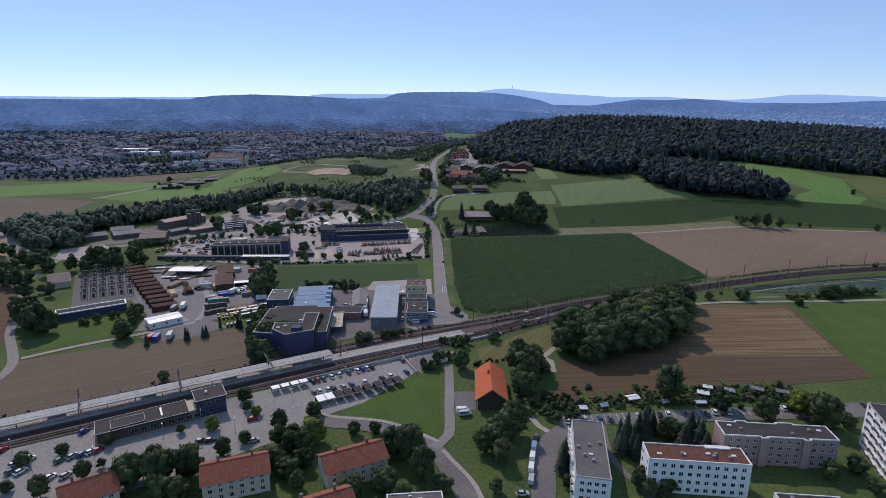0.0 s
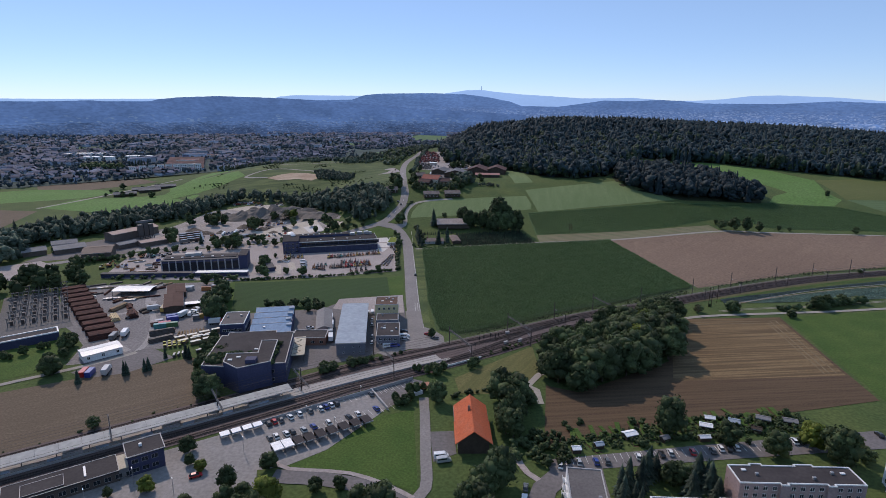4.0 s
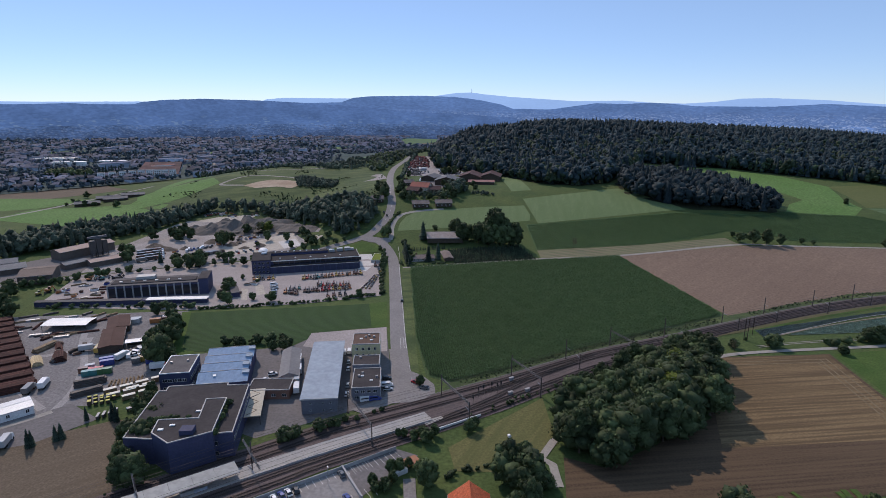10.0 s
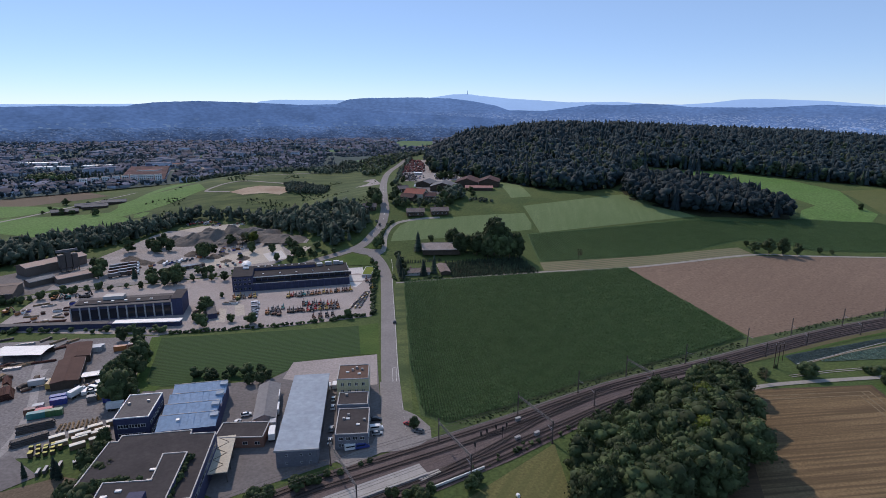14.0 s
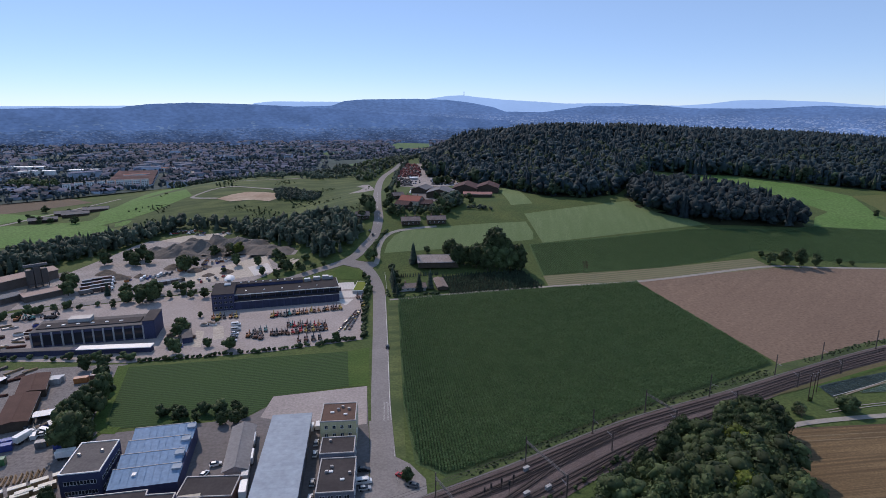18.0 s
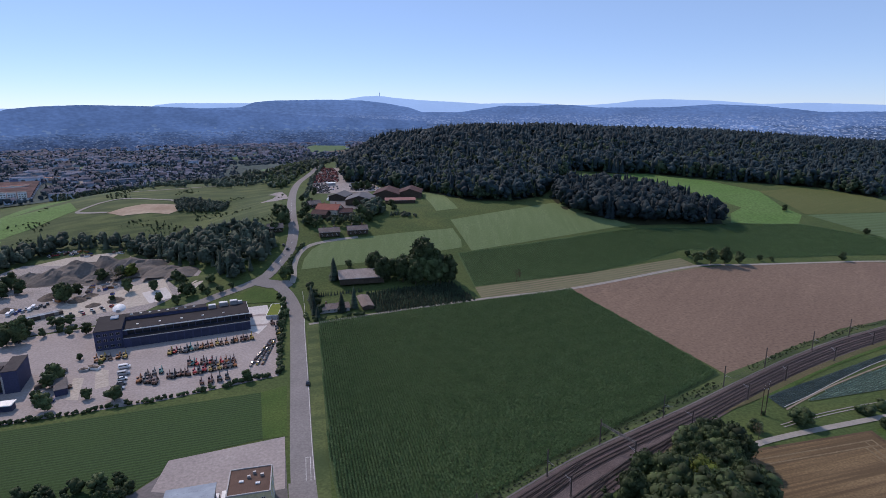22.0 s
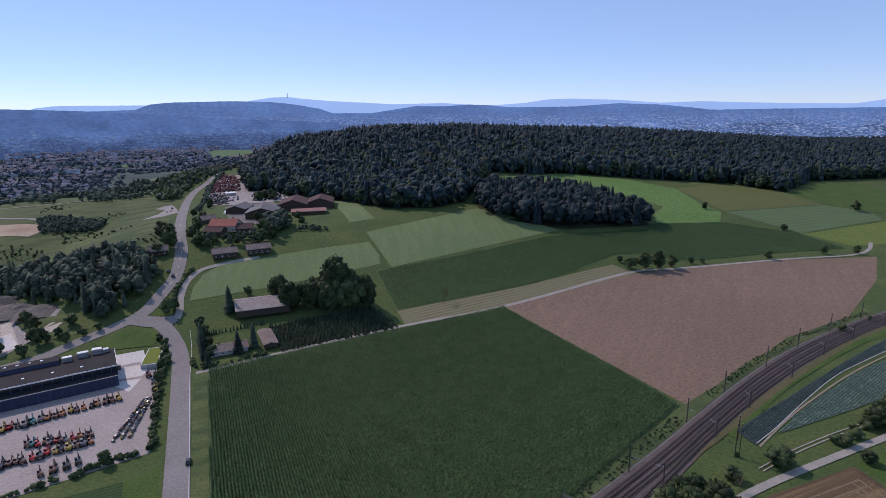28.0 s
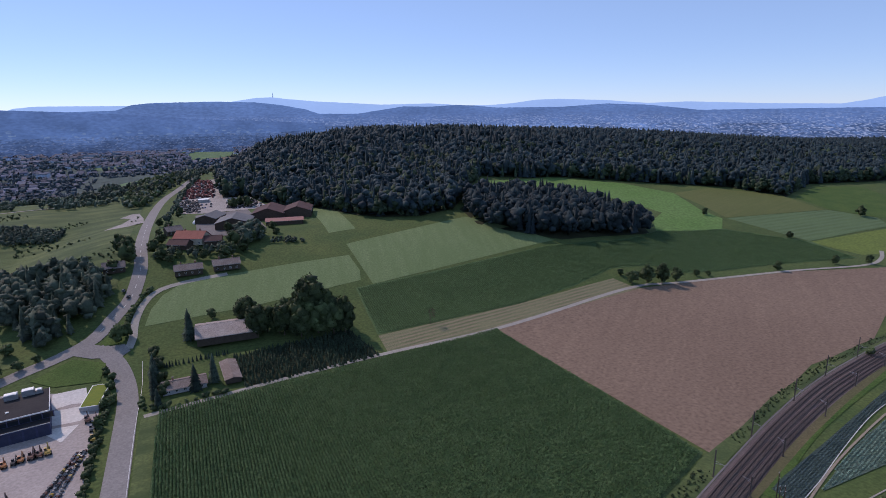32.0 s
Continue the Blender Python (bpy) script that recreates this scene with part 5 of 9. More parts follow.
for k in range(6):
    bm = one_box(-0.09, -2.4, 4.36, 0.09, 2.4, 4.44)
    bmesh.ops.rotate(bm, verts=bm.verts[:], cent=(0, 0, 0), matrix=Matrix.Rotation(radians(50 if k % 2 else -50), 3, "Z"))
    bmesh.ops.translate(bm, verts=bm.verts[:], vec=(-0.4, -8.5 + k * 3.4, 0))
    part("brace", bm, WOOD_DARK, shel)

# sawtooth hall: four blue bays with steep glazed fronts
saw = thing("sawtooth_hall", -83.6, 301.8, 0, 7.2, "factory hall with four blue sawtooth roof bays", "factory")
part("wall", one_box(-10.5, -17, 0, 10.5, 17, 5.2), RENDER_BLUE, saw)
for k in range(4):
    y0, y1 = -17 + k * 8.5, -17 + (k + 1) * 8.5
    x1 = 10.5 - (0.0, 0.8, 0.4, 0.0)[k]
    bm = bmesh.new()
    vs = [[bm.verts.new((sx, yy, zz)) for yy, zz in ((y0, 5.2), (y1 - 0.9, 7.4), (y1 - 0.1, 5.2))] for sx in (-10.4, x1)]
    bm.faces.new(vs[0][::-1])
    bm.faces.new(vs[1])
    bm.faces.new((vs[0][0], vs[1][0], vs[1][1], vs[0][1]))
    bm.faces.new((vs[0][1], vs[1][1], vs[1][2], vs[0][2]))
    bmesh.ops.recalc_face_normals(bm, faces=bm.faces[:])
    bay = part("roof_bay", bm, METAL_BLUE, saw)
    for j in range(9):
        fx = -9.6 + j * 2.4
        bm = bmesh.new()
        vv = [bm.verts.new(c) for c in ((fx, y0 + 0.1, 5.3), (fx + 0.1, y0 + 0.1, 5.3), (fx + 0.1, y1 - 0.95, 7.5), (fx, y1 - 0.95, 7.5))]
        bm.faces.new(vv)
        bmesh.ops.solidify(bm, geom=bm.faces[:], thickness=0.06)
        part("seam", bm, METAL_BLUE, bay)
    part("verge", one_box(x1 - 2.6, y0 + 4.5, 6.6, x1 + 0.3, y1 - 1.2, 7.3), METAL_PALE, bay)
    part("ridge_cap", one_box(-10.5, y1 - 1.0, 7.36, x1, y1 - 0.75, 7.52), EDGE_GREY, bay)
part("skylight", one_box(-4, -13, 6.3, -2.8, -11.4, 6.9), EDGE_WHITE, saw)
flat_block("office_block", -102.4, 297.2, 5, 12.3, 18.5, 8.8, RENDER_BLUE, FLAT_GREY, EDGE_WHITE, "two-storey blue office block with a white roof edge", "office", (("s", 5, (1.3, 4.9)), ("w", 6, (1.3, 4.9)), ("e", 6, (1.3, 4.9))), 1.8, 1.4, 0, 2)

# large flat-roofed factory with a raised part
fac = flat_block("factory", 0, 0, 0, 36, 36, 9.6, RENDER_BLUE, FLAT_DARK, EDGE_GREY, "large factory with a dark stepped flat roof", "factory", z=0,
                 pts=[(-100.5, 238), (-91, 236.5), (-64.2, 239), (-67, 274.4), (-75.4, 274.2), (-75.8, 276.6), (-98.8, 274.6), (-98.6, 271), (-101.4, 271)])
part("raised_part", prism([(-90.5, 236.8), (-82.7, 230), (-70, 236.2), (-71.6, 259.7), (-79.3, 259.3), (-77.8, 245.7), (-91.5, 245.4)], 0.0, 11.8), RENDER_BLUE, fac)
part("raised_roof", prism([(-90, 237.2), (-82.7, 230.9), (-70.6, 236.6), (-72.1, 259.2), (-78.8, 258.9), (-77.3, 245.2), (-91, 244.9)], 11.8, 11.86), FLAT_DARK, fac)
part("raised_parapet", parapet([(-90.5, 236.8), (-82.7, 230), (-70, 236.2), (-71.6, 259.7), (-79.3, 259.3), (-77.8, 245.7), (-91.5, 245.4)], 11.8, 0.35, 0.3), EDGE_GREY, fac)
for px, py in ((-80.6, 254), (-79.5, 248.5), (-85, 241), (-88, 238.5)):
    part("roof_light", one_box(px - 0.9, py - 0.5, 9.66 if py > 246 else 11.86, px + 0.9, py + 0.5, 10.1 if py > 246 else 12.3, 0.06), EDGE_WHITE, fac)
part("lift_house", one_box(-80.5, 234.5, 11.86, -76, 238.2, 13.6, 0.05), RENDER_BLUE, fac)
for k in range(11):
    ob = new("window", window_mesh(2.4, 1.5, EDGE_GREY))
    ob.parent = fac
    ob.matrix_basis = pose(-64.35 - k * 0.235, 241 + k * 3.0, 5.8, 0, 0, 94.5)
for k in range(9):
    for zz in (2.0, 5.8):
        ob = new("window", window_mesh(2.4, 1.5, EDGE_GREY))
        ob.parent = fac
        ob.matrix_basis = pose(-99 + k * 3.6, 238.0 if k < 3 else 236.8 + 0.09 * (k - 3) * 3.6 / 3.6, zz, 0, 0, 5 if k >= 3 else -9)
for k in range(13):
    t = k / 12
    plant(-70.5 + RNG.uniform(-0.6, 0.6) + t * -0.5, 238 + 21 * t, 1.6 + RNG.random(), "s", 1.0, "shrubs on the factory roof").location.z = 9.6
for k in range(7):
    plant(-95 + k * 2.2, 247.5 + RNG.uniform(-0.8, 0.8), 2.2 + RNG.random(), "s", 1.0, "shrubs on the factory roof").location.z = 9.6

GATE = mat("dark blue sheet gates", (0.035, 0.04, 0.075), (0.05, 0.055, 0.095), 0.4, 0.7)

# machine hall with a lower front roof and a blue head building
BITUMEN = mat("black bitumen roof", (0.024, 0.022, 0.026), (0.036, 0.033, 0.036), 0.12, 0.9, fine=0.9)
mh = thing("machine_hall", -74, 481, 0, 10, "long machine hall with dark roofs and blue walls", "hall")
part("wall", one_box(-26, -9, 0, 38, 13, 8.4), RENDER_BLUE, mh)
part("roof", one_box(-26.3, -9.3, 8.4, 38.3, 13.3, 8.75, 0.05), BITUMEN, mh)
part("raised_roof", one_box(-26, 6.5, 8.75, 16, 12.8, 10.6, 0.05), BITUMEN, mh)
part("raised_front", one_box(-26, 6.38, 8.75, 16, 6.5, 10.4), RENDER_BLUE, mh)
part("lower_edge", one_box(-26.1, -13.65, 5.15, 38.3, -13.5, 5.5), EDGE_GREY, mh)
part("lower_roof", one_box(-26, -13.5, 5.2, 38.2, -9.0, 5.5, 0.04), BITUMEN, mh)
part("lower_wall", one_box(-25.8, -13.2, 0, 38, -9.2, 5.2), RENDER_BLUE, mh)
part("edge", one_box(-26.4, -9.5, 8.3, 38.4, -9.3, 8.85), EDGE_WHITE, mh)
part("edge", one_box(38.3, -9.5, 8.3, 38.5, 13.4, 8.85), EDGE_WHITE, mh)
for k in range(17):
    x = -24 + k * 3.75
    part("glazing", one_box(x, -9.06, 5.7, x + 3.4, -8.98, 8.0), GLASS, mh)
    part("pier", one_box(x + 3.4, -9.12, 5.5, x + 3.75, -8.96, 8.3), RENDER_BLUE, mh)
for k in range(14):
    x = -22 + k * 4.3
    part("gate", one_box(x, -13.28, 0.1, x + 3.6, -13.18, 4.4), GATE, mh)
for k in range(8):
    part("roof_light", one_box(-23.5 + k * 4.6, 9.2, 10.6, -22.3 + k * 4.6, 10.2, 11.0, 0.08), EDGE_WHITE, mh)
for k in range(5):
    part("roof_light", one_box(-20 + k * 11, -3.4, 8.75, -18.8 + k * 11, -2.4, 9.1, 0.08), EDGE_WHITE, mh)
for px, py, w, d, h in ((17, 7, 4.2, 3, 1.9), (23, 8.5, 4.8, 3, 2.2), (29, 9, 4.4, 3.2, 2.4), (33.5, 9.2, 2.6, 2.6, 1.6)):
    u = part("air_unit", one_box(px, py, 8.75, px + w, py + d, 8.75 + h, 0.1), STEEL, mh)
    part("top_panel", one_box(px + 0.3, py + 0.3, 8.75 + h, px + w - 0.3, py + d - 0.3, 8.9 + h), EDGE_WHITE, u)
part("head_building", one_box(-39, -12.5, 0, -26, 12, 10.4), RENDER_BLUE, mh)
part("head_roof", one_box(-39.2, -12.7, 10.4, -25.9, 12.2, 10.75, 0.05), BITUMEN, mh)
part("roof_glazing", one_box(-33, 4, 10.75, -29, 9, 11.6, 0.3), METAL_PALE, mh)
windows(mh, "s", 0, 25, (-37, -34, -31, -28), (1.3, 4.6, 7.6), 1.8, 1.5, EDGE_GREY)

# second hall with tall piers, and its long yard wall with a shelter roof
h2 = thing("workshop_hall", -159.5, 426.5, 0, 8, "blue workshop hall with tall pale piers", "hall")
part("wall", one_box(-29.5, -8.5, 0, 29.5, 8.5, 8.2), RENDER_BLUE, h2)
part("roof", one_box(-29.8, -8.8, 8.2, 24, 8.8, 8.6, 0.05), FLAT_GREY, h2)
part("roof_strip", one_box(-28, -5, 8.6, 22, 3, 9.1, 0.05), FLAT_DARK, h2)
part("stair_tower", one_box(24, -9, 0, 30, 9, 10.4), RENDER_BLUE, h2)
part("tower_roof", one_box(23.9, -9.1, 10.4, 30.1, 9.1, 10.65), FLAT_DARK, h2)
for k in range(12):
    x = -29.3 + k * 4.85
    part("pier", one_box(x - 0.35, -9.1, 0, x + 0.35, -8.5, 8.3), EDGE_GREY, h2)
    if k < 11:
        part("glazing", one_box(x + 0.5, -8.58, 1.0, x + 4.3, -8.48, 6.8), GLASS, h2)
for k in range(6):
    part("roof_light", one_box(-24 + k * 7, -2.5, 9.1, -22.2 + k * 7, -1.3, 9.5, 0.08), EDGE_WHITE, h2)
part("plant_room", one_box(-15, 1, 8.6, -4, 7, 11.0, 0.05), EDGE_GREY, h2)
yw = thing("yard_wall", -175, 404.5, 0, 0.5, "long dark yard wall with a narrow shelter roof", "wall")
part("wall", one_box(-50, -1.6, 0, 51, 1.6, 2.9), RENDER_BLUE, yw)
part("roof", one_box(-50.2, -2.2, 2.9, 12, 2.2, 3.15, 0.04), FLAT_GREY, yw)
part("roof", one_box(15, -2.6, 2.9, 51.2, 2.8, 3.3, 0.04), EDGE_WHITE, yw, "white sheet metal roof")

# station
st = thing("station_building", -115.2, 173.2, 0, 30.5, "low station building with dark flat roofs", "station")
# Wall colour is darkened to stand in for shade under the roof overhang.
part("wall", one_box(-23, -5, 0, 8, 4.2, 3.9), mat("brown station wall darkened for shade", (0.09, 0.075, 0.068), (0.12, 0.1, 0.09), 0.4, 0.85), st)
part("roof_edge", parapet([(-23.6, -5.8), (8.2, -5.8), (8.2, 5.0), (-23.6, 5.0)], 4.35, 0.2, 0.12), EDGE_GREY, st)
part("roof", one_box(-23.6, -5.8, 3.9, 8.2, 5.0, 4.35, 0.05), FLAT_DARK, st)
part("roof_field", one_box(-18.5, -5.0, 4.35, -7, 1.5, 4.9, 0.05), FLAT_DARK, st)
part("roof_field_edge", parapet([(-18.5, -5.0), (-7, -5.0), (-7, 1.5), (-18.5, 1.5)], 4.9, 0.15, 0.08), EDGE_GREY, st)
part("roof_strip", one_box(-1.6, -3.4, 4.35, -0.9, 2.9, 4.65, 0.05), EDGE_WHITE, st)
part("office_wall", one_box(11, -4.6, 0, 22, 4.6, 7.0), RENDER_BLUE, st)
part("office_roof", one_box(10.6, -5.1, 7.0, 22.5, 5.1, 7.4, 0.05), FLAT_DARK, st)
part("office_edge", parapet([(10.6, -5.1), (22.5, -5.1), (22.5, 5.1), (10.6, 5.1)], 7.4, 0.25, 0.2), EDGE_GREY, st)
part("link_roof", one_box(8, -4.5, 3.6, 11, 4.5, 3.9), RENDER_BEIGE, st)
part("link_wall", one_box(8, -3.5, 0, 11, 3.5, 3.6), RENDER_GREY, st)
part("roof_vent", one_box(15, 0, 7.4, 16, 1, 8.4, 0.1), EDGE_WHITE, st)
windows(st, "s", 46, 10, spread(8, 26, 2), (1.0,), 2.0, 1.6, EDGE_GREY)
windows(st, "s", 46, 9.2, (13, 16, 19), (1.2, 4.4), 2.0, 1.5, EDGE_GREY)

# house with the bright orange roof
oh = gable_house("farmhouse", 13.6, 193.8, 87, 25, 11.2, 5.2, 4.2, WOOD_DARK, TILE_ORANGE, "old house with a bright orange tiled roof", "house", (("s", 4, (1.0, 3.4)), ("n", 4, (1.0, 3.4))), False, over=0.9)
part("front_roof", gable_bm(13, 11.6, 5.3, 4.35, 0.95), TILE_ORANGE, oh).matrix_basis = pose(-6.2, 0, 0)
part("chimney", one_box(2, 0.5, 8.2, 2.8, 1.4, 10.6), BRICK_RED, oh)

# houses with red roofs
for x, y, turn, L, W, lab in ((-74.5, 134, 20, 20, 12, "three-storey house with a red tiled roof"), (-37.6, 140, 26, 20.5, 11.5, "three-storey house with a red tiled roof"), (-44, 116, 26, 19, 11, "house with an orange red tiled roof")):
    gable_house("apartment_house", x, y, turn, L, W, 7.2, 3.0, RENDER_BEIGE, TILE_RED, lab, "house", (("s", 6, (1.0, 3.4, 5.6)), ("e", 3, (1.0, 3.4)), ("w", 3, (1.0, 3.4))), group="houses with red roofs")
gable_house("apartment_house", -117, 126, 35, 15, 12, 5.6, 3.4, RENDER_BEIGE, TILE_RED, "broad house with a dark red tiled roof", "house", (("s", 5, (1.0, 3.6)), ("e", 3, (1.0, 3.4))))
flat_block("bungalow_block", -16, 118, 5, 17, 9, 6, RENDER_WHITE, FLAT_GREY, EDGE_WHITE, "white flat-roofed block with roof hatches", "building", (("s", 5, (1.0, 3.8)),), 1.4, 1.4, 4, 2)

# apartment blocks
wb = flat_block("apartment_block", 74.3, 133.8, -6.5, 31.5, 9.2, 11.8, RENDER_WHITE, FLAT_RUST, EDGE_WHITE, "white four-storey apartment block with a rusty gravel roof", "apartment block", (("s", 11, (0.9, 3.7, 6.5, 9.3)), ("w", 2, (0.9, 3.7, 6.5, 9.3)), ("e", 2, (0.9, 3.7, 6.5, 9.3))), 1.3, 1.4, 4, 4)
part("step_roof", one_box(4, 3.2, 11.86, 12, 4.9, 12.3), EDGE_WHITE, wb)
pb = flat_block("apartment_block", 109.2, 148.6, -5.6, 38, 9.0, 10.8, RENDER_PINK, FLAT_DARK, EDGE_WHITE, "pink four-storey apartment block with a stepped roof edge", "apartment block", (("s", 13, (0.9, 3.5, 6.1, 8.6)),), 1.3, 1.3, 2, 3,
                pts=[(-19, -4.5), (-7, -4.5), (-7, -5.4), (-4.5, -5.4), (-4.5, -4.5), (7, -4.5), (7, -5.4), (9.5, -5.4), (9.5, -4.5), (19, -4.5), (19, 4.5), (8, 4.5), (8, 5.4), (2, 5.4), (2, 4.5), (-8, 4.5), (-8, 5.4), (-12, 5.4), (-12, 4.5), (-19, 4.5)])
gb = flat_block("apartment_block", 42.2, 141.6, -11, 11, 33.5, 9.0, RENDER_WHITE, FLAT_GREY, EDGE_GREY, "long white apartment block with a grey gravel roof", "apartment block", (("s", 4, (1.0, 3.8, 6.4)), ("e", 9, (1.0, 3.8, 6.4))), 1.3, 1.3, 1, 5)
for k in range(9):
    for zz in (0.2, 3.0, 5.8):
        b = part("balcony", one_box(-6.6, -15.5 + k * 3.6, zz, -5.5, -13.0 + k * 3.6, zz + 0.15), EDGE_WHITE, gb)
        part("railing", one_box(-6.6, -15.5 + k * 3.6, zz + 0.15, -6.5, -13.0 + k * 3.6, zz + 1.0), EDGE_WHITE, b)
tb = flat_block("tower_block", 151, 144, -17, 15, 24, 16.5, RENDER_WHITE, FLAT_DARK, EDGE_GREY, "white tower block with rows of balconies", "apartment block", (("s", 5, (1.0, 3.9, 6.8, 9.7, 12.6, 15.2)), ("w", 5, (1.0, 3.9, 6.8, 9.7, 12.6, 15.2))), 1.6, 1.5, 0, 3)
for k in range(3):
    for zz in (0.2, 3.1, 6.0, 8.9, 11.8, 14.6):
        b = part("balcony", one_box(-8.8, -8.5 + k * 6, zz, -7.5, -5.0 + k * 6, zz + 0.15), EDGE_WHITE, tb)
        part("railing", one_box(-8.8, -8.5 + k * 6, zz + 0.15, -8.7, -5.0 + k * 6, zz + 1.0), RENDER_BLUE, b)
flat_block("apartment_block", 101.5, 114.7, -6, 18.7, 9, 7.5, RENDER_WHITE, FLAT_DARK, EDGE_WHITE, "white apartment block with a dark flat roof", "apartment block", (("s", 8, (1.0, 3.8)),), 1.3, 1.3, 2, 3)

# barn, bungalow and farm on the slope
gable_house("barn", 34.5, 537, -1, 29, 22, 4.6, 2.8, WOOD_DARK, rows_mat("pale grey brown roof tiles", (0.3, 0.25, 0.23), (0.24, 0.2, 0.185), 0.0, 0.4, 0.7, 0.9, 0.1, 0.2, (0.33, 0.285, 0.265)), "wide wooden barn with a pale grey brown roof", "barn", (), False, over=0.8)
gable_house("cottage", 13.5, 494, 4, 18, 10, 2.6, 1.6, RENDER_GREY, TILE_BROWN, "low cottage with a grey brown roof", "house", (("s", 5, (0.9,)),))
gable_house("outbuilding", 33.5, 499, 94, 22, 7, 2.3, 0.8, WOOD_DARK, TILE_BROWN, "low outbuilding with a grey brown roof beside the nursery", "shed", (), False, over=0.3)
FADED_RED = mat("faded red roof tiles", (0.36, 0.135, 0.1), (0.29, 0.11, 0.085), 0.3, 0.9)
BROWN_RED = mat("dark red brown roof", (0.075, 0.042, 0.042), (0.1, 0.056, 0.053), 0.2, 0.85)
gable_house("farmhouse", 21, 668, -28, 21, 13, 5.0, 4.0, RENDER_BEIGE, FADED_RED, "farmhouse with a faded red tiled roof", "house", (("s", 4, (1.0,)),))
gable_house("farm_shed", 13, 659, -30, 14, 9, 3.6, 2.8, WOOD_DARK, BROWN_RED, "wooden wing with a dark red roof", "shed", (), False)
gable_house("farm_shed", 35, 660, -8, 11, 11, 4, 2.6, WOOD_DARK, BROWN_RED, "wooden shed with a dark red roof", "shed", (), False)
gable_house("farm_hall", 53, 710, 78, 27, 26, 5.5, 3.8, WOOD_DARK, METAL_GREY, "broad farm hall with a grey sheet roof", "barn", (), False)
gable_house("farm_hall", 36, 744, 66, 24, 17, 5.0, 2.8, WOOD_DARK, METAL_GREY, "grey riding hall with a low sheet roof", "barn", (), False)
gable_house("farm_hall", 84, 740, 76, 34, 26, 6.0, 4.4, WOOD_DARK, BROWN_RED, "large dark barn with a red brown roof", "barn", (), False)
gable_house("farm_hall", 108, 738, 76, 30, 23, 6.0, 4.0, WOOD_DARK, BROWN_RED, "large dark barn with a red brown roof", "barn", (), False)
gable_house("farm_shed", 91, 704, -8, 29, 15, 3.4, 1.4, WOOD_DARK, mat("pale red sheet roof", (0.27, 0.13, 0.115), (0.31, 0.155, 0.13), 0.2, 0.7), "long open shed with a pale red roof", "shed", (), False)
for x, y, t in ((17.6, 614, 3), (40.3, 615.5, 2)):
    gable_house("dwelling", x, y, t, 16, 10, 4.2, 2.4, WOOD_DARK, TILE_BROWN, "dark wooden dwelling with a brown saddle roof", "house", (("s", 4, (0.9,)),))
for x, y, t, L, W in ((8, 700, 20, 11, 9), (-25, 629, 5, 12, 8)):
    gable_house("dwelling", x, y, t, L, W, 4.0, 2.6, WOOD_DARK, TILE_BROWN, "small house with a brown roof among trees", "house", (("s", 3, (1.0,)),))

# gravel works and western halls
CLAD = mat("brown weathered cladding", (0.12, 0.098, 0.085), (0.16, 0.13, 0.112), 0.3, 0.9)
gable_house("works_hall", -260, 530.5, 56, 43, 14, 7.0, 1.6, CLAD, mat("pale pink brown sheet roof", (0.4, 0.29, 0.25), (0.45, 0.33, 0.28), 0.2, 0.8), "gravel works hall with a pale brown roof", "hall", (), False)
silo = thing("gravel_silo", -245, 524, 0, 40, "dark gravel silo tower with gantries", "silo")
for i in range(3):
    part("bin", one_box(-6 + i * 4.2, -3, 3, -2.2 + i * 4.2, 3, 13 + (i == 1) * 2, 0.2), STEEL_DARK, silo)
for sx in (-5.5, -1.5, 2.5, 6):
    for sy in (-2.5, 2.5):
        part("leg", one_box(sx - 0.25, sy - 0.25, 0, sx + 0.25, sy + 0.25, 3.1), STEEL_DARK, silo)
part("gantry", one_box(-7, -1, 15, 7, 1, 16.6), METAL_GREY, silo)
gable_house("works_shed", -229, 499.7, 45, 23, 10, 4.4, 1.2, CLAD, MATS["pale pink brown sheet roof"], "long low shed with a pale brown roof", "shed", (), False)
gable_house("works_shed", -247.7, 491.5, 54, 16, 8, 4.2, 1.2, CLAD, ETERNIT, "low shed with a grey roof", "shed", (), False)
gable_house("works_shed", -254.5, 460.5, 18, 20, 25, 6.4, 1.8, CLAD, mat("brown sheet roof", (0.17, 0.13, 0.11), (0.2, 0.155, 0.13), 0.2, 0.85), "broad shed with a brown roof", "shed", (), False)
for x, y, t, L, W in ((-288, 480, 35, 22, 16), (-310, 470, 35, 16, 12), (-300, 495, 30, 18, 12)):
    gable_house("works_shed", x, y, t, L, W, 4.2, 2.0, CLAD, ETERNIT, "grey shed with a fibre cement roof", "shed", (), False)
gable_house("storage_hall", -161, 273, 39, 17, 10, 3.6, 0.5, RENDER_WHITE, EDGE_WHITE, "white storage hall with a shallow roof", "hall", (("s", 3, (1.2,)),), False, over=0.3)
BROWN_SHEET = mat("dark brown sheet roof", (0.075, 0.04, 0.033), (0.1, 0.055, 0.045), 0.2, 0.85)


def open_shed(name, x, y, turn, L, W, h, roof, label):
    """A low open shed: shallow roof on posts, with a back wall."""
    ob = thing(name, x, y, 0.1, turn, label, "shed")
    part("roof", gable_bm(L, W, h, 0.45, 0.2, 0.15), roof, ob)
    for i in range(int(L / 5) + 1):
        for s in (-1, 1):
            px = -L / 2 + 0.3 + i * (L - 0.6) / int(L / 5)
            part("post", one_box(px - 0.12, s * (W / 2 - 0.3) - 0.12, 0, px + 0.12, s * (W / 2 - 0.3) + 0.12, h), STEEL_DARK, ob)
    part("back_wall", one_box(-L / 2, W / 2 - 0.1, 0, L / 2, W / 2, h - 0.1), WOOD_DARK, ob)


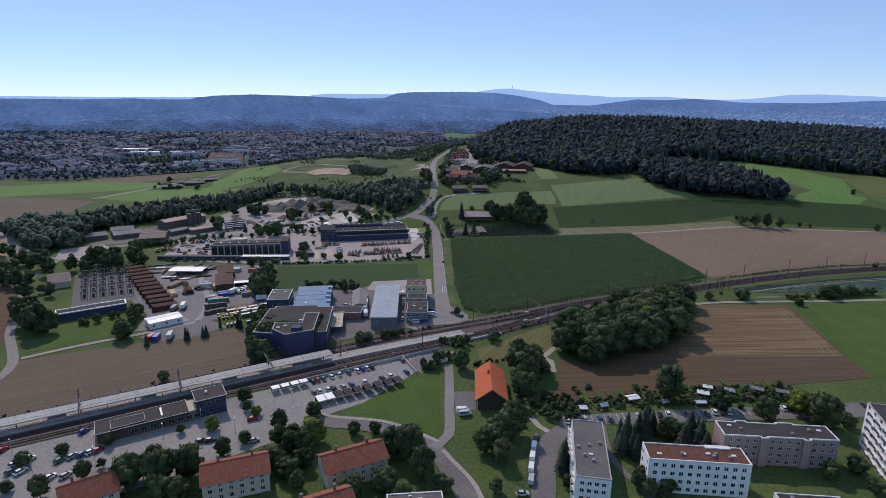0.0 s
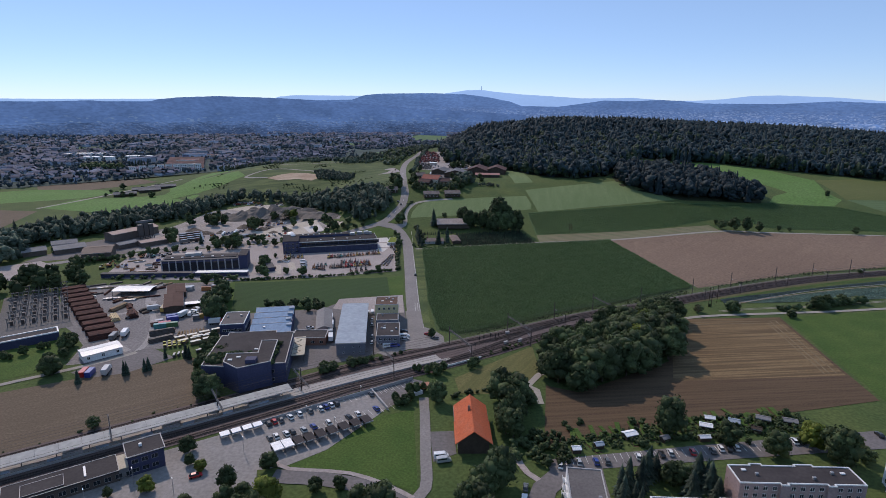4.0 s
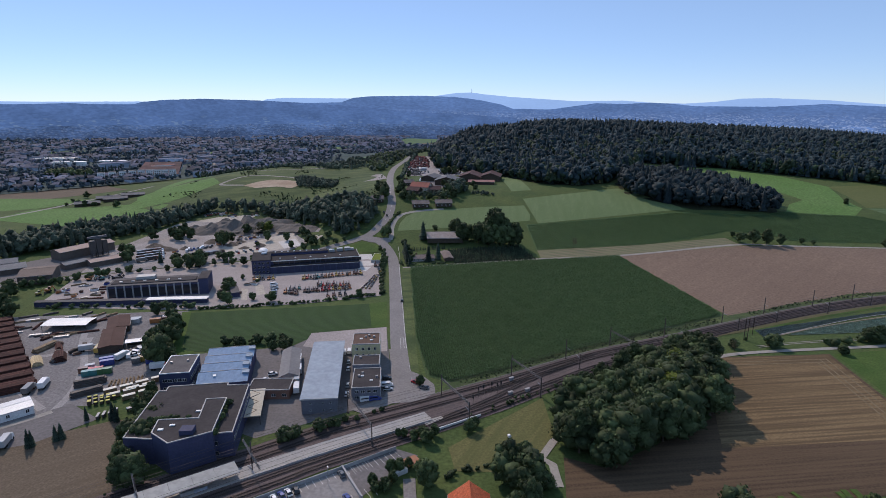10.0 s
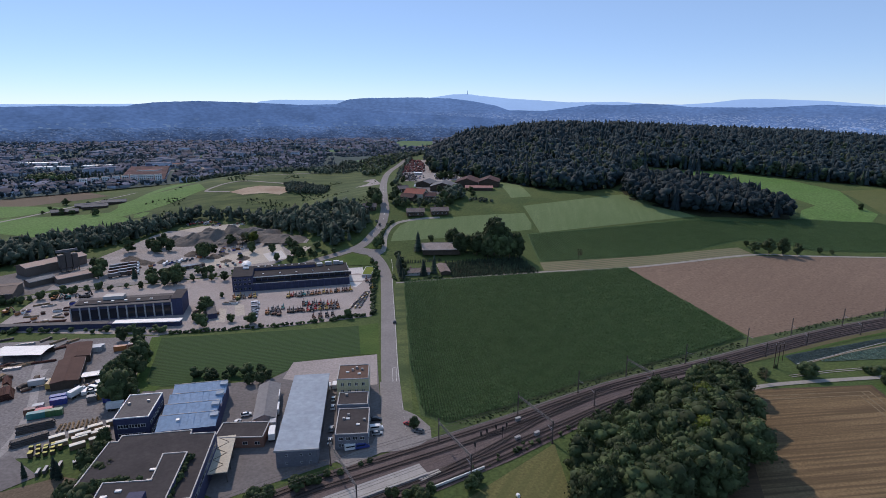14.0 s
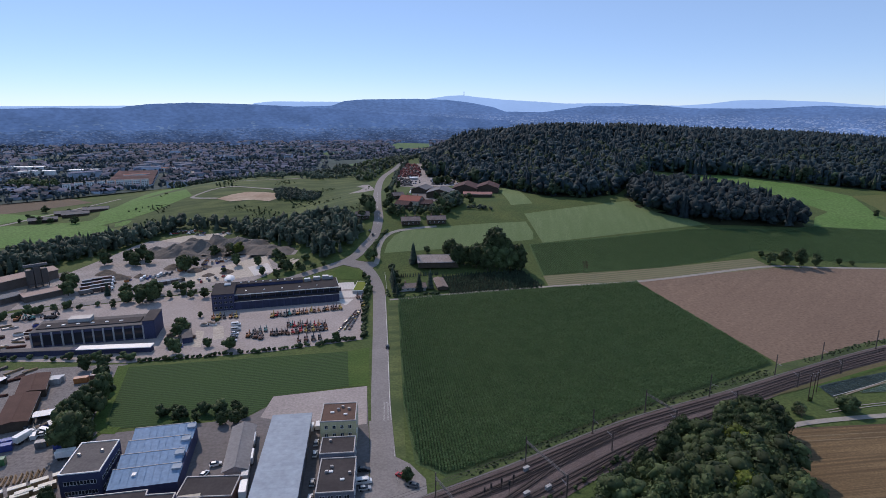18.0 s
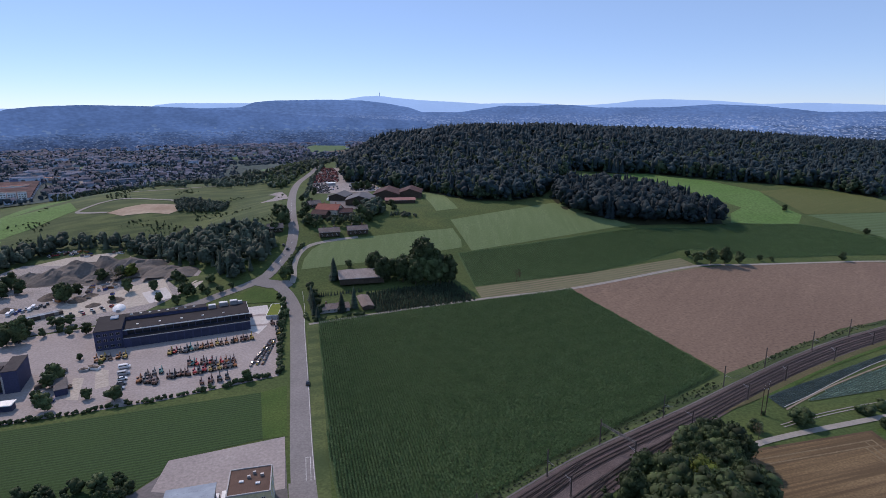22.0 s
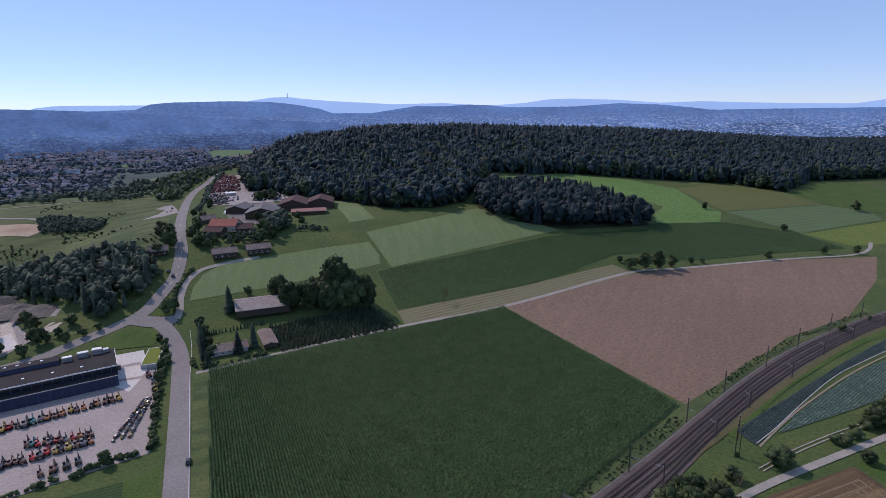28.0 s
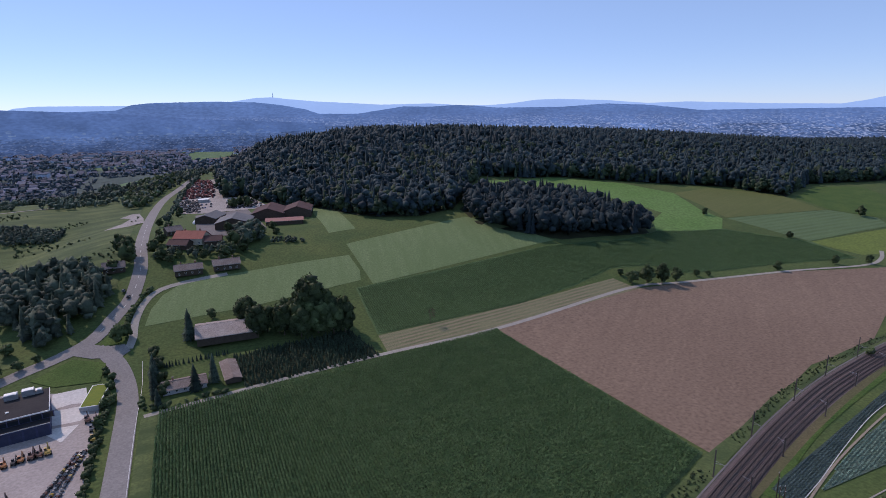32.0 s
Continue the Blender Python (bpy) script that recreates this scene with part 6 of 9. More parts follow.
open_shed("open_shed", -186.5, 367.5, -1, 23.5, 11, 3.4, EDGE_WHITE, "open storage shed with a white sheet roof")
open_shed("loading_shelter", -138, 339.6, 16, 12, 4.6, 3.2, EDGE_WHITE, "narrow open shelter with a white roof")
gable_house("brown_shed", -159.4, 365.8, 112, 18.5, 10.6, 3.6, 0.7, WOOD_DARK, BROWN_SHEET, "shed with a dark brown sheet roof", "shed", (), False, over=0.3)
gable_house("brown_shed", -152.4, 343, 110, 26, 10.6, 3.8, 0.7, WOOD_DARK, BROWN_SHEET, "long shed with a dark brown sheet roof", "shed", (), False, over=0.3)
sub = thing("switch_house", -209, 287.5, 0, 33.5, "long switch house with a white rim", "building")
part("wall", one_box(-17.5, -4, 0, 17.5, 4, 4.2), RENDER_BLUE, sub)
part("roof", one_box(-17.2, -3.7, 4.2, 17.2, 3.7, 4.3), FLAT_DARK, sub)
part("rim", parapet([(-17.7, -4.2), (17.7, -4.2), (17.7, 4.2), (-17.7, 4.2)], 4.2, 0.7, 0.5), EDGE_WHITE, sub)
gable_house("service_building", -263, 344, 33, 12, 24, 4.2, 2.2, RENDER_BEIGE, TILE_BROWN, "service building with a grey brown roof", "building", (), False)

# ---- single trees ----
STATION_TREES = [
    (-141.4, 151.4, 4.5, "b"), (-150.8, 145.0, 5.3, "b"), (-146.4, 131.0, 4.6, "b"), (-134.1, 128.3, 8.4, "b"), (-126.4, 138.3, 6.6, "b"), (-123.6, 143.7, 3.9, "b"), (-128.1, 156.5, 5.1, "b"), (-108.4, 135.9, 11.0, "b"), (-101.8, 138.2, 12.1, "b"), (-97.4, 128.7, 8.8, "b"), (-91.5, 138.2, 13.2, "b"), (-105.7, 164.5, 4.3, "b"), (-94.4, 166.4, 6.2, "y"), (-84.5, 150.6, 7.9, "b"), (-79.6, 158.2, 5.1, "b"), (-89.2, 188.2, 6.5, "b"), (-81.0, 176.8, 4.5, "y"), (-67.0, 156.4, 9.2, "b"), (-130.9, 205.5, 5.5, "b"), (-94.7, 224.2, 12.2, "b")
]
ESTATE_TREES = [
    (-58.0, 176.8, 6.5, "b"), (-54.2, 158.1, 10.7, "y"), (-62.6, 161.4, 6.1, "b"), (-40.5, 163.6, 5.7, "b"), (-32.7, 164.4, 5.2, "b"), (-24.7, 150.5, 11.9, "b"), (-13.8, 137.9, 12.8, "b"), (-54.7, 143.5, 7.7, "b"), (-54.8, 133.2, 6.5, "b"), (-36.4, 128.5, 8.4, "b"), (31.5, 200.9, 14.5, "b"), (26.5, 193.0, 11.4, "b"), (18.7, 162.8, 14.4, "b"), (11.6, 151.7, 10.0, "b"), (12.9, 143.3, 11.6, "d"), (9.4, 130.4, 5.7, "b"), (1.9, 218.5, 10.6, "b"), (33.5, 140.5, 14.3, "c"), (33.1, 132.9, 4.8, "b")
]
BLOCKS_TREES = [
    (88.7, 189.2, 16.1, "b"), (60.6, 158.3, 13.7, "c"), (60.3, 147.3, 11.2, "c"), (73.2, 170.5, 9.1, "c"), (79.9, 161.5, 7.6, "b"), (86.7, 158.2, 11.7, "c"), (107.7, 181.8, 9.5, "b"), (120.7, 173.3, 10.7, "b"), (137.7, 177.9, 11.1, "y"), (140.4, 168.4, 15.5, "b"), (150.2, 168.4, 6.1, "b"), (141.2, 198.5, 4.3, "b"), (122.3, 136.9, 7.1, "b"), (133.3, 139.9, 7.0, "b"), (64.8, 130.8, 6.1, "b"), (62.2, 127.5, 4.0, "b"), (57.1, 155.8, 12.7, "c"), (132.4, 130.5, 5.3, "b")
]
LINE_TREES = [
    (-48.6, 246.8, 6.5, "b"), (-45.1, 249.4, 5.3, "b"), (-36.6, 253.5, 5.4, "b"), (-32.9, 255.3, 4.4, "b"), (-30.4, 255.8, 3.9, "b"), (-27.5, 259.4, 3.3, "b"), (3.0, 286.5, 5.5, "b"), (3.5, 242.5, 5.9, "b"), (20.1, 248.2, 5.9, "b"), (162.3, 310.9, 7.1, "d"), (-16.6, 264.9, 1.6, "b"), (-13.6, 266.1, 1.8, "b"), (-23.3, 260.4, 2.0, "b")
]
TIMBER_TREES = [
    (-156.1, 243.0, 7.1, "c"), (-138.3, 250.3, 7.4, "c"), (-130.6, 254.8, 7.2, "c"), (-115.9, 265.5, 7.8, "c"), (-173.0, 252.4, 10.5, "b"), (-119.7, 317.0, 16.1, "b"), (-127.0, 329.6, 13.4, "b"), (-126.6, 342.7, 13.1, "b"), (-93.7, 225.4, 12.1, "b"), (-98.6, 232.0, 11.2, "b"), (-96.4, 243.0, 12.9, "b"), (-102.8, 248.2, 11.8, "b"), (-97.7, 258.0, 10.9, "b"), (-90.7, 340.7, 3.8, "b"), (-78.9, 338.2, 5.9, "b"), (-72.4, 337.8, 6.6, "b"), (-66.1, 339.3, 5.2, "b"), (-130.5, 206.4, 5.2, "b")
]
SLOPE_TREES = [
    (294.5, 535.4, 5.5, "b"), (293.9, 522.4, 10.8, "b"), (304.0, 519.5, 13.7, "b"), (314.9, 517.3, 14.6, "b"), (326.8, 515.9, 10.6, "b"), (348.4, 518.6, 5.6, "b"), (357.8, 517.0, 4.3, "b"), (141.6, 513.9, 10.6, "d"), (486.2, 639.9, 8.1, "b"), (503.9, 561.9, 6.3, "b"), (417.4, 507.6, 8.0, "b"), (473.3, 501.4, 7.9, "b"), (643.0, 588.0, 11.8, "b"), (497.9, 491.6, 8.3, "b"), (355.5, 391.8, 3.3, "b"), (326.0, 388.0, 4.7, "b")
]
BARN_TREES = [
    (16.5, 537.8, 18.0, "c"), (28.1, 556.3, 6.6, "b"), (45.4, 545.3, 16.2, "b"), (49.6, 529.4, 19.0, "b"), (60.7, 530.6, 11.9, "b"), (68.8, 531.4, 11.0, "b"), (77.1, 528.9, 31.2, "b"), (85.7, 526.2, 23.9, "b"), (94.1, 519.9, 22.1, "b"), (91.2, 528.0, 14.9, "b"), (80.4, 524.4, 22.0, "b"), (18.1, 489.0, 13.9, "c"), (26.1, 493.0, 15.1, "c"), (0.5, 504.9, 13, "c"), (1.0, 495.3, 13, "c"), (1.6, 488.0, 12, "c"), (1.0, 500, 12, "c"), (0.4, 510, 11, "c"), (55, 534, 15, "b"), (63, 528, 18, "b"), (71, 523, 17, "b"), (88, 521, 19, "b"), (66, 537, 16, "b"), (3.4, 479, 10, "c"), (-16.6, 546.0, 10.7, "b"), (-13.1, 549.8, 8.2, "b")
]
FARM_TREES = [
    (-19, 638, 18, "b"), (2.3, 637.3, 11, "b"), (45.7, 636, 11, "b"), (53, 638.5, 13, "b"), (12.2, 640, 7, "b"), (24, 643, 7, "b"), (-3, 740, 8, "b"), (2, 770, 7, "b"), (10, 790, 6, "b"), (67.7, 663.4, 11.1, "b"), (78.1, 676.4, 10.0, "b"), (-25.3, 627.4, 9.6, "b"), (37.9, 624.9, 7.2, "b")
]
YARD_TREES = [
    (-170.1, 484.8, 9.2, "b"), (-158.9, 481.4, 11.7, "b"), (-153.8, 482.8, 14.6, "b"), (-141.2, 502.5, 7.7, "b"), (-123.1, 489.3, 7.5, "b"), (-117.2, 422.2, 9.5, "b"), (-116.8, 429.6, 9.7, "b"), (-111.2, 400.9, 8.9, "b"), (-85.0, 402.2, 7.9, "b"), (-30.7, 407.9, 6.3, "b"), (-97.3, 407.8, 5.2, "b"), (-138.0, 383.5, 8.4, "b"), (-146.9, 384.6, 8.4, "b"), (-123.6, 352.2, 13.8, "b"), (-121.8, 339.5, 12.0, "b"), (-122.1, 331.9, 9.4, "b"), (-17.5, 487.5, 6, "b"), (-17.6, 471.4, 6.0, "b"), (-87.7, 333.3, 6.0, "b")
]
YARD2_TREES = [
    (-69.0, 329.1, 5.9, "b"), (-63.9, 329.2, 6.2, "b"), (-62.0, 334.1, 2.4, "b"), (-80.2, 332.4, 4.8, "b"), (-78.1, 534.6, 10.5, "b"), (-226.3, 524.7, 11.9, "b"), (-216.3, 511.9, 13.5, "b"), (-157.4, 499.1, 11.4, "b"), (-174.1, 475.4, 5.4, "b"), (-119.3, 558.6, 11.0, "b"), (-101.5, 552.3, 8.7, "b")
]
LEFT0_TREES = [
    (-220.7, 257.6, 17.5, "b"), (-229.4, 262.9, 12.9, "b"), (-216.3, 259.1, 13.5, "b"), (-252.4, 317.6, 10.1, "b"), (-261.2, 322.9, 7.6, "b"), (-172.2, 251.9, 10.4, "b"), (-257.3, 387.3, 17.4, "b"), (-265.6, 387.2, 15.2, "b"), (-253.1, 395.0, 14.6, "b"), (-244.3, 403.0, 11.3, "b"), (-157.8, 246.2, 5.6, "c"), (-139.2, 249.8, 8.2, "c"), (-131.8, 253.5, 7.3, "c"), (-128.0, 267.4, 6.6, "c"), (-118.1, 267.4, 8.3, "c"), (-299.5, 372.2, 14.8, "b"), (-296.1, 379.4, 15.0, "b"), (-317.5, 386.5, 13.0, "b"), (-301.5, 352.2, 14.1, "b")
]

WEST_TREES = [
    (-264.2, 381.6, 13, "b"), (-248.4, 374.3, 15, "b"), (-239.6, 377, 14, "b"), (-237.2, 392.5, 15, "b"), (-251.7, 424, 12, "b"), (-296.8, 338.8, 14, "b"), (-285.7, 334.3, 13, "b"), (-278.1, 336, 12, "b"), (-266.9, 314.7, 11, "b"), (-235.6, 268.9, 15, "b"), (-227.1, 266, 15, "b"), (-242.4, 287.3, 13, "b"), (-247.3, 281, 14, "b"), (-176.7, 258.4, 9, "b"), (-180.9, 278.1, 9, "b"), (-180.6, 284.4, 8, "b"), (-176.6, 269.6, 6, "b"), (-272, 372, 14, "b"), (-282, 362, 15, "b"), (-258, 366, 12, "b"), (-228, 386, 12, "b")
]
CONIFERS_BLOCKS = [
    (56.3, 151.1, 12, "c"), (64.6, 157.8, 14, "c"), (68.6, 162.7, 13, "c"), (72.4, 164.6, 10, "c"), (79.7, 153.7, 11, "c"), (84.8, 160.2, 13, "c"), (87, 156.4, 12, "c"), (86.9, 151.2, 10, "c"), (76.3, 160.4, 9, "b"), (59.9, 150.8, 10, "c")
]
ESTATE_MORE = [
    (-18.9, 148.7, 14, "b"), (7.6, 152.6, 10, "b"), (12.6, 158, 11, "b"), (12.8, 145.7, 10, "b"), (29.2, 190.9, 12, "b"), (26.6, 197.3, 13, "b"), (28.2, 218, 15, "b"), (-57.3, 152.5, 10, "b"), (-109.2, 132.9, 12, "b"), (-100.4, 135.1, 13, "b"), (-85.8, 180.4, 4.5, "b"), (-68.9, 166.2, 9, "b"), (-61.6, 152.6, 9, "b")
]
FARM_MORE = [
    (-3.5, 651.6, 12, "b"), (6.7, 630, 9, "b"), (27.8, 632, 9, "b"), (40.3, 631, 10, "b"), (48.5, 649.1, 14, "b"), (60, 655, 11, "b"), (78.9, 664, 8, "b"), (3.8, 717.9, 9, "b"), (47.1, 690, 9, "b"), (66, 690, 10, "b"), (-1, 690, 8, "b"), (1, 672, 10, "b"), (65.6, 830, 12, "b"), (72, 815, 13, "b"), (58, 822, 11, "b"), (12, 812, 8, "b"), (-19, 655, 16, "b"), (-24, 662, 14, "b")
]

for trees in (WEST_TREES, CONIFERS_BLOCKS, ESTATE_MORE, FARM_MORE, STATION_TREES, ESTATE_TREES, BLOCKS_TREES, LINE_TREES, TIMBER_TREES, SLOPE_TREES, BARN_TREES, FARM_TREES, YARD_TREES, YARD2_TREES, LEFT0_TREES):
    for x, y, h, kind in trees:
        if h < 2.5:
            plant(x, y, h * 1.2, "s")
        else:
            plant(x, y, h, kind, 1.4 if trees is CONIFERS_BLOCKS and kind == "c" else 1.0 if kind != "b" else 1.0 if h < 8 else 0.92 if h < 13 else 0.86 if h < 18 else 0.76)
GROVE = [(52, 247), (53, 230), (66, 223), (117, 250), (138, 290), (145, 301), (147, 313), (134, 314), (96, 293), (72, 278)]
gx, gy = np.meshgrid(np.arange(50, 156, 6.6), np.arange(225, 325, 6.6))
gx, gy = gx.ravel() + RNG.uniform(-2.4, 2.4, gx.size), gy.ravel() + RNG.uniform(-2.4, 2.4, gx.size)
LIMES = ((103, 260), (120, 289), (106, 257), (101, 264))
for x, y in zip(gx, gy):
    if inside(np.array([x]), np.array([y]), GROVE)[0] and min(math.hypot(x - a, y - b) for a, b in LIMES) > 3.5:
        edge = sm((y - 0.62 * x - 195) / 40)
        plant(x, y, RNG.uniform(12, 19) - 5.5 * edge, "b", RNG.uniform(0.85, 1.1), "trees of the grove by the railway")
for (x, y), h in zip(LIMES, (17, 13, 14, 13)):
    plant(x, y, h, "y", 0.95, "trees of the grove by the railway")
for x, y, h in ((36.7, 229, 8), (22.4, 252, 4.5), (186, 315.5, 7.5), (164.8, 316, 5.5), (242, 318.5, 8), (215.6, 304.5, 5), (177, 325, 2)):
    plant(x, y, h, "b", 1.2)
for x, y, h in ((-83.1, 541.5, 6), (-75, 536, 7), (-64.9, 530.8, 7), (-57.6, 534.9, 6), (-94.4, 532, 7), (-82.6, 524, 7), (-51, 539, 5)):
    plant(x, y, h, "b", 0.9, "small trees along the western road")

# ---- railway ----
BALLAST_DARK = mat("oily dark rail ballast", (0.06, 0.046, 0.045), (0.085, 0.066, 0.064), 0.1, 0.95, fine=2.0, bump=0.5, vary_by=0.65)
RAIL = mat("worn rail steel", (0.035, 0.027, 0.025), (0.055, 0.043, 0.04), 0.5, 0.6, 0.4)
SLEEPER = mat("dark sleeper", (0.07, 0.056, 0.052), (0.1, 0.082, 0.076), 0.4, 0.9)
PLATFORM = mat("pale platform paving", (0.33, 0.31, 0.29), (0.38, 0.355, 0.335), 0.2, 0.9, fine=1.5)
CANOPY = mat("pale grey canopy roof", (0.3, 0.305, 0.3), (0.35, 0.355, 0.35), 0.1, 0.75, fine=0.6)
for key, pts in TRACKS.items():
    line = curve_points(pts, 5.0)
    tr = thing("track", *pts[len(pts) // 2], 0.2, 0, "railway track with worn steel rails on sleepers", "track", "tracks of the railway")
    m0 = tr.matrix_basis.inverted()
    bed = ribbon_bm(line, 1.5, -1.5, 0.32 if "_" not in key else 0.315, 0.2)
    bed.transform(m0)
    part("ballast", bed, BALLAST_DARK, tr)
    for off in (0.7525, -0.7525):
        r = ribbon_bm(line, off + 0.06, off - 0.06, 0.58, 0.2)
        r.transform(m0)
        part("rail", r, RAIL, tr)
    fine = curve_points(pts, 0.75)
    v0 = np.array([(x, y, z) for x in (-1.25, 1.25) for y in (-0.14, 0.14) for z in (0.3, 0.4)])
    q0 = np.array([(0, 1, 3, 2), (4, 6, 7, 5), (0, 4, 5, 1), (2, 3, 7, 6), (1, 5, 7, 3)])
    V, Q = [], []
    for i, p in enumerate(fine[:-1]):
        if not -215 < p.x < 420:
            continue
        d = (fine[i + 1] - p).normalized()
        V.append(np.stack([p.x + v0[:, 0] * -d.y + v0[:, 1] * d.x, p.y + v0[:, 0] * d.x + v0[:, 1] * d.y, v0[:, 2]], 1))
        Q.append(q0 + 8 * len(Q))
    vv = np.concatenate(V) - np.array(tr.location)
    tagged(new("sleeper_row", fast_mesh("sleeper_row", vv, np.concatenate(Q), SLEEPER)), kind="stuff").parent = tr

# island platform with its long canopy
pl_line = curve_points([(-205, 146.5), (-172, 164.9), (-60.5, 227.4), (5, 260)], 6.0)
pl = thing("platform", -60, 227, 0, 0, "island platform with pale paving", "platform")
m0 = pl.matrix_basis.inverted()
for nm, a, b, top, hh, mt in (("paving", 2.9, -2.9, 0.9, 0.9, PLATFORM), ("edge_stone", 3.2, 2.9, 0.92, 0.9, EDGE_GREY), ("edge_stone", -2.9, -3.2, 0.92, 0.9, EDGE_GREY)):
    bm = ribbon_bm(pl_line, a, b, top, hh)
    bm.transform(m0)
    part(nm, bm, mt, pl)
part("ramp", prism([(62, 29.3), (70, 33), (71, 31.2), (64, 27)], 0, 0.5), PLATFORM, pl)
can = thing("platform_canopy", -116, 196, 0, 29.1, "long platform canopy with a pale grey roof", "canopy")
for k in range(20):
    x0 = -74 + k * 6.9
    part("roof_panel", one_box(x0, -3.2, 4.0, x0 + 6.84, 3.4, 4.25 + 0.01 * (k % 2), 0.03), CANOPY, can)
part("gutter", one_box(-74, -3.35, 3.9, 64, -3.2, 4.2), EDGE_GREY, can)
part("gutter", one_box(-74, 3.4, 3.9, 64, 3.55, 4.2), EDGE_GREY, can)
for k in range(14):
    part("column", one_box(-70 + k * 10, -0.15, 0.9, -69.7 + k * 10, 0.15, 4.0), STEEL_DARK, can)
for k in range(9):
    part("glass_screen", one_box(-66 + k * 14.5, -2.2, 1.0, -62 + k * 14.5, -2.1, 2.2), METAL_PALE, can)
for k in range(4):
    part("stair_wall", one_box(-50 + k * 32, -1.6, 0.9, -44 + k * 32, 1.6, 2.1), RENDER_GREY, can)

# catenary
GANTRY = mat("dull galvanised lattice", (0.17, 0.155, 0.145), (0.22, 0.2, 0.19), 0.6, 0.8)


def mast(x, y, h, turn, arms, label="slim dark steel catenary mast"):
    ob = thing("catenary_mast", x, y, 0, turn, label, "mast", "catenary masts")
    bm = bmesh.new()
    box(bm, -0.16, -0.16, 0, 0.16, 0.16, h)
    part("shaft", bm, STEEL_DARK, ob)
    part("foot", one_box(-0.4, -0.4, 0, 0.4, 0.4, 0.5, 0.05), SLEEPER, ob)
    for z, l in arms:
        a = part("cantilever", one_box(-0.05, -l, z, 0.05, 0, z + 0.1), STEEL, ob)
        bm = one_box(-0.04, -l, -0.04, 0.04, 0, 0.04)
        bmesh.ops.rotate(bm, verts=bm.verts[:], cent=(0, 0, 0), matrix=Matrix.Rotation(radians(-18), 3, "X"))
        bmesh.ops.translate(bm, verts=bm.verts[:], vec=(0, 0, z - 0.9))
        part("stay", bm, STEEL, a)
    return ob


def beam(a, b, z):
    """A lattice beam of two chords with braces between two masts."""
    va, vb = Vector(a), Vector(b)
    d = vb - va
    ob = thing("catenary_beam", va.x, va.y, z, math.degrees(math.atan2(d.y, d.x)), "pale lattice beam across the tracks", "beam", "catenary beams")
    L = d.length
    for zz in (0, 0.7):
        for yy in (-0.2, 0.2):
            part("chord", one_box(0, yy - 0.05, zz, L, yy + 0.05, zz + 0.1), GANTRY, ob)
    n = int(L / 1.2)
    for k in range(n):
        bm = one_box(-0.04, -0.2, -0.5, 0.04, 0.2, 0.5)
        bmesh.ops.rotate(bm, verts=bm.verts[:], cent=(0, 0, 0), matrix=Matrix.Rotation(radians(38 if k % 2 else -38), 3, "Y"))
        bmesh.ops.translate(bm, verts=bm.verts[:], vec=((k + 0.5) * L / n, 0, 0.4))
        part("brace", bm, GANTRY, ob)


PORTALS = [((-27, 265.8), (-16.5, 241.6), 1), ((11.5, 275.7), (20.5, 254), 1), ((44.9, 293), (53.3, 272.3), 1), ((75, 309), (78.3, 297.7), 0), ((102, 322.2), (107.5, 307.5), 1), ((136, 332.8), (142.6, 323.6), 0), ((178, 349.5), (180.2, 337.2), 0), ((211, 361.6), (209.8, 347.8), 0), ((250.5, 373.2), (250, 359.5), 0),
           ((284.6, 382.6), (286.8, 370.6), 0), ((319, 389.8), (319.4, 377.6), 0), ((353, 395), (354, 383.2), 0), ((390, 399), (391, 387), 0), ((430, 402), (431, 389.5), 0)]
for a, b, span in PORTALS:
    d = Vector(b) - Vector(a)
    turn = math.degrees(math.atan2(d.y, d.x)) + 90
    mast(*a, 10.5, turn, () if span else ((6.2, 3.4),))
    mast(*b, 9.5 if span else 7.6, turn + 180, ((6.0, 3.2),))
    if span:
        beam(a, b, 8.3)
for x, y in ((-150, 177), (-118.5, 194.6), (-86, 212.8), (-56, 229.6)):
    mast(x, y, 11.5, 29, ((6.4, 5.5),))
    mast(x, y, 6.3, 209, ((6.1, 5.5),))
    beam((x - 4.9, y + 8.7), (x + 4.9, y - 8.7), 6.6)
for key, off in (("north", 0), ("middle", 0), ("south", 0), ("siding", 0)):
    line = curve_points(TRACKS[key], 12.0)
    w = thing("overhead_wire", *TRACKS[key][5], 0, 0, "thin overhead wire above the track", "wire", "overhead wires")
    m0 = w.matrix_basis.inverted()
    for z, nm in ((5.6, "contact_wire"), (6.7, "carrier_wire")):
        bm = ribbon_bm(line, 0.03, -0.03, z, 0.06)
        bm.transform(m0)
        part(nm, bm, STEEL_DARK, w)

# power poles beside the vegetable field
for x, y, h in ((185.3, 332, 10.5), (176.2, 325.2, 13.0), (177.6, 324.6, 13.0)):
    p = thing("power_pole", x, y, 0, 40, "dark timber power pole with a cross-arm", "pole", "power poles")
    part("shaft", prism([(0.16 * math.cos(a), 0.16 * math.sin(a)) for a in np.linspace(0, 6.283, 9)[:-1]], 0, h), WOOD_DARK, p)
    part("cross_arm", one_box(-1.6, -0.1, h - 0.9, 1.6, 0.1, h - 0.7), WOOD_DARK, p)
    for k in (-1.4, 0, 1.4):
        part("insulator", one_box(k - 0.07, -0.07, h - 0.7, k + 0.07, 0.07, h - 0.35), EDGE_WHITE, p)
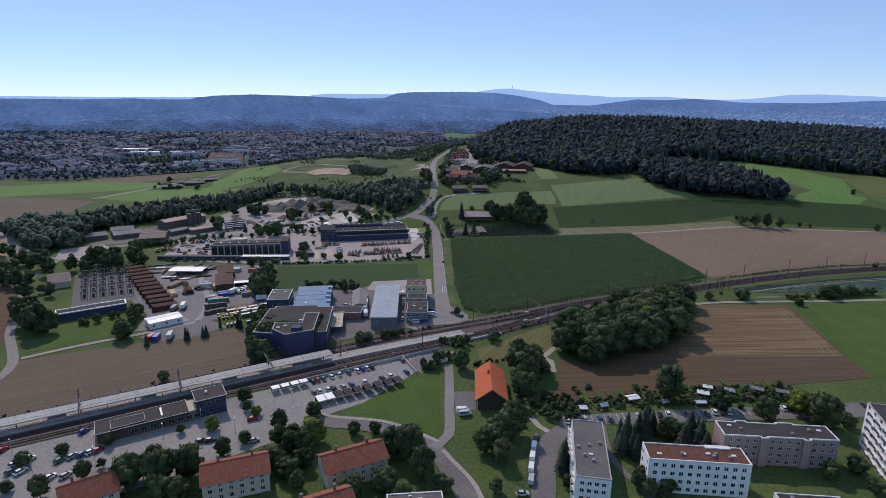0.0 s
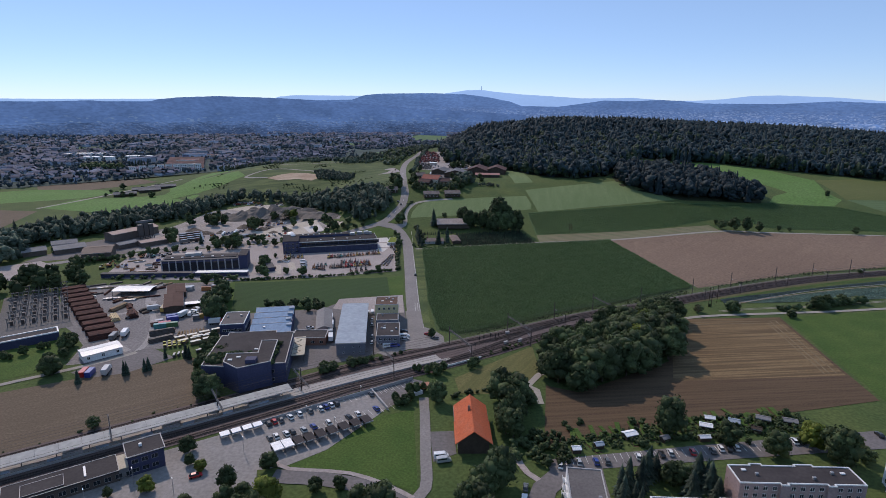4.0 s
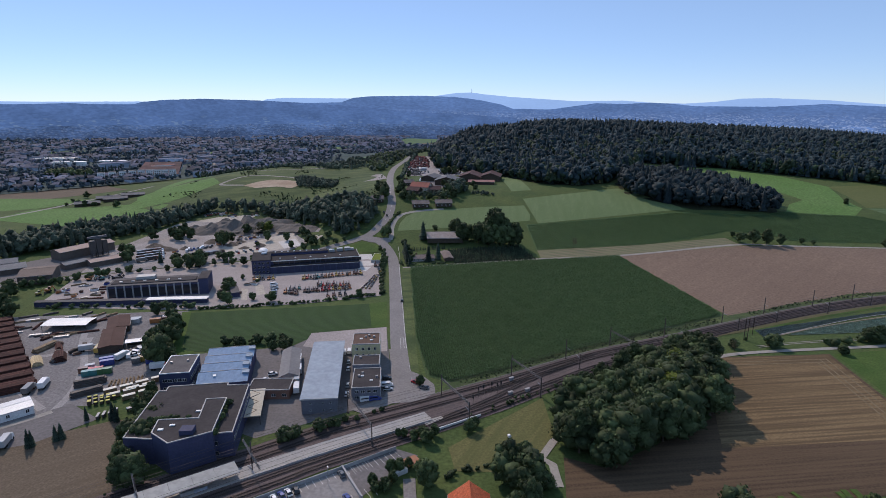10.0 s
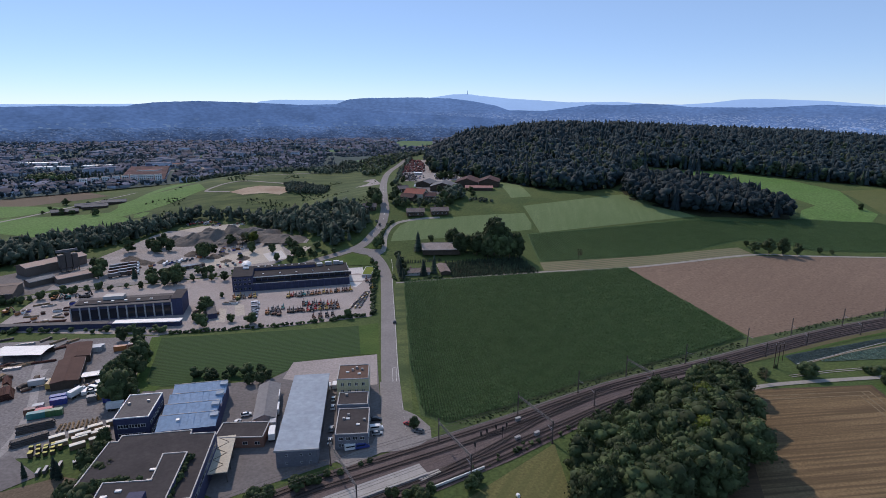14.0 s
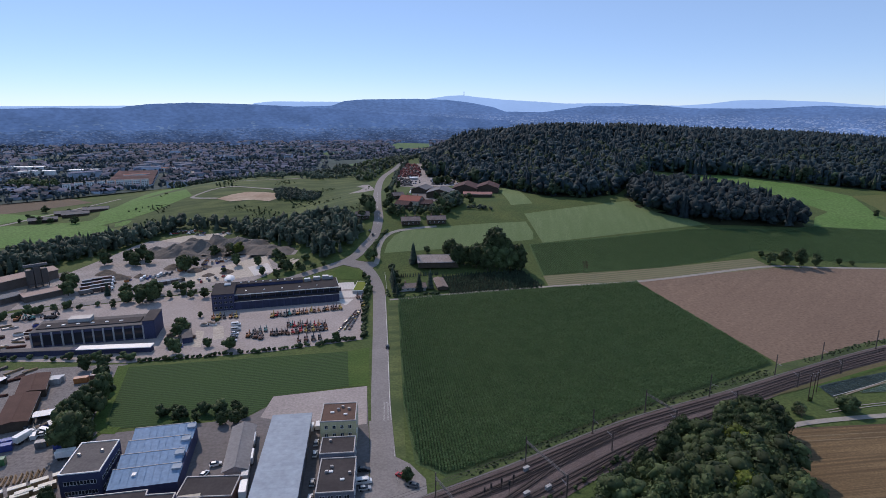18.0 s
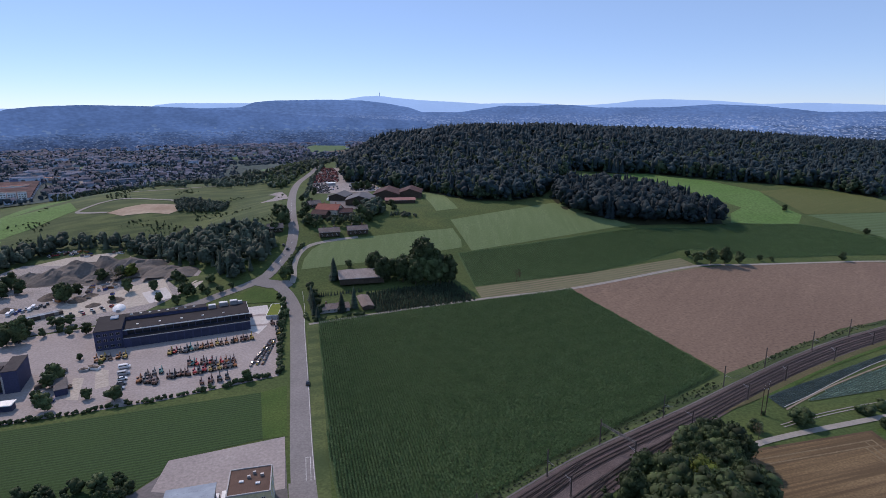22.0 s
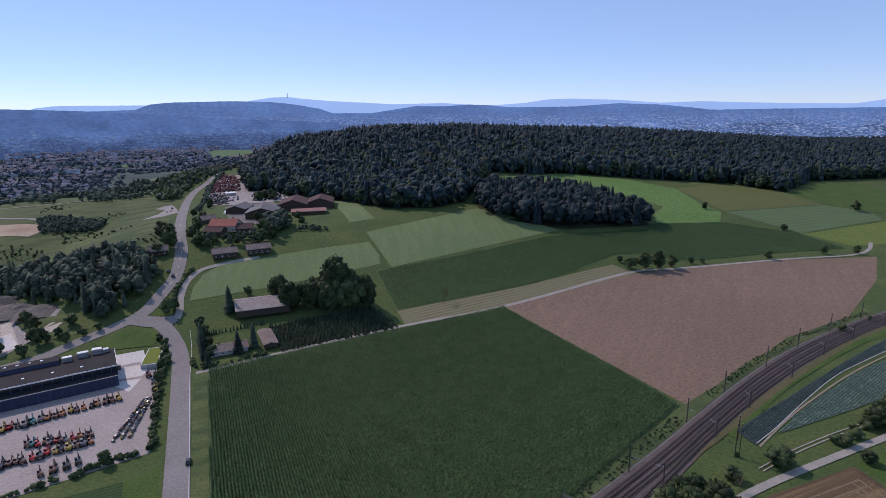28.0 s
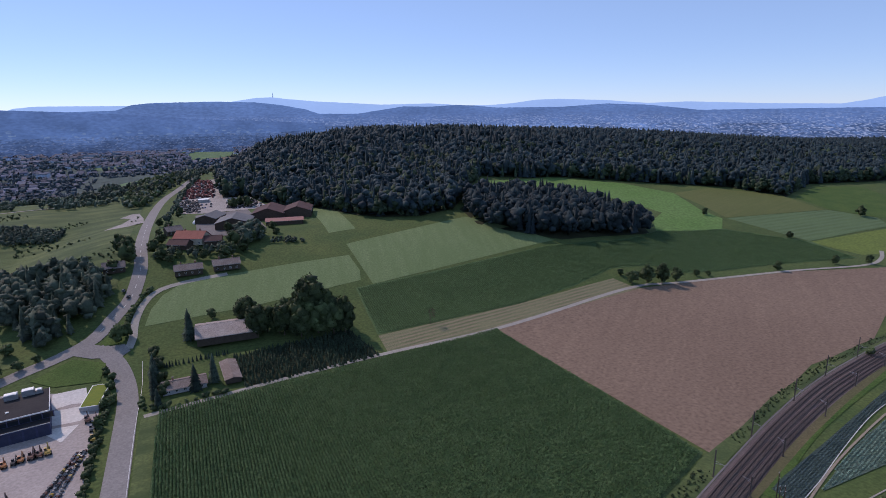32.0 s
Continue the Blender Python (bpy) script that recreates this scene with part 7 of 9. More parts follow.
# retaining edge and wall beside the tracks
ribbon_wall = ribbon_bm(curve_points([(6, 249.2), (25.8, 259.2)], 5.0), 0.2, -0.2, 1.2, 1.2)
tagged(part("retaining_wall", ribbon_wall, EDGE_WHITE), "white capped retaining wall", kind="structure")
fence = ribbon_bm(curve_points([(-78, 199.5), (-50, 215.6), (-26, 228.8), (-8, 239)], 5.0), 0.12, -0.12, 1.5, 1.5)
tagged(part("parking_wall", fence, RENDER_GREY), "low grey wall between parking and tracks", kind="structure")
cross = ribbon_bm(curve_points([(-26.3, 229.5), (-18.6, 213)], 5.0), 0.3, -0.3, 1.4, 1.4)
tagged(part("ramp_wall", cross, RENDER_GREY), "grey wall of the ramp", kind="structure")

# ---- vehicles ----
def paint(name, c):
    m = mat("car paint " + name, c, tuple(v * 0.9 for v in c), 1.0, 0.3)
    m.node_tree.nodes["Principled BSDF"].inputs["Coat Weight"].default_value = 0.5
    return m


PAINTS = {"white": paint("white", (0.8, 0.8, 0.8)), "black": paint("black", (0.02, 0.02, 0.022)), "red": paint("red", (0.45, 0.02, 0.02)), "blue": paint("blue", (0.03, 0.06, 0.28)), "silver": paint("silver", (0.42, 0.43, 0.44)), "grey": paint("grey", (0.12, 0.125, 0.13)),
          "yellow": paint("yellow", (0.42, 0.27, 0.05)), "orange": paint("orange", (0.38, 0.14, 0.04)), "teal": paint("teal", (0.03, 0.2, 0.2)), "green": paint("green", (0.05, 0.16, 0.06)), "brown": paint("brown", (0.14, 0.06, 0.04))}
TYRE = mat("black rubber tyre", (0.02, 0.02, 0.02), (0.03, 0.03, 0.03), 3.0, 0.9)
CARS = {}


def loft(sections):
    """A body through cross-sections: (x, half width at base, half width on top, z base, z top)."""
    bm = bmesh.new()
    rings = []
    for x, wb, wt, z0, z1 in sections:
        rings.append([bm.verts.new(c) for c in ((x, -wb, z0), (x, wb, z0), (x, wb, z0 + (z1 - z0) * 0.6), (x, wt, z1), (x, -wt, z1), (x, -wb, z0 + (z1 - z0) * 0.6))])
    for a, b in zip(rings, rings[1:]):
        for i in range(6):
            bm.faces.new((a[i], a[(i + 1) % 6], b[(i + 1) % 6], b[i]))
    bm.faces.new(rings[0][::-1])
    bm.faces.new(rings[-1])
    bmesh.ops.recalc_face_normals(bm, faces=bm.faces[:])
    return bm


def wheel_bm(r, w):
    bm = bmesh.new()
    bmesh.ops.create_cone(bm, cap_ends=True, segments=12, radius1=r, radius2=r, depth=w, matrix=Matrix.Rotation(radians(90), 4, "X"))
    return bm


def make_car(colour, van):
    L, H = (5.3, 2.1) if van else (4.3, 1.48)
    ob = thing("van" if van else "car", 0, 0, 0, 0, f"parked {colour} {'van' if van else 'car'} on the asphalt", "van" if van else "car")
    p = PAINTS[colour]
    if van:
        part("body", loft([(-2.65, 0.9, 0.85, 0.35, 1.2), (-2.6, 0.95, 0.9, 0.3, 2.0), (1.2, 0.95, 0.88, 0.3, 2.1), (1.9, 0.95, 0.85, 0.3, 1.4), (2.6, 0.88, 0.8, 0.35, 1.0)]), p, ob)
        part("windscreen", loft([(1.25, 0.8, 0.78, 1.45, 1.95), (1.88, 0.86, 0.8, 1.36, 1.45)]), GLASS, ob)
        for s in (-1, 1):
            part("side_window", one_box(-2.2, s * 0.93 - 0.03, 1.3, 1.0, s * 0.93 + 0.03, 1.8), GLASS, ob)
    else:
        part("body", loft([(-2.12, 0.8, 0.7, 0.35, 0.8), (-2.0, 0.88, 0.8, 0.25, 0.95), (1.0, 0.88, 0.82, 0.25, 0.95), (1.9, 0.86, 0.76, 0.28, 0.8), (2.15, 0.75, 0.65, 0.35, 0.65)]), p, ob)
        part("cabin_glass", loft([(-1.95, 0.78, 0.7, 0.9, 1.0), (-1.35, 0.8, 0.62, 0.9, 1.42), (0.3, 0.8, 0.62, 0.9, 1.44), (1.15, 0.78, 0.72, 0.9, 0.98)]), GLASS, ob)
        part("roof", one_box(-1.3, -0.6, 1.4, 0.25, 0.6, 1.48, 0.03), p, ob)
    for sx in (-1.35, 1.35) if not van else (-1.6, 1.7):
        for sy in (-0.8, 0.8):
            w = part("wheel", wheel_bm(0.32, 0.2), TYRE, ob)
            w.location = (sx, sy, 0.32)
    return ob


def car(x, y, turn, colour, van=False, group=""):
    key = (colour, van)
    m = pose(x, y, ground_z(x, y) + 0.24, 0, 0, turn)
    if key not in CARS:
        CARS[key] = make_car(*key)
        CARS[key].matrix_basis = m
        ob = CARS[key]
    else:
        ob = copy_thing(CARS[key], m)
    return tagged(ob, group=group)


def rows_of(cols, pts, turn, group):
    for c, (x, y) in zip(cols, pts):
        car(x, y, turn + RNG.normal(0, 3), c, False, group)


g = "cars in the station parking"
rows_of(["black", "red", "grey", "white", "white", "grey", "white", "blue", "white", "black", "grey"], [(-64.4, 204.3), (-62.5, 205.6), (-60.2, 206.8), (-57, 208.7), (-53.7, 211), (-49.9, 212.9), (-46, 214.7), (-43.9, 216), (-42, 217.2), (-39.8, 218.2), (-26, 225.4)], 119, g)
rows_of(["grey", "white", "white", "black", "silver", "blue", "white", "black", "white", "blue"], [(-61.8, 194.3), (-59.6, 195.4), (-56.2, 196.9), (-54.1, 198), (-50.1, 199.2), (-46.7, 201.2), (-41.3, 203.8), (-33.9, 207.3), (-30.4, 209.6), (-23.2, 213.2)], 119, g)
rows_of(["red", "white", "grey", "white", "white", "blue", "blue", "white", "red", "green", "silver", "silver", "white"], [(-163.7, 153), (-153.6, 144.8), (-151.9, 140.8), (-148.9, 140.8), (-150.4, 147.6), (-142, 164.7), (-134, 150.5), (-131.9, 151.9), (-130, 153), (-139.7, 147), (-136.9, 149.4), (-132.6, 138.7), (-137.1, 137.8)], 70, "cars in the western parking")
rows_of(["black", "black", "silver", "red"], [(-95.7, 158.4), (-92.5, 158.9), (-76.6, 158.7), (-81.5, 173.3)], 30, "cars before the station")
rows_of(["red", "grey", "white", "black", "white", "white", "grey", "white", "silver"], [(91.8, 176.9), (99.5, 177.2), (103.1, 178.4), (106, 178), (109, 178.4), (133, 181.3), (135.7, 181.2), (42.1, 171.9), (49.1, 173.2)], 80, "cars beside the gardens")
rows_of(["grey", "black", "white", "silver", "black", "white", "grey", "blue"], [(157, 182.6), (168.3, 183.5), (71.1, 175.2), (76, 175.4), (80, 176.1), (83.5, 176.9), (59.1, 173.4), (55.1, 173.2)], 80, "cars beside the gardens")
for (x, y), c in zip([(27.6, 161), (25.9, 154.8), (24.3, 148.6), (22.9, 142.4), (21.8, 136)], ["grey", "white", "white", "white", "silver"]):
    car(x, y, 75, c, c != "grey", "vans along the estate road")
car(17.9, 129.1, 5, "silver")
car(1.2, 179.4, 5, "white", True)
car(1.9, 176.9, 8, "silver", True)
car(0.8, 289.1, 140, "red")
car(4.5, 283.5, 160, "grey")
car(-3.6, 397.8, 88, "black")
for x, y, t, c, v in ((-11.6, 286.8, 5, "white", True), (-11.3, 283.4, 5, "silver", False), (-11.9, 293.7, 0, "black", False), (-63.8, 301.5, 20, "white", False), (-66, 296, 70, "white", False), (-33.2, 322.4, 90, "white", True), (-30.7, 323.3, 90, "white", True), (-35.4, 322, 90, "red", False), (-20.2, 274.6, 10, "white", True), (-16.5, 275.2, 12, "blue", True), (-30.2, 311.5, 90, "white", False), (-29.8, 304.5, 90, "white", False), (-28.8, 288, 90, "silver", False), (-28.6, 280, 90, "white", False),
                      (-90, 436.7, 10, "white", True), (-88.3, 429, 10, "silver", True), (-87.5, 423.5, 8, "white", False), (-86.6, 418.4, 8, "grey", False), (-86, 413.4, 8, "silver", False), (-18, 600, 85, "grey", False), (-15, 592, 85, "black", False)):
    car(x, y, t, c, v)


def truck(x, y, turn, colour, body, group="trucks in the yards"):
    ob = thing("truck", x, y, ground_z(x, y) + 0.2, turn, f"{colour} box truck standing in a yard", "truck", group)
    part("cab", loft([(2.3, 1.1, 1.05, 0.5, 2.7), (3.6, 1.1, 1.0, 0.5, 2.6), (4.0, 1.08, 0.95, 0.5, 1.6)]), PAINTS[colour], ob)
    part("windscreen", one_box(3.55, -0.95, 1.6, 3.8, 0.95, 2.4), GLASS, ob)
    part("box_body", one_box(-4.2, -1.2, 1.0, 2.1, 1.2, 3.4, 0.05), PAINTS[body], ob)
    part("chassis", one_box(-4.2, -0.5, 0.6, 3.4, 0.5, 1.0), STEEL_DARK, ob)
    for sx in (-3.2, -2.1, 3.0):
        for sy in (-1.0, 1.0):
            part("wheel", wheel_bm(0.5, 0.3), TYRE, ob).location = (sx, sy, 0.5)


for x, y, t, c, b in ((-53.9, 314.4, 97, "white", "white"), (-52.2, 303.5, 97, "white", "white"), (-51.6, 294, 97, "white", "silver"), (-50.4, 285.5, 97, "white", "white"), (-160.5, 297.5, 100, "white", "white"), (-164, 293, 95, "silver", "grey"), (-148.5, 252.7, 100, "white", "silver"), (-117, 311, 10, "red", "white"), (-106, 313.5, 10, "white", "white"), (-139.6, 324.5, 70, "white", "white"), (-128, 337, 75, "silver", "grey"), (-154.7, 333.4, 100, "yellow", "yellow"), (-160.3, 334.6, 20, "grey", "silver")):
    truck(x, y, t, c, b)

MACHINES = {}


def make_machine(colour):
    """A tracked excavator with its arm folded down."""
    ob = thing("excavator", 0, 0, 0, 0, f"{colour} tracked excavator parked in the machine yard", "excavator", "machines in the yard")
    p = PAINTS[colour]
    for s in (-1, 1):
        part("crawler", loft([(-1.6, 0.25, 0.25, 0.25, 0.6), (-1.3, 0.27, 0.27, 0.02, 0.8), (1.3, 0.27, 0.27, 0.02, 0.8), (1.6, 0.25, 0.25, 0.25, 0.6)]), TYRE, ob).location = (0, s * 0.95, 0)
    part("house", loft([(-1.7, 0.9, 0.8, 0.95, 1.8), (-1.2, 1.15, 1.0, 0.9, 2.0), (1.1, 1.15, 1.1, 0.9, 1.7)]), p, ob)
    part("cab", one_box(0.0, 0.2, 1.0, 1.25, 1.1, 2.75, 0.12), GLASS, ob)
    part("cab_roof", one_box(-0.05, 0.15, 2.75, 1.3, 1.15, 2.85), p, ob)
    for nm, x, z, l, a in (("boom", 0.9, 1.4, 3.2, -52), ("arm", 2.7, 3.6, 2.4, 62)):
        bm = one_box(0, -0.2, -0.22, l, 0.2, 0.22, 0.06)
        bmesh.ops.rotate(bm, verts=bm.verts[:], cent=(0, 0, 0), matrix=Matrix.Rotation(radians(a), 3, "Y"))
        bmesh.ops.translate(bm, verts=bm.verts[:], vec=(x, -0.25, z))
        part(nm, bm, p, ob)
    part("bucket", loft([(3.1, 0.45, 0.45, 0.5, 1.5), (3.7, 0.5, 0.5, 0.3, 1.6), (4.2, 0.5, 0.5, 0.5, 1.0)]), STEEL_DARK, ob).location = (0, -0.25, 0)
    return ob


def machine(x, y, turn, colour, s=1.0):
    m = pose(x, y, ground_z(x, y) + 0.2, 0, 0, turn)
    if colour not in MACHINES:
        ob = MACHINES[colour] = make_machine(colour)
        ob.matrix_basis = m
    else:
        ob = copy_thing(MACHINES[colour], m)
    ob.scale = (s, s, s)


MC = ["brown", "black", "brown", "yellow", "black", "grey", "orange", "brown", "black", "red", "black", "brown", "grey", "teal"]
for (x0, y0), (x1, y1), n in (((-72, 448.5), (-32.8, 459.5), 17), ((-60, 432), (-39, 430.8), 12), ((-67, 420), (-38, 426), 14), ((-106, 448), (-93, 449.5), 5), ((-79, 418.5), (-72, 416), 4), ((-77, 424), (-72, 427), 3), ((-51, 409.8), (-39.8, 412.2), 4), ((-23, 478.4), (-18.8, 477.8), 2), ((-20, 470), (-18.4, 463), 2)):
    for k in range(n):
        f = k / max(1, n - 1)
        warm = n == 5
        machine(x0 + f * (x1 - x0) + RNG.normal(0, 0.3), y0 + f * (y1 - y0) + RNG.normal(0, 0.5), 95 + RNG.normal(0, 8), ("orange", "yellow", "black")[k % 3] if warm else MC[RNG.integers(len(MC))], RNG.uniform(0.7, 0.95))
machine(-235.6, 425.3, 40, "yellow")
machine(-233, 431, 10, "orange", 1.2)
for k in range(5):
    machine(RNG.uniform(-222, -200), RNG.uniform(452, 462), RNG.uniform(0, 360), MC[RNG.integers(len(MC))], RNG.uniform(0.8, 1.1))

# buckets and attachments in a row
for k in range(24):
    f = k / 23
    for j in range(3):
        x, y = -22.5 - 8 * f + j * (1.2 + 1.6 * f), 455 - 31 * f + RNG.normal(0, 0.4)
        c = ("black", "grey", "brown", "yellow", "black", "grey", "brown", "black")[RNG.integers(8)]
        b = thing("digger_bucket", x, y, 0.1, RNG.uniform(0, 360), "worn excavator bucket lying in a row", "bucket", "buckets in the machine yard")
        part("shell", loft([(-0.5, 0.4, 0.45, 0.1, 0.9), (0.1, 0.45, 0.5, 0, 1.1), (0.6, 0.45, 0.5, 0.15, 0.7)]), PAINTS[c], b)
        part("teeth", one_box(0.6, -0.4, 0.15, 0.85, 0.4, 0.3), STEEL_DARK, b)

# ---- storage yard: pipes, containers, timber ----
def container(x, y, turn, L, colour, z=0.1):
    ob = thing("shipping_container", x, y, z, turn, f"{colour} steel shipping container in the storage yard", "container", "containers in the storage yard")
    n = int(L / 0.3)
    outline = [(-L / 2 + k * L / n, -1.2 + 0.06 * (k % 4 > 1)) for k in range(n + 1)] + [(L / 2 - k * L / n, 1.2 - 0.06 * (k % 4 > 1)) for k in range(n + 1)]
    part("body", prism(outline, 0.1, 2.55), PAINTS[colour], ob)
    part("roof", one_box(-L / 2, -1.2, 2.55, L / 2, 1.2, 2.62, 0.02), PAINTS[colour], ob)
    part("door", one_box(L / 2, -1.1, 0.2, L / 2 + 0.05, 1.1, 2.45), PAINTS[colour], ob)


for x, y, t, L, c in ((-146.2, 306.8, 17, 6.2, "teal"), (-140.4, 308.6, 14, 6, "green"), (-144.8, 309.6, 15, 6, "red"), (-149, 313.2, 18, 4, "silver"), (-143.5, 317.6, 20, 6, "blue"), (-145.2, 320.8, 22, 6.1, "blue"), (-150.4, 310, 18, 4, "brown"), (-123, 318.6, 14, 6.2, "blue"), (-131, 319, 18, 3.6, "grey"), (-128.8, 321, 18, 3, "yellow"), (-154, 373.6, 12, 6, "silver"), (-154.4, 371.2, 12, 6, "silver"), (-142.4, 371.6, 12, 5.8, "orange"), (-137.5, 374, 12, 4, "brown"), (-122, 321.4, 14, 6, "red"),
                      (-155.1, 251.2, 95, 6, "blue"), (-158, 251.5, 95, 6, "red"), (-137, 376, 0, 6, "silver")):
    container(x, y, t, L, c)
for k in range(8):
    container(-164 + k * 2.0, 519.7 + k * 1.3, 123, 4, "black" if k % 3 else "grey")


def stack(x, y, turn, L, W, layers, material, label, name, each=0.55, group=""):
    ob = thing(name, x, y, 0.1, turn, label, "stack", group)
    me = bpy.data.meshes.new("beam")
    bm = one_box(-L / 2, -each * 0.45, 0, L / 2, each * 0.45, each * 0.9, 0.04)
    bm.to_mesh(me)
    bm.free()
    me.materials.append(material)
    n = int(W / each)
    for k in range(layers):
        for i in range(n - k):
            c = new("beam", me)
            c.parent = ob
            c.location = (RNG.normal(0, 0.25), -W / 2 + each * (i + 0.5 + k / 2), k * each * 0.95)


for k in range(11):
    f = k / 10
    stack(-228 + 57 * f, 374 - 78 * f, 30, 13.5, 8.4, 3, RUST, "stack of rusty dark red steel beams", "steel_stack", 1.05, "steel stacks")
BOARDS = mat("weathered brown boards", (0.2, 0.14, 0.085), (0.28, 0.2, 0.13), 0.5, 0.9, fine=2.0, obj=0.3)
stack(-177.5, 322, -57, 10, 5, 3, WOOD_PALE, "stack of pale timber boards", "timber_stack", 0.8)
stack(-169.5, 326, -62, 9, 6, 4, RUST, "stack of rusty steel frames", "steel_stack", 0.75)
stack(-183.5, 339, 72, 12, 4.5, 3, BOARDS, "stack of long weathered boards", "timber_stack", 0.7)
stack(-176, 338, -60, 8, 4, 4, RUST, "stack of rusty steel frames", "steel_stack", 0.7)
stack(-141.6, 298.2, 25, 12, 4.2, 5, STEEL_DARK, "stack of long dark steel profiles", "steel_stack", 0.6, "steel stacks")
stack(-139, 289.6, 34, 11.5, 4.6, 4, STEEL_DARK, "stack of long dark steel profiles", "steel_stack", 0.6, "steel stacks")
for k in range(9):
    stack(-133 + 1.45 * k, 297.6 + 0.5 * k, 108 + RNG.normal(0, 5), 5.5, 0.9, 3, BOARDS, "bundle of brown boards", "timber_stack", 0.45)


def bundle(x, y, turn, L, W, h, top, material, label, name="covered_timber"):
    b = thing(name, x, y, 0.1, turn, label, "bundle", "bundles in the storage yard")
    part("board_pack", one_box(-L / 2, -W / 2, 0.2, L / 2, W / 2, h, 0.05), material, b)
    part("wrap", one_box(-L / 2 - 0.04, -W / 2 - 0.04, h - 0.15, L / 2 + 0.04, W / 2 + 0.04, h + 0.06, 0.04), top, b)
    for s in (-0.3, 0.3):
        part("bearer", one_box(s * L - 0.1, -W / 2 + 0.05, 0, s * L + 0.1, W / 2 - 0.05, 0.2), WOOD_DARK, b)


CREAM = mat("cream white wrap", (0.72, 0.66, 0.55), (0.8, 0.75, 0.66), 0.3, 0.7)
YELLOWTOP = mat("yellow painted end caps", (0.6, 0.5, 0.12), (0.66, 0.58, 0.2), 0.4, 0.7)
for x0, y0, n in ((-129.3, 289.6, 4), (-126.2, 285.6, 3), (-119.2, 283.8, 2), (-120.2, 290.2, 2)):
    for k in range(n):
        bundle(x0 + k * 5.3, y0 + k * 3.15, 31 + RNG.normal(0, 1.5), 5.0, 1.9, RNG.uniform(1.9, 2.4), CREAM, BOARDS, "brown timber bundle under a cream wrap")
for i in range(3):
    for j in range(5):
        if (i + j) % 7 != 6:
            bundle(-134.6 + j * 2.2 + i * 1.0, 283.2 + j * 0.55 - i * 2.2, 14, 1.3, 1.0, RNG.uniform(1.4, 2.2), YELLOWTOP, WOOD_DARK, "dark crate with a yellow top", "crate")
for k in range(4):
    bundle(-124.4 + k * 1.7, 268.9 + k * 1.2, 100, 3.2, 0.9, 1.5, EDGE_GREY, STEEL_DARK, "grey wrapped bundle of profiles", "profile_bundle")
bundle(-113, 274.4, 35, 5.5, 1.6, 1.6, EDGE_GREY, STEEL_DARK, "grey wrapped bundle of profiles", "profile_bundle")
for k in range(26):
    x, y = ((RNG.uniform(-222, -200), RNG.uniform(354, 392)), (RNG.uniform(-199, -172), RNG.uniform(351, 360)), (RNG.uniform(-196, -172), RNG.uniform(376, 390)))[k % 3]
    stack(x, y, 35 + RNG.normal(0, 18), RNG.uniform(5, 11), RNG.uniform(1.2, 2.6), 2, (STEEL_DARK, RUST, STEEL, BOARDS)[k % 4], "loose heap of steel profiles and boards", "steel_stack", 0.5)
for k in range(12):
    stack(RNG.uniform(-222, -196), RNG.uniform(414, 446), 15 + RNG.normal(0, 14), RNG.uniform(4, 9), RNG.uniform(1.0, 2.2), 2, (STEEL, RUST, BOARDS)[k % 3], "loose heap of building material", "material_stack", 0.5)
for k in range(9):
    car(RNG.uniform(-146, -130), RNG.uniform(324, 334), RNG.uniform(0, 180), ("white", "silver", "grey", "white", "black")[k % 5], k % 3 == 0, "vehicles in the storage yard")

# ---- substation ----
for i in range(6):
    for j in range(6):
        x = -228 + i * 4.6 - j * 6.2
        y = 312 + i * 2.2 + j * 11.0
        p = thing("substation_gantry", x, y, 0.1, 29, "grey steel gantry of the substation with insulators", "gantry", "gantries of the substation")
        for s in (-1.6, 1.6):
            part("post", one_box(s - 0.2, -0.2, 0, s + 0.2, 0.2, 5.2), GANTRY, p)
        part("crossbar", one_box(-2.2, -0.2, 5.0, 2.2, 0.2, 5.4), GANTRY, p)
        for s in (-1.2, 0, 1.2):
            part("insulator", one_box(s - 0.12, -0.12, 4.1, s + 0.12, 0.12, 5.0), WOOD_DARK, p)
        part("cabinet", one_box(-0.8, 2.2, 0, 0.8, 3.6, 2.6, 0.05), STEEL_DARK, p)

# ---- station forecourt ----
def carport(x, y, white):
    ob = thing("carport", x, y, 0.1, 29.5, "white flat carport over parking bays" if white else "dark flat carport over parking bays", "carport", "carports by the station")
    part("roof", one_box(-1.75, -2.7, 2.1, 1.75, 2.7, 2.35, 0.04), TARP if white else FLAT_DARK, ob)
    part("fascia", one_box(-1.8, -2.78, 2.0, 1.8, -2.7, 2.4), EDGE_WHITE if white else EDGE_GREY, ob)
    for sx in (-1.6, 1.6):
        for sy in (-2.5, 2.5):
            part("post", one_box(sx - 0.07, sy - 0.07, 0, sx + 0.07, sy + 0.07, 2.1), STEEL_DARK, ob)
    part("back_wall", one_box(-1.7, 2.5, 0, 1.7, 2.58, 2.0), WOOD_DARK, ob)


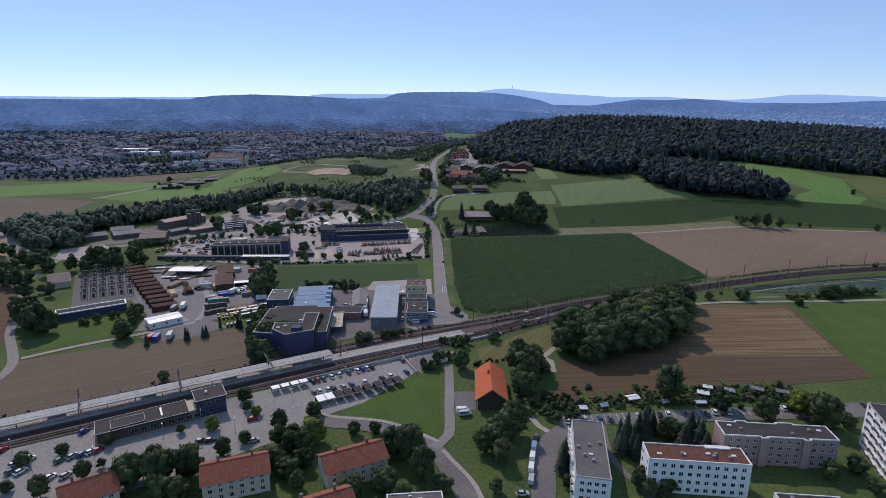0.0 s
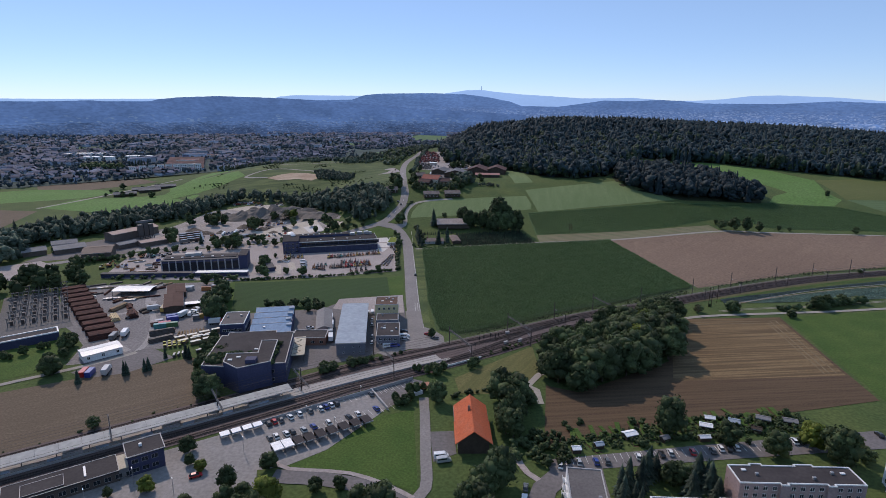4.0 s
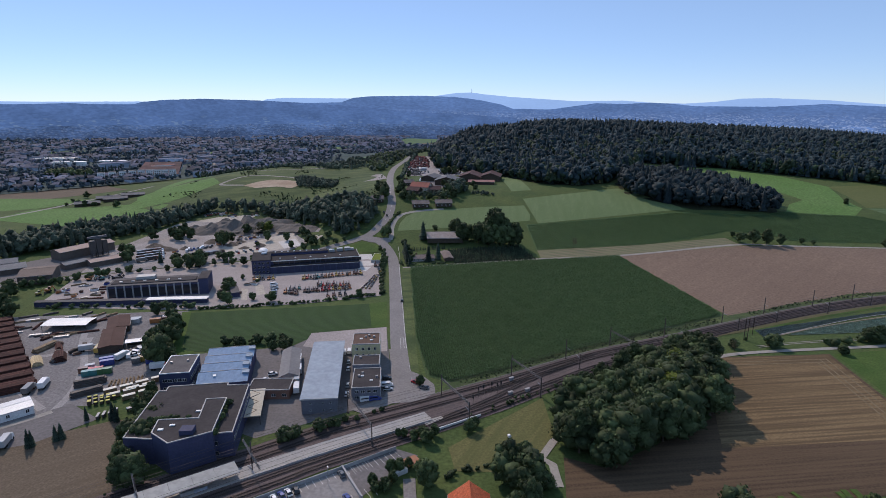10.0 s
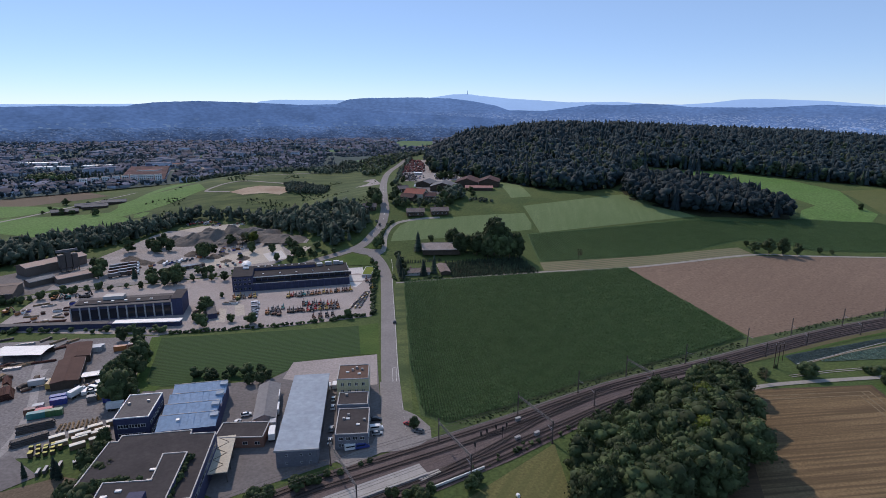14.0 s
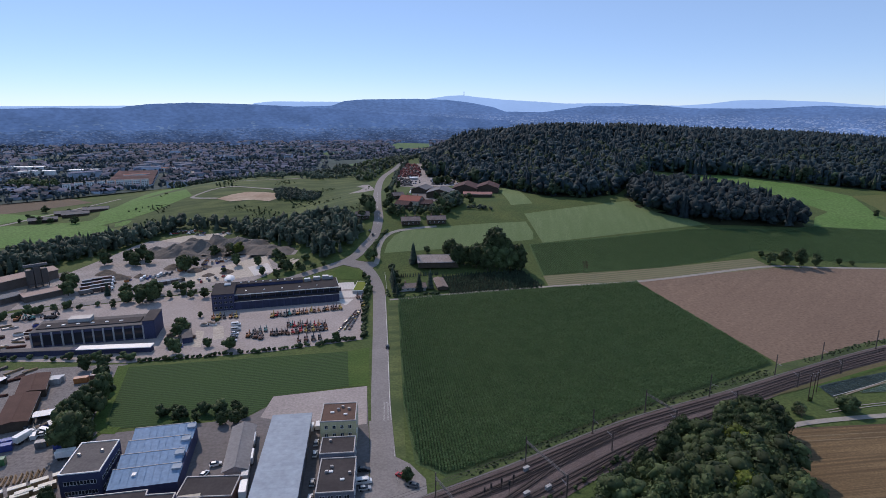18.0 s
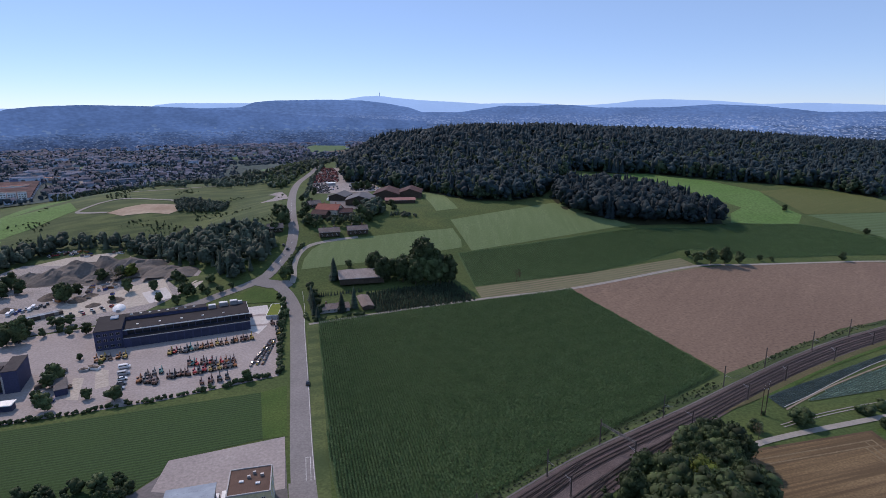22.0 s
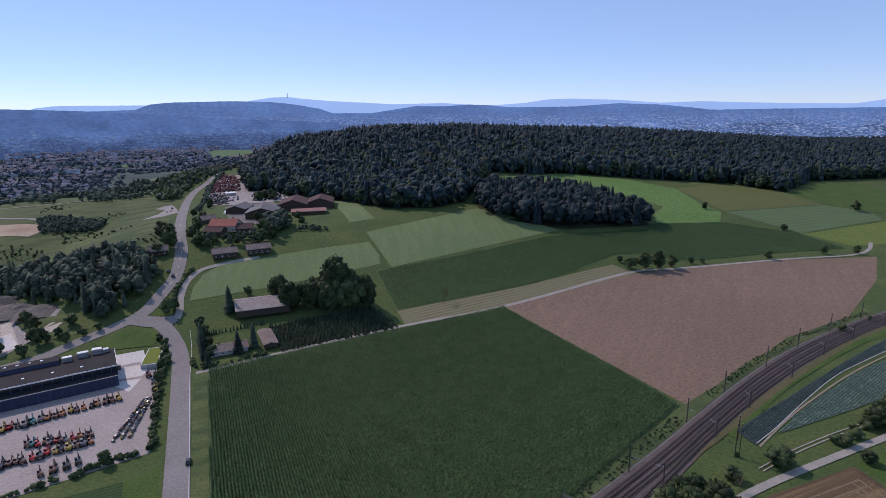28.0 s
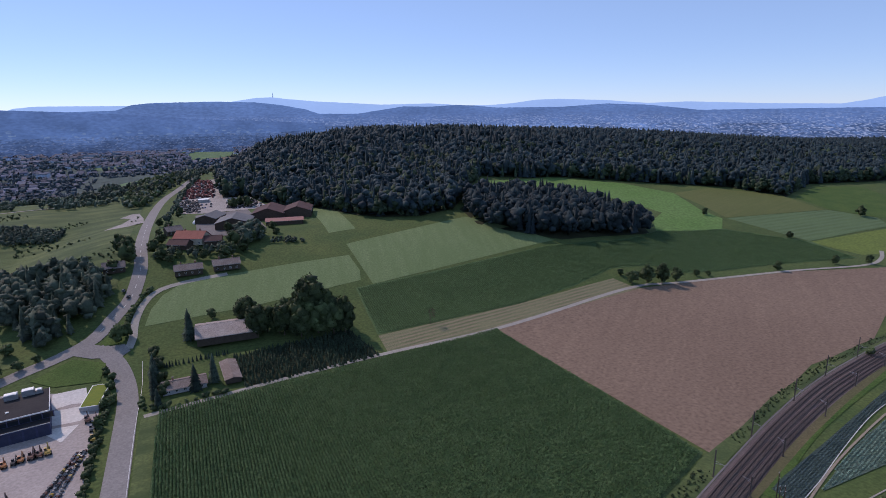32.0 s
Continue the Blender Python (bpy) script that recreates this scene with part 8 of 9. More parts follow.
for k, (x, y) in enumerate([(-57.3, 186.6), (-54, 188.4), (-50.4, 190.2), (-46.8, 192), (-43, 194.1), (-39, 196.2), (-34.7, 198.6), (-30.6, 200.8), (-26.6, 203)]):
    carport(x, y, k < 2)
for k, (x, y) in enumerate([(-78.4, 195.6), (-74.8, 197.6), (-71.2, 199.6), (-67.8, 201.4)]):
    b = thing("bicycle_shelter", x, y, 0.1, 29.5, "bicycle shelter with a white roof", "shelter", "bicycle shelters at the station")
    part("roof", one_box(-1.7, -1.6, 2.3, 1.7, 1.6, 2.5, 0.06), TARP, b)
    for s in (-1.5, 1.5):
        part("post", one_box(s - 0.06, 1.3, 0, s + 0.06, 1.42, 2.3), STEEL_DARK, b)
    part("back_panel", one_box(-1.6, 1.4, 0.2, 1.6, 1.46, 2.1), METAL_PALE, b)
for k in range(24):
    x, y = -66.5 + k * 2.1, 206 + k * 1.14 - 0.7
    m = part("parking_line", one_box(-0.06, -2.4, 0.2, 0.06, 2.4, 0.215), WHITE)
    m.matrix_basis = pose(x, y, 0, 0, 0, 29)
    tagged(m, kind="structure")
    m = part("parking_line", one_box(-0.06, -2.4, 0.2, 0.06, 2.4, 0.215), WHITE)
    m.matrix_basis = pose(x + 5.4, y - 13.6, 0, 0, 0, 29)
    tagged(m, kind="structure")
for k in range(9):
    m = part("parking_line", one_box(-0.06, -2.2, 0.2, 0.06, 2.2, 0.215), WHITE)
    m.matrix_basis = pose(-22.5 + k * 1.9, 228 + k * 1.0, 0, 0, 0, 29)
    tagged(m, kind="structure")
drape("ramp_parking", [(-25, 229.5), (-8, 239.5), (0, 234.8), (-18.5, 214.5)], ASPHALT, 0.14)
ob = thing("waste_station", -4, 228, 0.1, 30, "collection point with an orange roof and white bins", "shelter")
part("roof", one_box(-1, -2.6, 2.3, 4.2, 2.0, 2.5, 0.05), PAINTS["orange"], ob)
for sx in (-0.8, 4):
    for sy in (-2.4, 1.8):
        part("post", one_box(sx - 0.08, sy - 0.08, 0, sx + 0.08, sy + 0.08, 2.3), STEEL_DARK, ob)
part("bin", one_box(-6, -2.4, 0, -1.2, -0.8, 1.7, 0.1), EDGE_WHITE, ob)
for x, y in ((-158, 150), (-145, 141), (-127, 146), (-100, 170), (-85, 164), (-69, 186), (-50, 206), (-38, 197), (-110, 160), (-30, 221)):
    l = thing("street_lamp", x, y, 0.1, 30, "slim grey street lamp beside the parking", "lamp", "street lamps")
    part("pole", prism([(0.08 * math.cos(a), 0.08 * math.sin(a)) for a in np.linspace(0, 6.283, 9)[:-1]], 0, 7), STEEL, l)
    part("head", one_box(-0.15, -0.9, 6.9, 0.15, 0.1, 7.05, 0.03), EDGE_WHITE, l)

# ---- gardens, hedges ----
drape("allotments", [(45, 186), (98, 198.5), (142, 202), (150, 196), (140, 184), (96, 179), (45, 176)], GRASS, 0.14)
drape("parking_gardens", [(38, 176), (96, 181.5), (170, 187), (172, 176), (100, 172.5), (38, 169)], ASPHALT, 0.16)
for x, y, t, L, W, mt in ((108.9, 197.4, -20, 3.6, 2.4, TARP), (104.6, 192.2, -25, 4.5, 3, TARP), (72.9, 188.2, 15, 5, 3.4, TARP), (117.2, 194.5, -30, 4, 3.2, METAL_PALE), (130, 196, -30, 5, 3, ETERNIT), (139.5, 193.5, -25, 5, 3, ETERNIT), (100, 184.4, 0, 4, 2, TARP), (59, 182.1, 10, 3, 2.4, METAL_PALE), (85, 185, 20, 3, 2.2, ETERNIT), (123, 189, -30, 3.4, 2.4, WOOD_DARK), (50, 180, 0, 3, 2.4, TARP)):
    gable_house("garden_shed", x, y, t, L, W, 2.0, 0.5, WOOD_DARK, mt, "small wooden garden shed with a pale roof", "shed", (), False, over=0.2, group="sheds in the allotments")
for k in range(34):
    x = 52 + k * 2.7
    bd = thing("garden_bed", x + RNG.normal(0, 0.6), 183 + (x - 50) * 0.14 + RNG.uniform(-2, 9), 0.12, RNG.uniform(-20, 20), "planted bed in the allotment garden", "garden bed", "beds in the allotments")
    w, l = RNG.uniform(0.8, 1.6), RNG.uniform(2.5, 5)
    part("soil", one_box(-w, -l, 0, w, l, 0.15, 0.04), SOIL_DARK, bd)
    part("crop", one_box(-w * 0.8, -l * 0.9, 0.15, w * 0.8, l * 0.9, 0.5, 0.15), LAWN, bd)
woodland("allotment_plants", [(48, 180), (98, 184), (142, 188), (150, 196), (142, 202), (98, 198.5), (47, 188)], 1.8, (0.6, 2.6), 0.0, LEAF, "dense low plants in the allotment gardens", 0.75, 0.85, 1.6, (), 0.14)
woodland("garden_thicket", [(31, 191), (48, 191), (47, 173), (37, 170), (31, 176)], 2.6, (1.8, 4.6), 0.0, LEAF, "thicket of tall shrubs at the end of the allotments", 1.6, 0.9, 1.3, (), 0.09)
for k in range(44):
    m = part("parking_line", one_box(-0.06, -2.4, 0.2, 0.06, 2.4, 0.215), WHITE)
    m.matrix_basis = pose(42 + k * 2.6, 174.6 + k * 0.16, 0, 0, 0, -3)
    tagged(m, kind="structure")
for k in range(24):
    plant(RNG.uniform(46, 148), RNG.uniform(180, 199), RNG.uniform(1.2, 3.2), "s", 1.0, "shrubs in the allotments")


HEDGE_CLUMPS = [crown_broad(RNG, 5, 1, 9, 0.06, 0.5, 0.0) for k in range(4)]


def hedge(pts, step, h0, h1, group, wob=1.0, kind="s"):
    """A row of trees, each a thing of its own, or a hedge of shrubs grown together."""
    pieces = []
    for k, p in enumerate(curve_points(pts, step)):
        x, y, h = p.x + RNG.normal(0, wob), p.y + RNG.normal(0, wob), RNG.uniform(h0, h1)
        far_row = kind == "b" and pts[0][1] > 330
        if kind != "s" and not far_row:
            plant(x, y, h, kind, RNG.uniform(0.7, 1.0), group)
        else:
            v, f = HEDGE_CLUMPS[k % 4]
            w = h * (RNG.uniform(0.7, 0.95) if far_row else RNG.uniform(0.95, 1.35))
            pieces.append((v * np.array([w, w, h]) + np.array([x, y, ground_z(x, y) - 0.05]), f))
    if pieces:
        word = "tree_row" if kind == "b" else "hedge"
        tagged(new(word, fast_mesh(word, *gather(pieces), LEAF)), "uneven leafy green " + group, "trees" if kind == "b" else "hedge", kind="stuff" if kind == "b" else "")


woodland("verge_shrubs", [(20, 285), (40, 293.5), (67, 307), (97, 320), (122, 329), (150, 339), (187, 354.5), (237, 372.5), (291, 387.5), (368, 399.5), (364, 402), (323, 397), (297, 393), (264, 384), (244, 379), (214, 368), (190, 361), (148, 344), (118, 333), (75, 315), (44, 300), (20, 289)], 1.5, (0.3, 1.4), 0.0, LEAF, "low uneven shrubs on the railway verge", 0.6, 0.9, 1.7, (), 0.13, -0.22)
hedge([(-125, 391.5), (-64, 399.5), (-20, 411)], 1.9, 1.4, 2.6, "hedge of the machine yard", 0.6)
hedge([(-16.5, 412), (-17, 450), (-16.5, 490)], 2.0, 1.4, 3.2, "hedge of the machine yard", 0.5)
hedge([(-95, 337), (-62, 336)], 3.0, 3, 6, "bushes behind the workshops", 1.2, "b")
hedge([(-108, 280), (-102, 250), (-97, 232)], 4.0, 5, 9, "trees beside the factory", 2.0, "b")
hedge([(-118, 320), (-128, 345), (-134, 375)], 4.5, 6, 10, "trees beside the crop field", 1.5, "b")
hedge([(-4, 488), (2, 478), (30, 481)], 3.0, 1.5, 3.5, "hedge round the cottage", 0.6)
hedge([(4.5, 488), (4, 505), (2.5, 518), (0, 530)], 5.5, 3.5, 6.5, "trees beside the road", 1.0, "b")
hedge([(5, 515), (33, 518)], 1.6, 3.0, 3.6, "clipped columns behind the cottage", 0.2, "c")
hedge([(-17, 548), (-15.5, 556), (-14.5, 563), (-12.5, 571), (-8.5, 586), (-2.5, 600)], 2.6, 1.5, 3.4, "shrubs beside the road", 0.5)
hedge([(-16.5, 490), (-16.5, 505), (-18.5, 517)], 3.0, 2, 4.5, "trees beside the road", 1.2, "b")
woodland("verge_shrubs_south", [(20, 261), (60, 281), (90, 299), (112, 307), (140, 319), (140, 316), (112, 303), (90, 296), (60, 277), (22, 257)], 2.2, (0.6, 2.4), 0.0, LEAF, "low uneven shrubs south of the railway", 0.8, 0.5, 1.5, (), 0.13)
hedge([(-8, 245), (-1, 247), (6, 246)], 3.0, 3.5, 5.5, "bushes beside the ramp", 1.2, "b")
hedge([(-12, 215), (-16, 218), (-2, 228)], 3.0, 3.5, 6, "bushes beside the ramp", 1.2, "b")
hedge([(217, 316), (245, 320), (275, 326)], 4.0, 3.0, 6.0, "bushes beside the field path", 1.5)
hedge([(8, 221), (20, 226), (30, 225)], 2.5, 1.5, 2.4, "hedge behind the orange-roofed house", 0.4)
hedge([(-186, 172.5), (-128, 205), (-100, 222)], 9.0, 0.6, 1.6, "shrubs beside the field", 1.0)
hedge([(-215, 400), (-160, 398), (-130, 396)], 5.0, 2.0, 5.0, "bushes behind the yard wall", 1.0)
hedge([(-205, 270), (-196, 280), (-186, 290), (-183, 285)], 4.0, 3.0, 6.0, "bushes beside the switch house", 1.0, "b")
hedge([(28, 176), (36, 182), (30, 186), (27, 178)], 2.5, 2.0, 3.6, "hedge at the end of the estate road", 0.6)
hedge([(58, 128), (62, 140), (64, 150)], 4.0, 3, 7, "bushes between the blocks", 1.5, "b")
for x, y, h in ((33.6, 213.6, 15), (40, 214, 6), (-66, 145, 8), (-59, 139, 7), (-90, 128, 8), (-26, 132, 8), (-20, 126, 7), (-8, 131, 6)):
    plant(x, y, h, "b", 1.2)

# nursery of young conifers
NURSERY = [(36, 514), (97, 522), (105, 489), (39, 482)]
woodland("young_conifers", NURSERY, 1.75, (2.0, 3.1), 1.0, NEEDLE_YOUNG, "dense rows of dark young conifers in the nursery", 0.6, 0.97, 2.0, (), 0.13)
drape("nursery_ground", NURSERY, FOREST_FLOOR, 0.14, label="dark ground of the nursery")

# gravel heaps
HEAP = mat("grey brown gravel heap", (0.125, 0.108, 0.096), (0.175, 0.155, 0.14), 0.08, 0.95, fine=0.6, bump=0.5)


def heap(x, y, r, h, material=None, name="gravel_heap", label="grey heap of gravel in the works"):
    bm = bmesh.new()
    bmesh.ops.create_grid(bm, x_segments=18, y_segments=18, size=r)
    for v in bm.verts:
        d = min(1.0, v.co.length / r)
        v.co.z = h * (1 - d) ** 0.95 * (1 + 0.75 * noise.noise((v.co.x * 0.1 + x, v.co.y * 0.1, y)) + 0.25 * noise.noise((v.co.x * 0.4 + x, v.co.y * 0.4, y))) - 0.4 * d
    ob = thing(name, x, y, None, 0, label, "heap", "heaps at the works")
    part("mound", bm, material or HEAP, ob)


for x, y, r, h in ((-185, 612, 20, 8), (-165, 618, 26, 10), (-150, 630, 28, 10), (-132, 622, 26, 9), (-117, 610, 22, 7), (-100, 592, 16, 4.5), (-86, 582, 13, 3.5), (-200, 616, 16, 6), (-175, 640, 18, 6), (-142, 604, 16, 5)):
    heap(x, y, r, h)
drape("gravel_works", [(-245, 540), (-228, 640), (-205, 688), (-155, 681), (-132, 646), (-104, 605), (-92, 592), (-75, 576), (-80, 545), (-100, 518), (-126, 510), (-190, 490), (-235, 475)], GRAVEL, 0.16, label="pale gravel ground of the works")
BEIGE = mat("pale beige rolled ground", (0.4, 0.35, 0.3), (0.47, 0.42, 0.36), 0.06, 0.95, fine=0.8, vary_by=0.5)
drape("works_pale_yard", [(-154, 551), (-136, 560), (-118, 571), (-102, 580), (-88, 540), (-101, 530), (-135, 520), (-157, 519)], BEIGE, 0.24)
drape("works_terrace", [(-212, 655), (-194, 669), (-155, 676), (-158, 656), (-186, 645)], BEIGE, 0.3)
drape("works_puddle", [(-81, 554), (-77, 560), (-71, 557), (-75, 547)], BEIGE, 0.28)
drape("works_bank", [(-97, 570), (-72, 568), (-57, 540), (-79, 537)], GRASS_DRY, 0.22)
for k in range(12):
    i, j = k % 3, k // 3
    truck(-213 + i * 5 + j * 3.2, 527 + i * 3.6 - j * 8, 30 + RNG.normal(0, 4), ("grey", "black", "white")[k % 3], ("grey", "black", "brown")[(k + j) % 3], "vehicles at the gravel works")
for k in range(12):
    car(-180 + (k % 6) * 3.0, 538.8 + (k % 6) * 2.4 - (k // 6) * 5, 100 + RNG.normal(0, 6), ("white", "blue", "silver", "white", "grey", "black")[k % 6], k % 3 == 0, "vehicles at the gravel works")
for k in range(10):
    car(-146 + k * 2.6, 520 + k * 0.9 + (k % 2) * 5, 110 + RNG.normal(0, 9), ("white", "grey", "black", "silver", "red")[k % 5], False, "vehicles at the gravel works")
for x, y, h, kind in ((-188.2, 499.4, 10, "c"), (-177.3, 501.5, 8, "b"), (-167.4, 498, 8.5, "b"), (-163.2, 503.5, 8, "b"), (-156, 486.2, 10, "c"), (-147, 508.1, 6.5, "b"), (-137.4, 507.2, 7, "b"), (-155.7, 552.4, 14, "b"), (-224.7, 577.6, 15, "b"), (-213.6, 501, 11, "b"), (-161.6, 562.7, 12, "b"), (-152, 564, 11, "b"), (-146, 595, 12, "b"), (-132.7, 582, 14, "d"), (-131.6, 592, 13, "b"), (-125.9, 593.4, 11, "y"), (-125, 543.6, 5, "b"), (-90, 565, 9, "b"), (-84, 556, 8, "b"), (-66, 552, 7, "b"), (-70, 540, 6, "b")):
    plant(x, y, h, kind, 1.0)
hedge([(-262, 438), (-247, 447), (-227, 455), (-213, 466)], 4.5, 4, 7.5, "trees beside the western road", 1.2, "b")
hedge([(-205, 472), (-170, 484), (-132, 496), (-112, 500)], 8.0, 3, 6, "small trees beside the western road", 1.5, "b")
SCRAP = mat("dark scrap and rubble", (0.09, 0.075, 0.065), (0.18, 0.14, 0.11), 0.5, 0.9, fine=2.5, bump=0.6, vary_by=0.6)
for x, y, r, h in ((-196, 540, 7, 3), (-184, 543, 6, 2.6), (-214, 553, 8, 3.2), (-148, 553, 7, 3), (-143, 562, 6, 2.4), (-205, 548, 6, 2.2), (-122, 545, 7, 2.4), (-135, 540, 6, 2), (-168, 565, 9, 3.5)):
    heap(x, y, r, h, SCRAP, "scrap_heap", "dark heap of rubble and scrap")
for k in range(16):
    car(RNG.uniform(-210, -188), RNG.uniform(674, 686), RNG.uniform(0, 180), ("white", "red", "silver", "grey")[k % 4], False, "vehicles at the gravel works")
dome = thing("storage_tent", -116.8, 528, 0.1, 10, "white round storage tent", "tent")
bm = bmesh.new()
bmesh.ops.create_uvsphere(bm, u_segments=16, v_segments=10, radius=4.2)
bmesh.ops.bisect_plane(bm, geom=bm.verts[:] + bm.edges[:] + bm.faces[:], plane_co=(0, 0, 0), plane_no=(0, 0, 1), clear_inner=True)
bmesh.ops.scale(bm, verts=bm.verts[:], vec=(1, 1.6, 0.9))
part("cover", bm, TARP, dome)
part("door", one_box(-1.2, -6.6, 0, 1.2, -6.2, 2.4), EDGE_GREY, dome)
drape("works_white_floor", [(-109.6, 552.5), (-95.4, 556.6), (-86.8, 535.5), (-99.9, 530.2)], mat("bright concrete slab", (0.55, 0.52, 0.5), (0.6, 0.57, 0.55), 0.1, 0.9), 0.34)

# skips, crates and scrap in the yards
SKIP_MATS = (RUST, STEEL_DARK, PAINTS["grey"], PAINTS["silver"], PAINTS["blue"], PAINTS["brown"], PAINTS["orange"], PAINTS["white"])


def skip(x, y, turn, L, h, k, group):
    """An open steel skip: a flared tub with a rim and a load."""
    ob = thing("skip", x, y, ground_z(x, y) + 0.15, turn, ("rusty", "dark grey", "grey", "pale grey", "blue", "brown", "orange", "white")[k] + " open steel skip with a load of scrap", "skip", group)
    part("tub", loft([(-L / 2, 0.8, 1.0, 0.3, h), (-L / 2 + 0.4, 0.9, 1.1, 0, h), (L / 2 - 0.4, 0.9, 1.1, 0, h), (L / 2, 0.8, 1.0, 0.3, h)]), SKIP_MATS[k], ob)
    part("load", loft([(-L / 2 + 0.3, 0.7, 0.3, h, h + 0.2), (0, 0.9, 0.5, h, h + 0.6), (L / 2 - 0.3, 0.7, 0.3, h, h + 0.15)]), SCRAP, ob)


rnd = random.Random(31)
for area, n, group in (((-208, 508, 20, 26), 12, "skips at the gravel works"), ((-166, 552, 40, 24), 16, "skips at the gravel works"), ((-150, 570, 34, 18), 9, "skips at the gravel works"), ((-200, 668, 50, 14), 12, "skips at the gravel works"),
                       ((-196, 318, 40, 26), 10, "skips in the storage yard"), ((-150, 326, 28, 20), 8, "skips in the storage yard"), ((-226, 408, 30, 40), 12, "skips in the storage yard"), ((-125, 405, 24, 40), 8, "skips in the machine yard")):
    for k in range(n):
        skip(area[0] + rnd.random() * area[2], area[1] + rnd.random() * area[3], rnd.uniform(0, 180), rnd.uniform(2.4, 5.5), rnd.uniform(0.8, 1.7), rnd.randrange(8), group)
SIGNAL = mat("dark signal housing", (0.03, 0.03, 0.032), (0.045, 0.044, 0.045), 1.0, 0.7)
for x, y, h in ((27, 274.5, 4.6), (29.5, 276.2, 4.6), (33.5, 279.3, 4.2), (35.5, 276.5, 5.0), (38, 281.5, 3.6), (24, 268.8, 4.0)):
    ob = thing("railway_signal", x, y, 0.3, 120, "dark railway signal on a steel post", "signal", "signals beside the tracks")
    part("post", prism([(0.1 * math.cos(a), 0.1 * math.sin(a)) for a in np.linspace(0, 6.283, 7)[:-1]], 0, h), STEEL_DARK, ob)
    part("head", one_box(-0.35, -0.15, h - 1.6, 0.35, 0.15, h, 0.05), SIGNAL, ob)
    part("hood", one_box(-0.38, -0.4, h, 0.38, 0.18, h + 0.06), SIGNAL, ob)
for x, y, t in ((48.9, 277.9, 30), (41, 275.5, 30), (44, 288.5, 30)):
    ob = thing("relay_cabinet", x, y, 0.3, t, "pale grey relay cabinet beside the tracks", "cabinet")
    part("body", one_box(-1.1, -0.5, 0, 1.1, 0.5, 1.3, 0.05), EDGE_GREY, ob)
    part("lid", one_box(-1.2, -0.6, 1.3, 1.2, 0.6, 1.4), EDGE_GREY, ob)
ob = thing("hay_bale", 34.2, 243.7, None, 20, "wrapped white round bale on the dry meadow", "bale")
bm = bmesh.new()
bmesh.ops.create_cone(bm, cap_ends=True, segments=16, radius1=0.65, radius2=0.65, depth=1.2, matrix=pose(0, 0, 0.75, 90, 0, 0))
bmesh.ops.bevel(bm, geom=[e for e in bm.edges if abs(e.verts[0].co.y - e.verts[1].co.y) < 0.01], offset=0.12, segments=2, affect="EDGES")
part("wrap", bm, TARP, ob)

drape("road_west_apron", [(-304.5, 403.5), (-281, 398), (-268, 424), (-277.6, 437), (-293, 449), (-318, 432)], CONCRETE, 0.28, label="pale concrete apron beside the western road")
ribbon("block_path", [(55, 170), (53.8, 163), (52.3, 150), (54.3, 140.4), (57.2, 132.4), (60, 124)], 2.4, ASPHALT, 0.22, label="grey footpath beside the long block")
woodland("roadside_trees", [(-44, 905), (-24, 860), (-14, 930), (-4, 990), (12, 1060), (30, 1190), (-20, 1205), (-45, 1045)], 7.5, (5, 12), 0.1, LEAF, "dense trees and bushes along the northern road", 1.0, 0.85, 1.2, (), 0.08, -0.1)
# paved bays and a small shed in the machine yard
for pts in ([(-110.4, 431.2), (-105.6, 429.7), (-100.8, 406.9), (-106, 408.3)], [(-103.4, 439), (-97, 436.2), (-91.9, 418.3), (-97, 416)]):
    drape("parking_bay", pts, BEIGE, 0.16, label="pale paved parking bay in the machine yard")
ys = thing("yard_shed", -111.5, 419.5, 0.1, -70, "small dark blue shed with a flat grey roof", "shed")
part("wall", one_box(-6.5, -2.4, 0, 6.5, 2.4, 2.9), RENDER_BLUE, ys)
part("roof", one_box(-6.8, -2.7, 2.9, 6.8, 2.7, 3.15, 0.04), FLAT_GREY, ys)
part("gate", one_box(-3.2, -2.48, 0.1, 0.4, -2.38, 2.5), METAL_GREY, ys)
part("gate", one_box(1.0, -2.48, 0.1, 4.6, -2.38, 2.5), METAL_GREY, ys)
for x, y, h in ((-117.7, 410, 6), (-120.8, 436, 7), (-84.8, 404.6, 6), (-102.3, 443, 3.5), (-114.7, 452.7, 4), (-132.1, 490.3, 6), (-166.8, 501.7, 8), (-154.1, 492.6, 8), (-199, 572.8, 13), (-192.1, 579.5, 12), (-201.8, 590, 14), (-208, 582, 13)):
    plant(x, y, h, "b", 0.9)
# junction, verges and markings
drape("grass_triangle", [(-51, 523), (-36, 536), (-21, 528), (-22, 512), (-40.6, 514)], LAWN, 0.3, 6.0)
drape("grass_island", [(-25, 547.5), (-23, 544), (-14.5, 544.5), (-12.7, 557), (-16.5, 566)], LAWN, 0.32, 6.0)
gr = thing("green_roof_garage", -22, 498, 0, -6, "low garage with a planted green roof", "garage")
part("wall", one_box(-3.6, -10.5, 0, 3.6, 10.5, 2.6), RENDER_GREY, gr)
part("green_roof", one_box(-3.4, -10.3, 2.6, 3.4, 10.3, 2.8), mat("yellow green sedum", (0.16, 0.19, 0.03), (0.12, 0.16, 0.03), 0.4, 0.95), gr)
part("rim", parapet([(-3.6, -10.5), (3.6, -10.5), (3.6, 10.5), (-3.6, 10.5)], 2.6, 0.3, 0.3), EDGE_WHITE, gr)
drape("concrete_pad", [(-39.7, 508), (-27, 509), (-23, 486), (-29.6, 466), (-36, 474)], mat("bright concrete slab", (0.55, 0.52, 0.5), (0.6, 0.57, 0.55), 0.1, 0.9), 0.16)
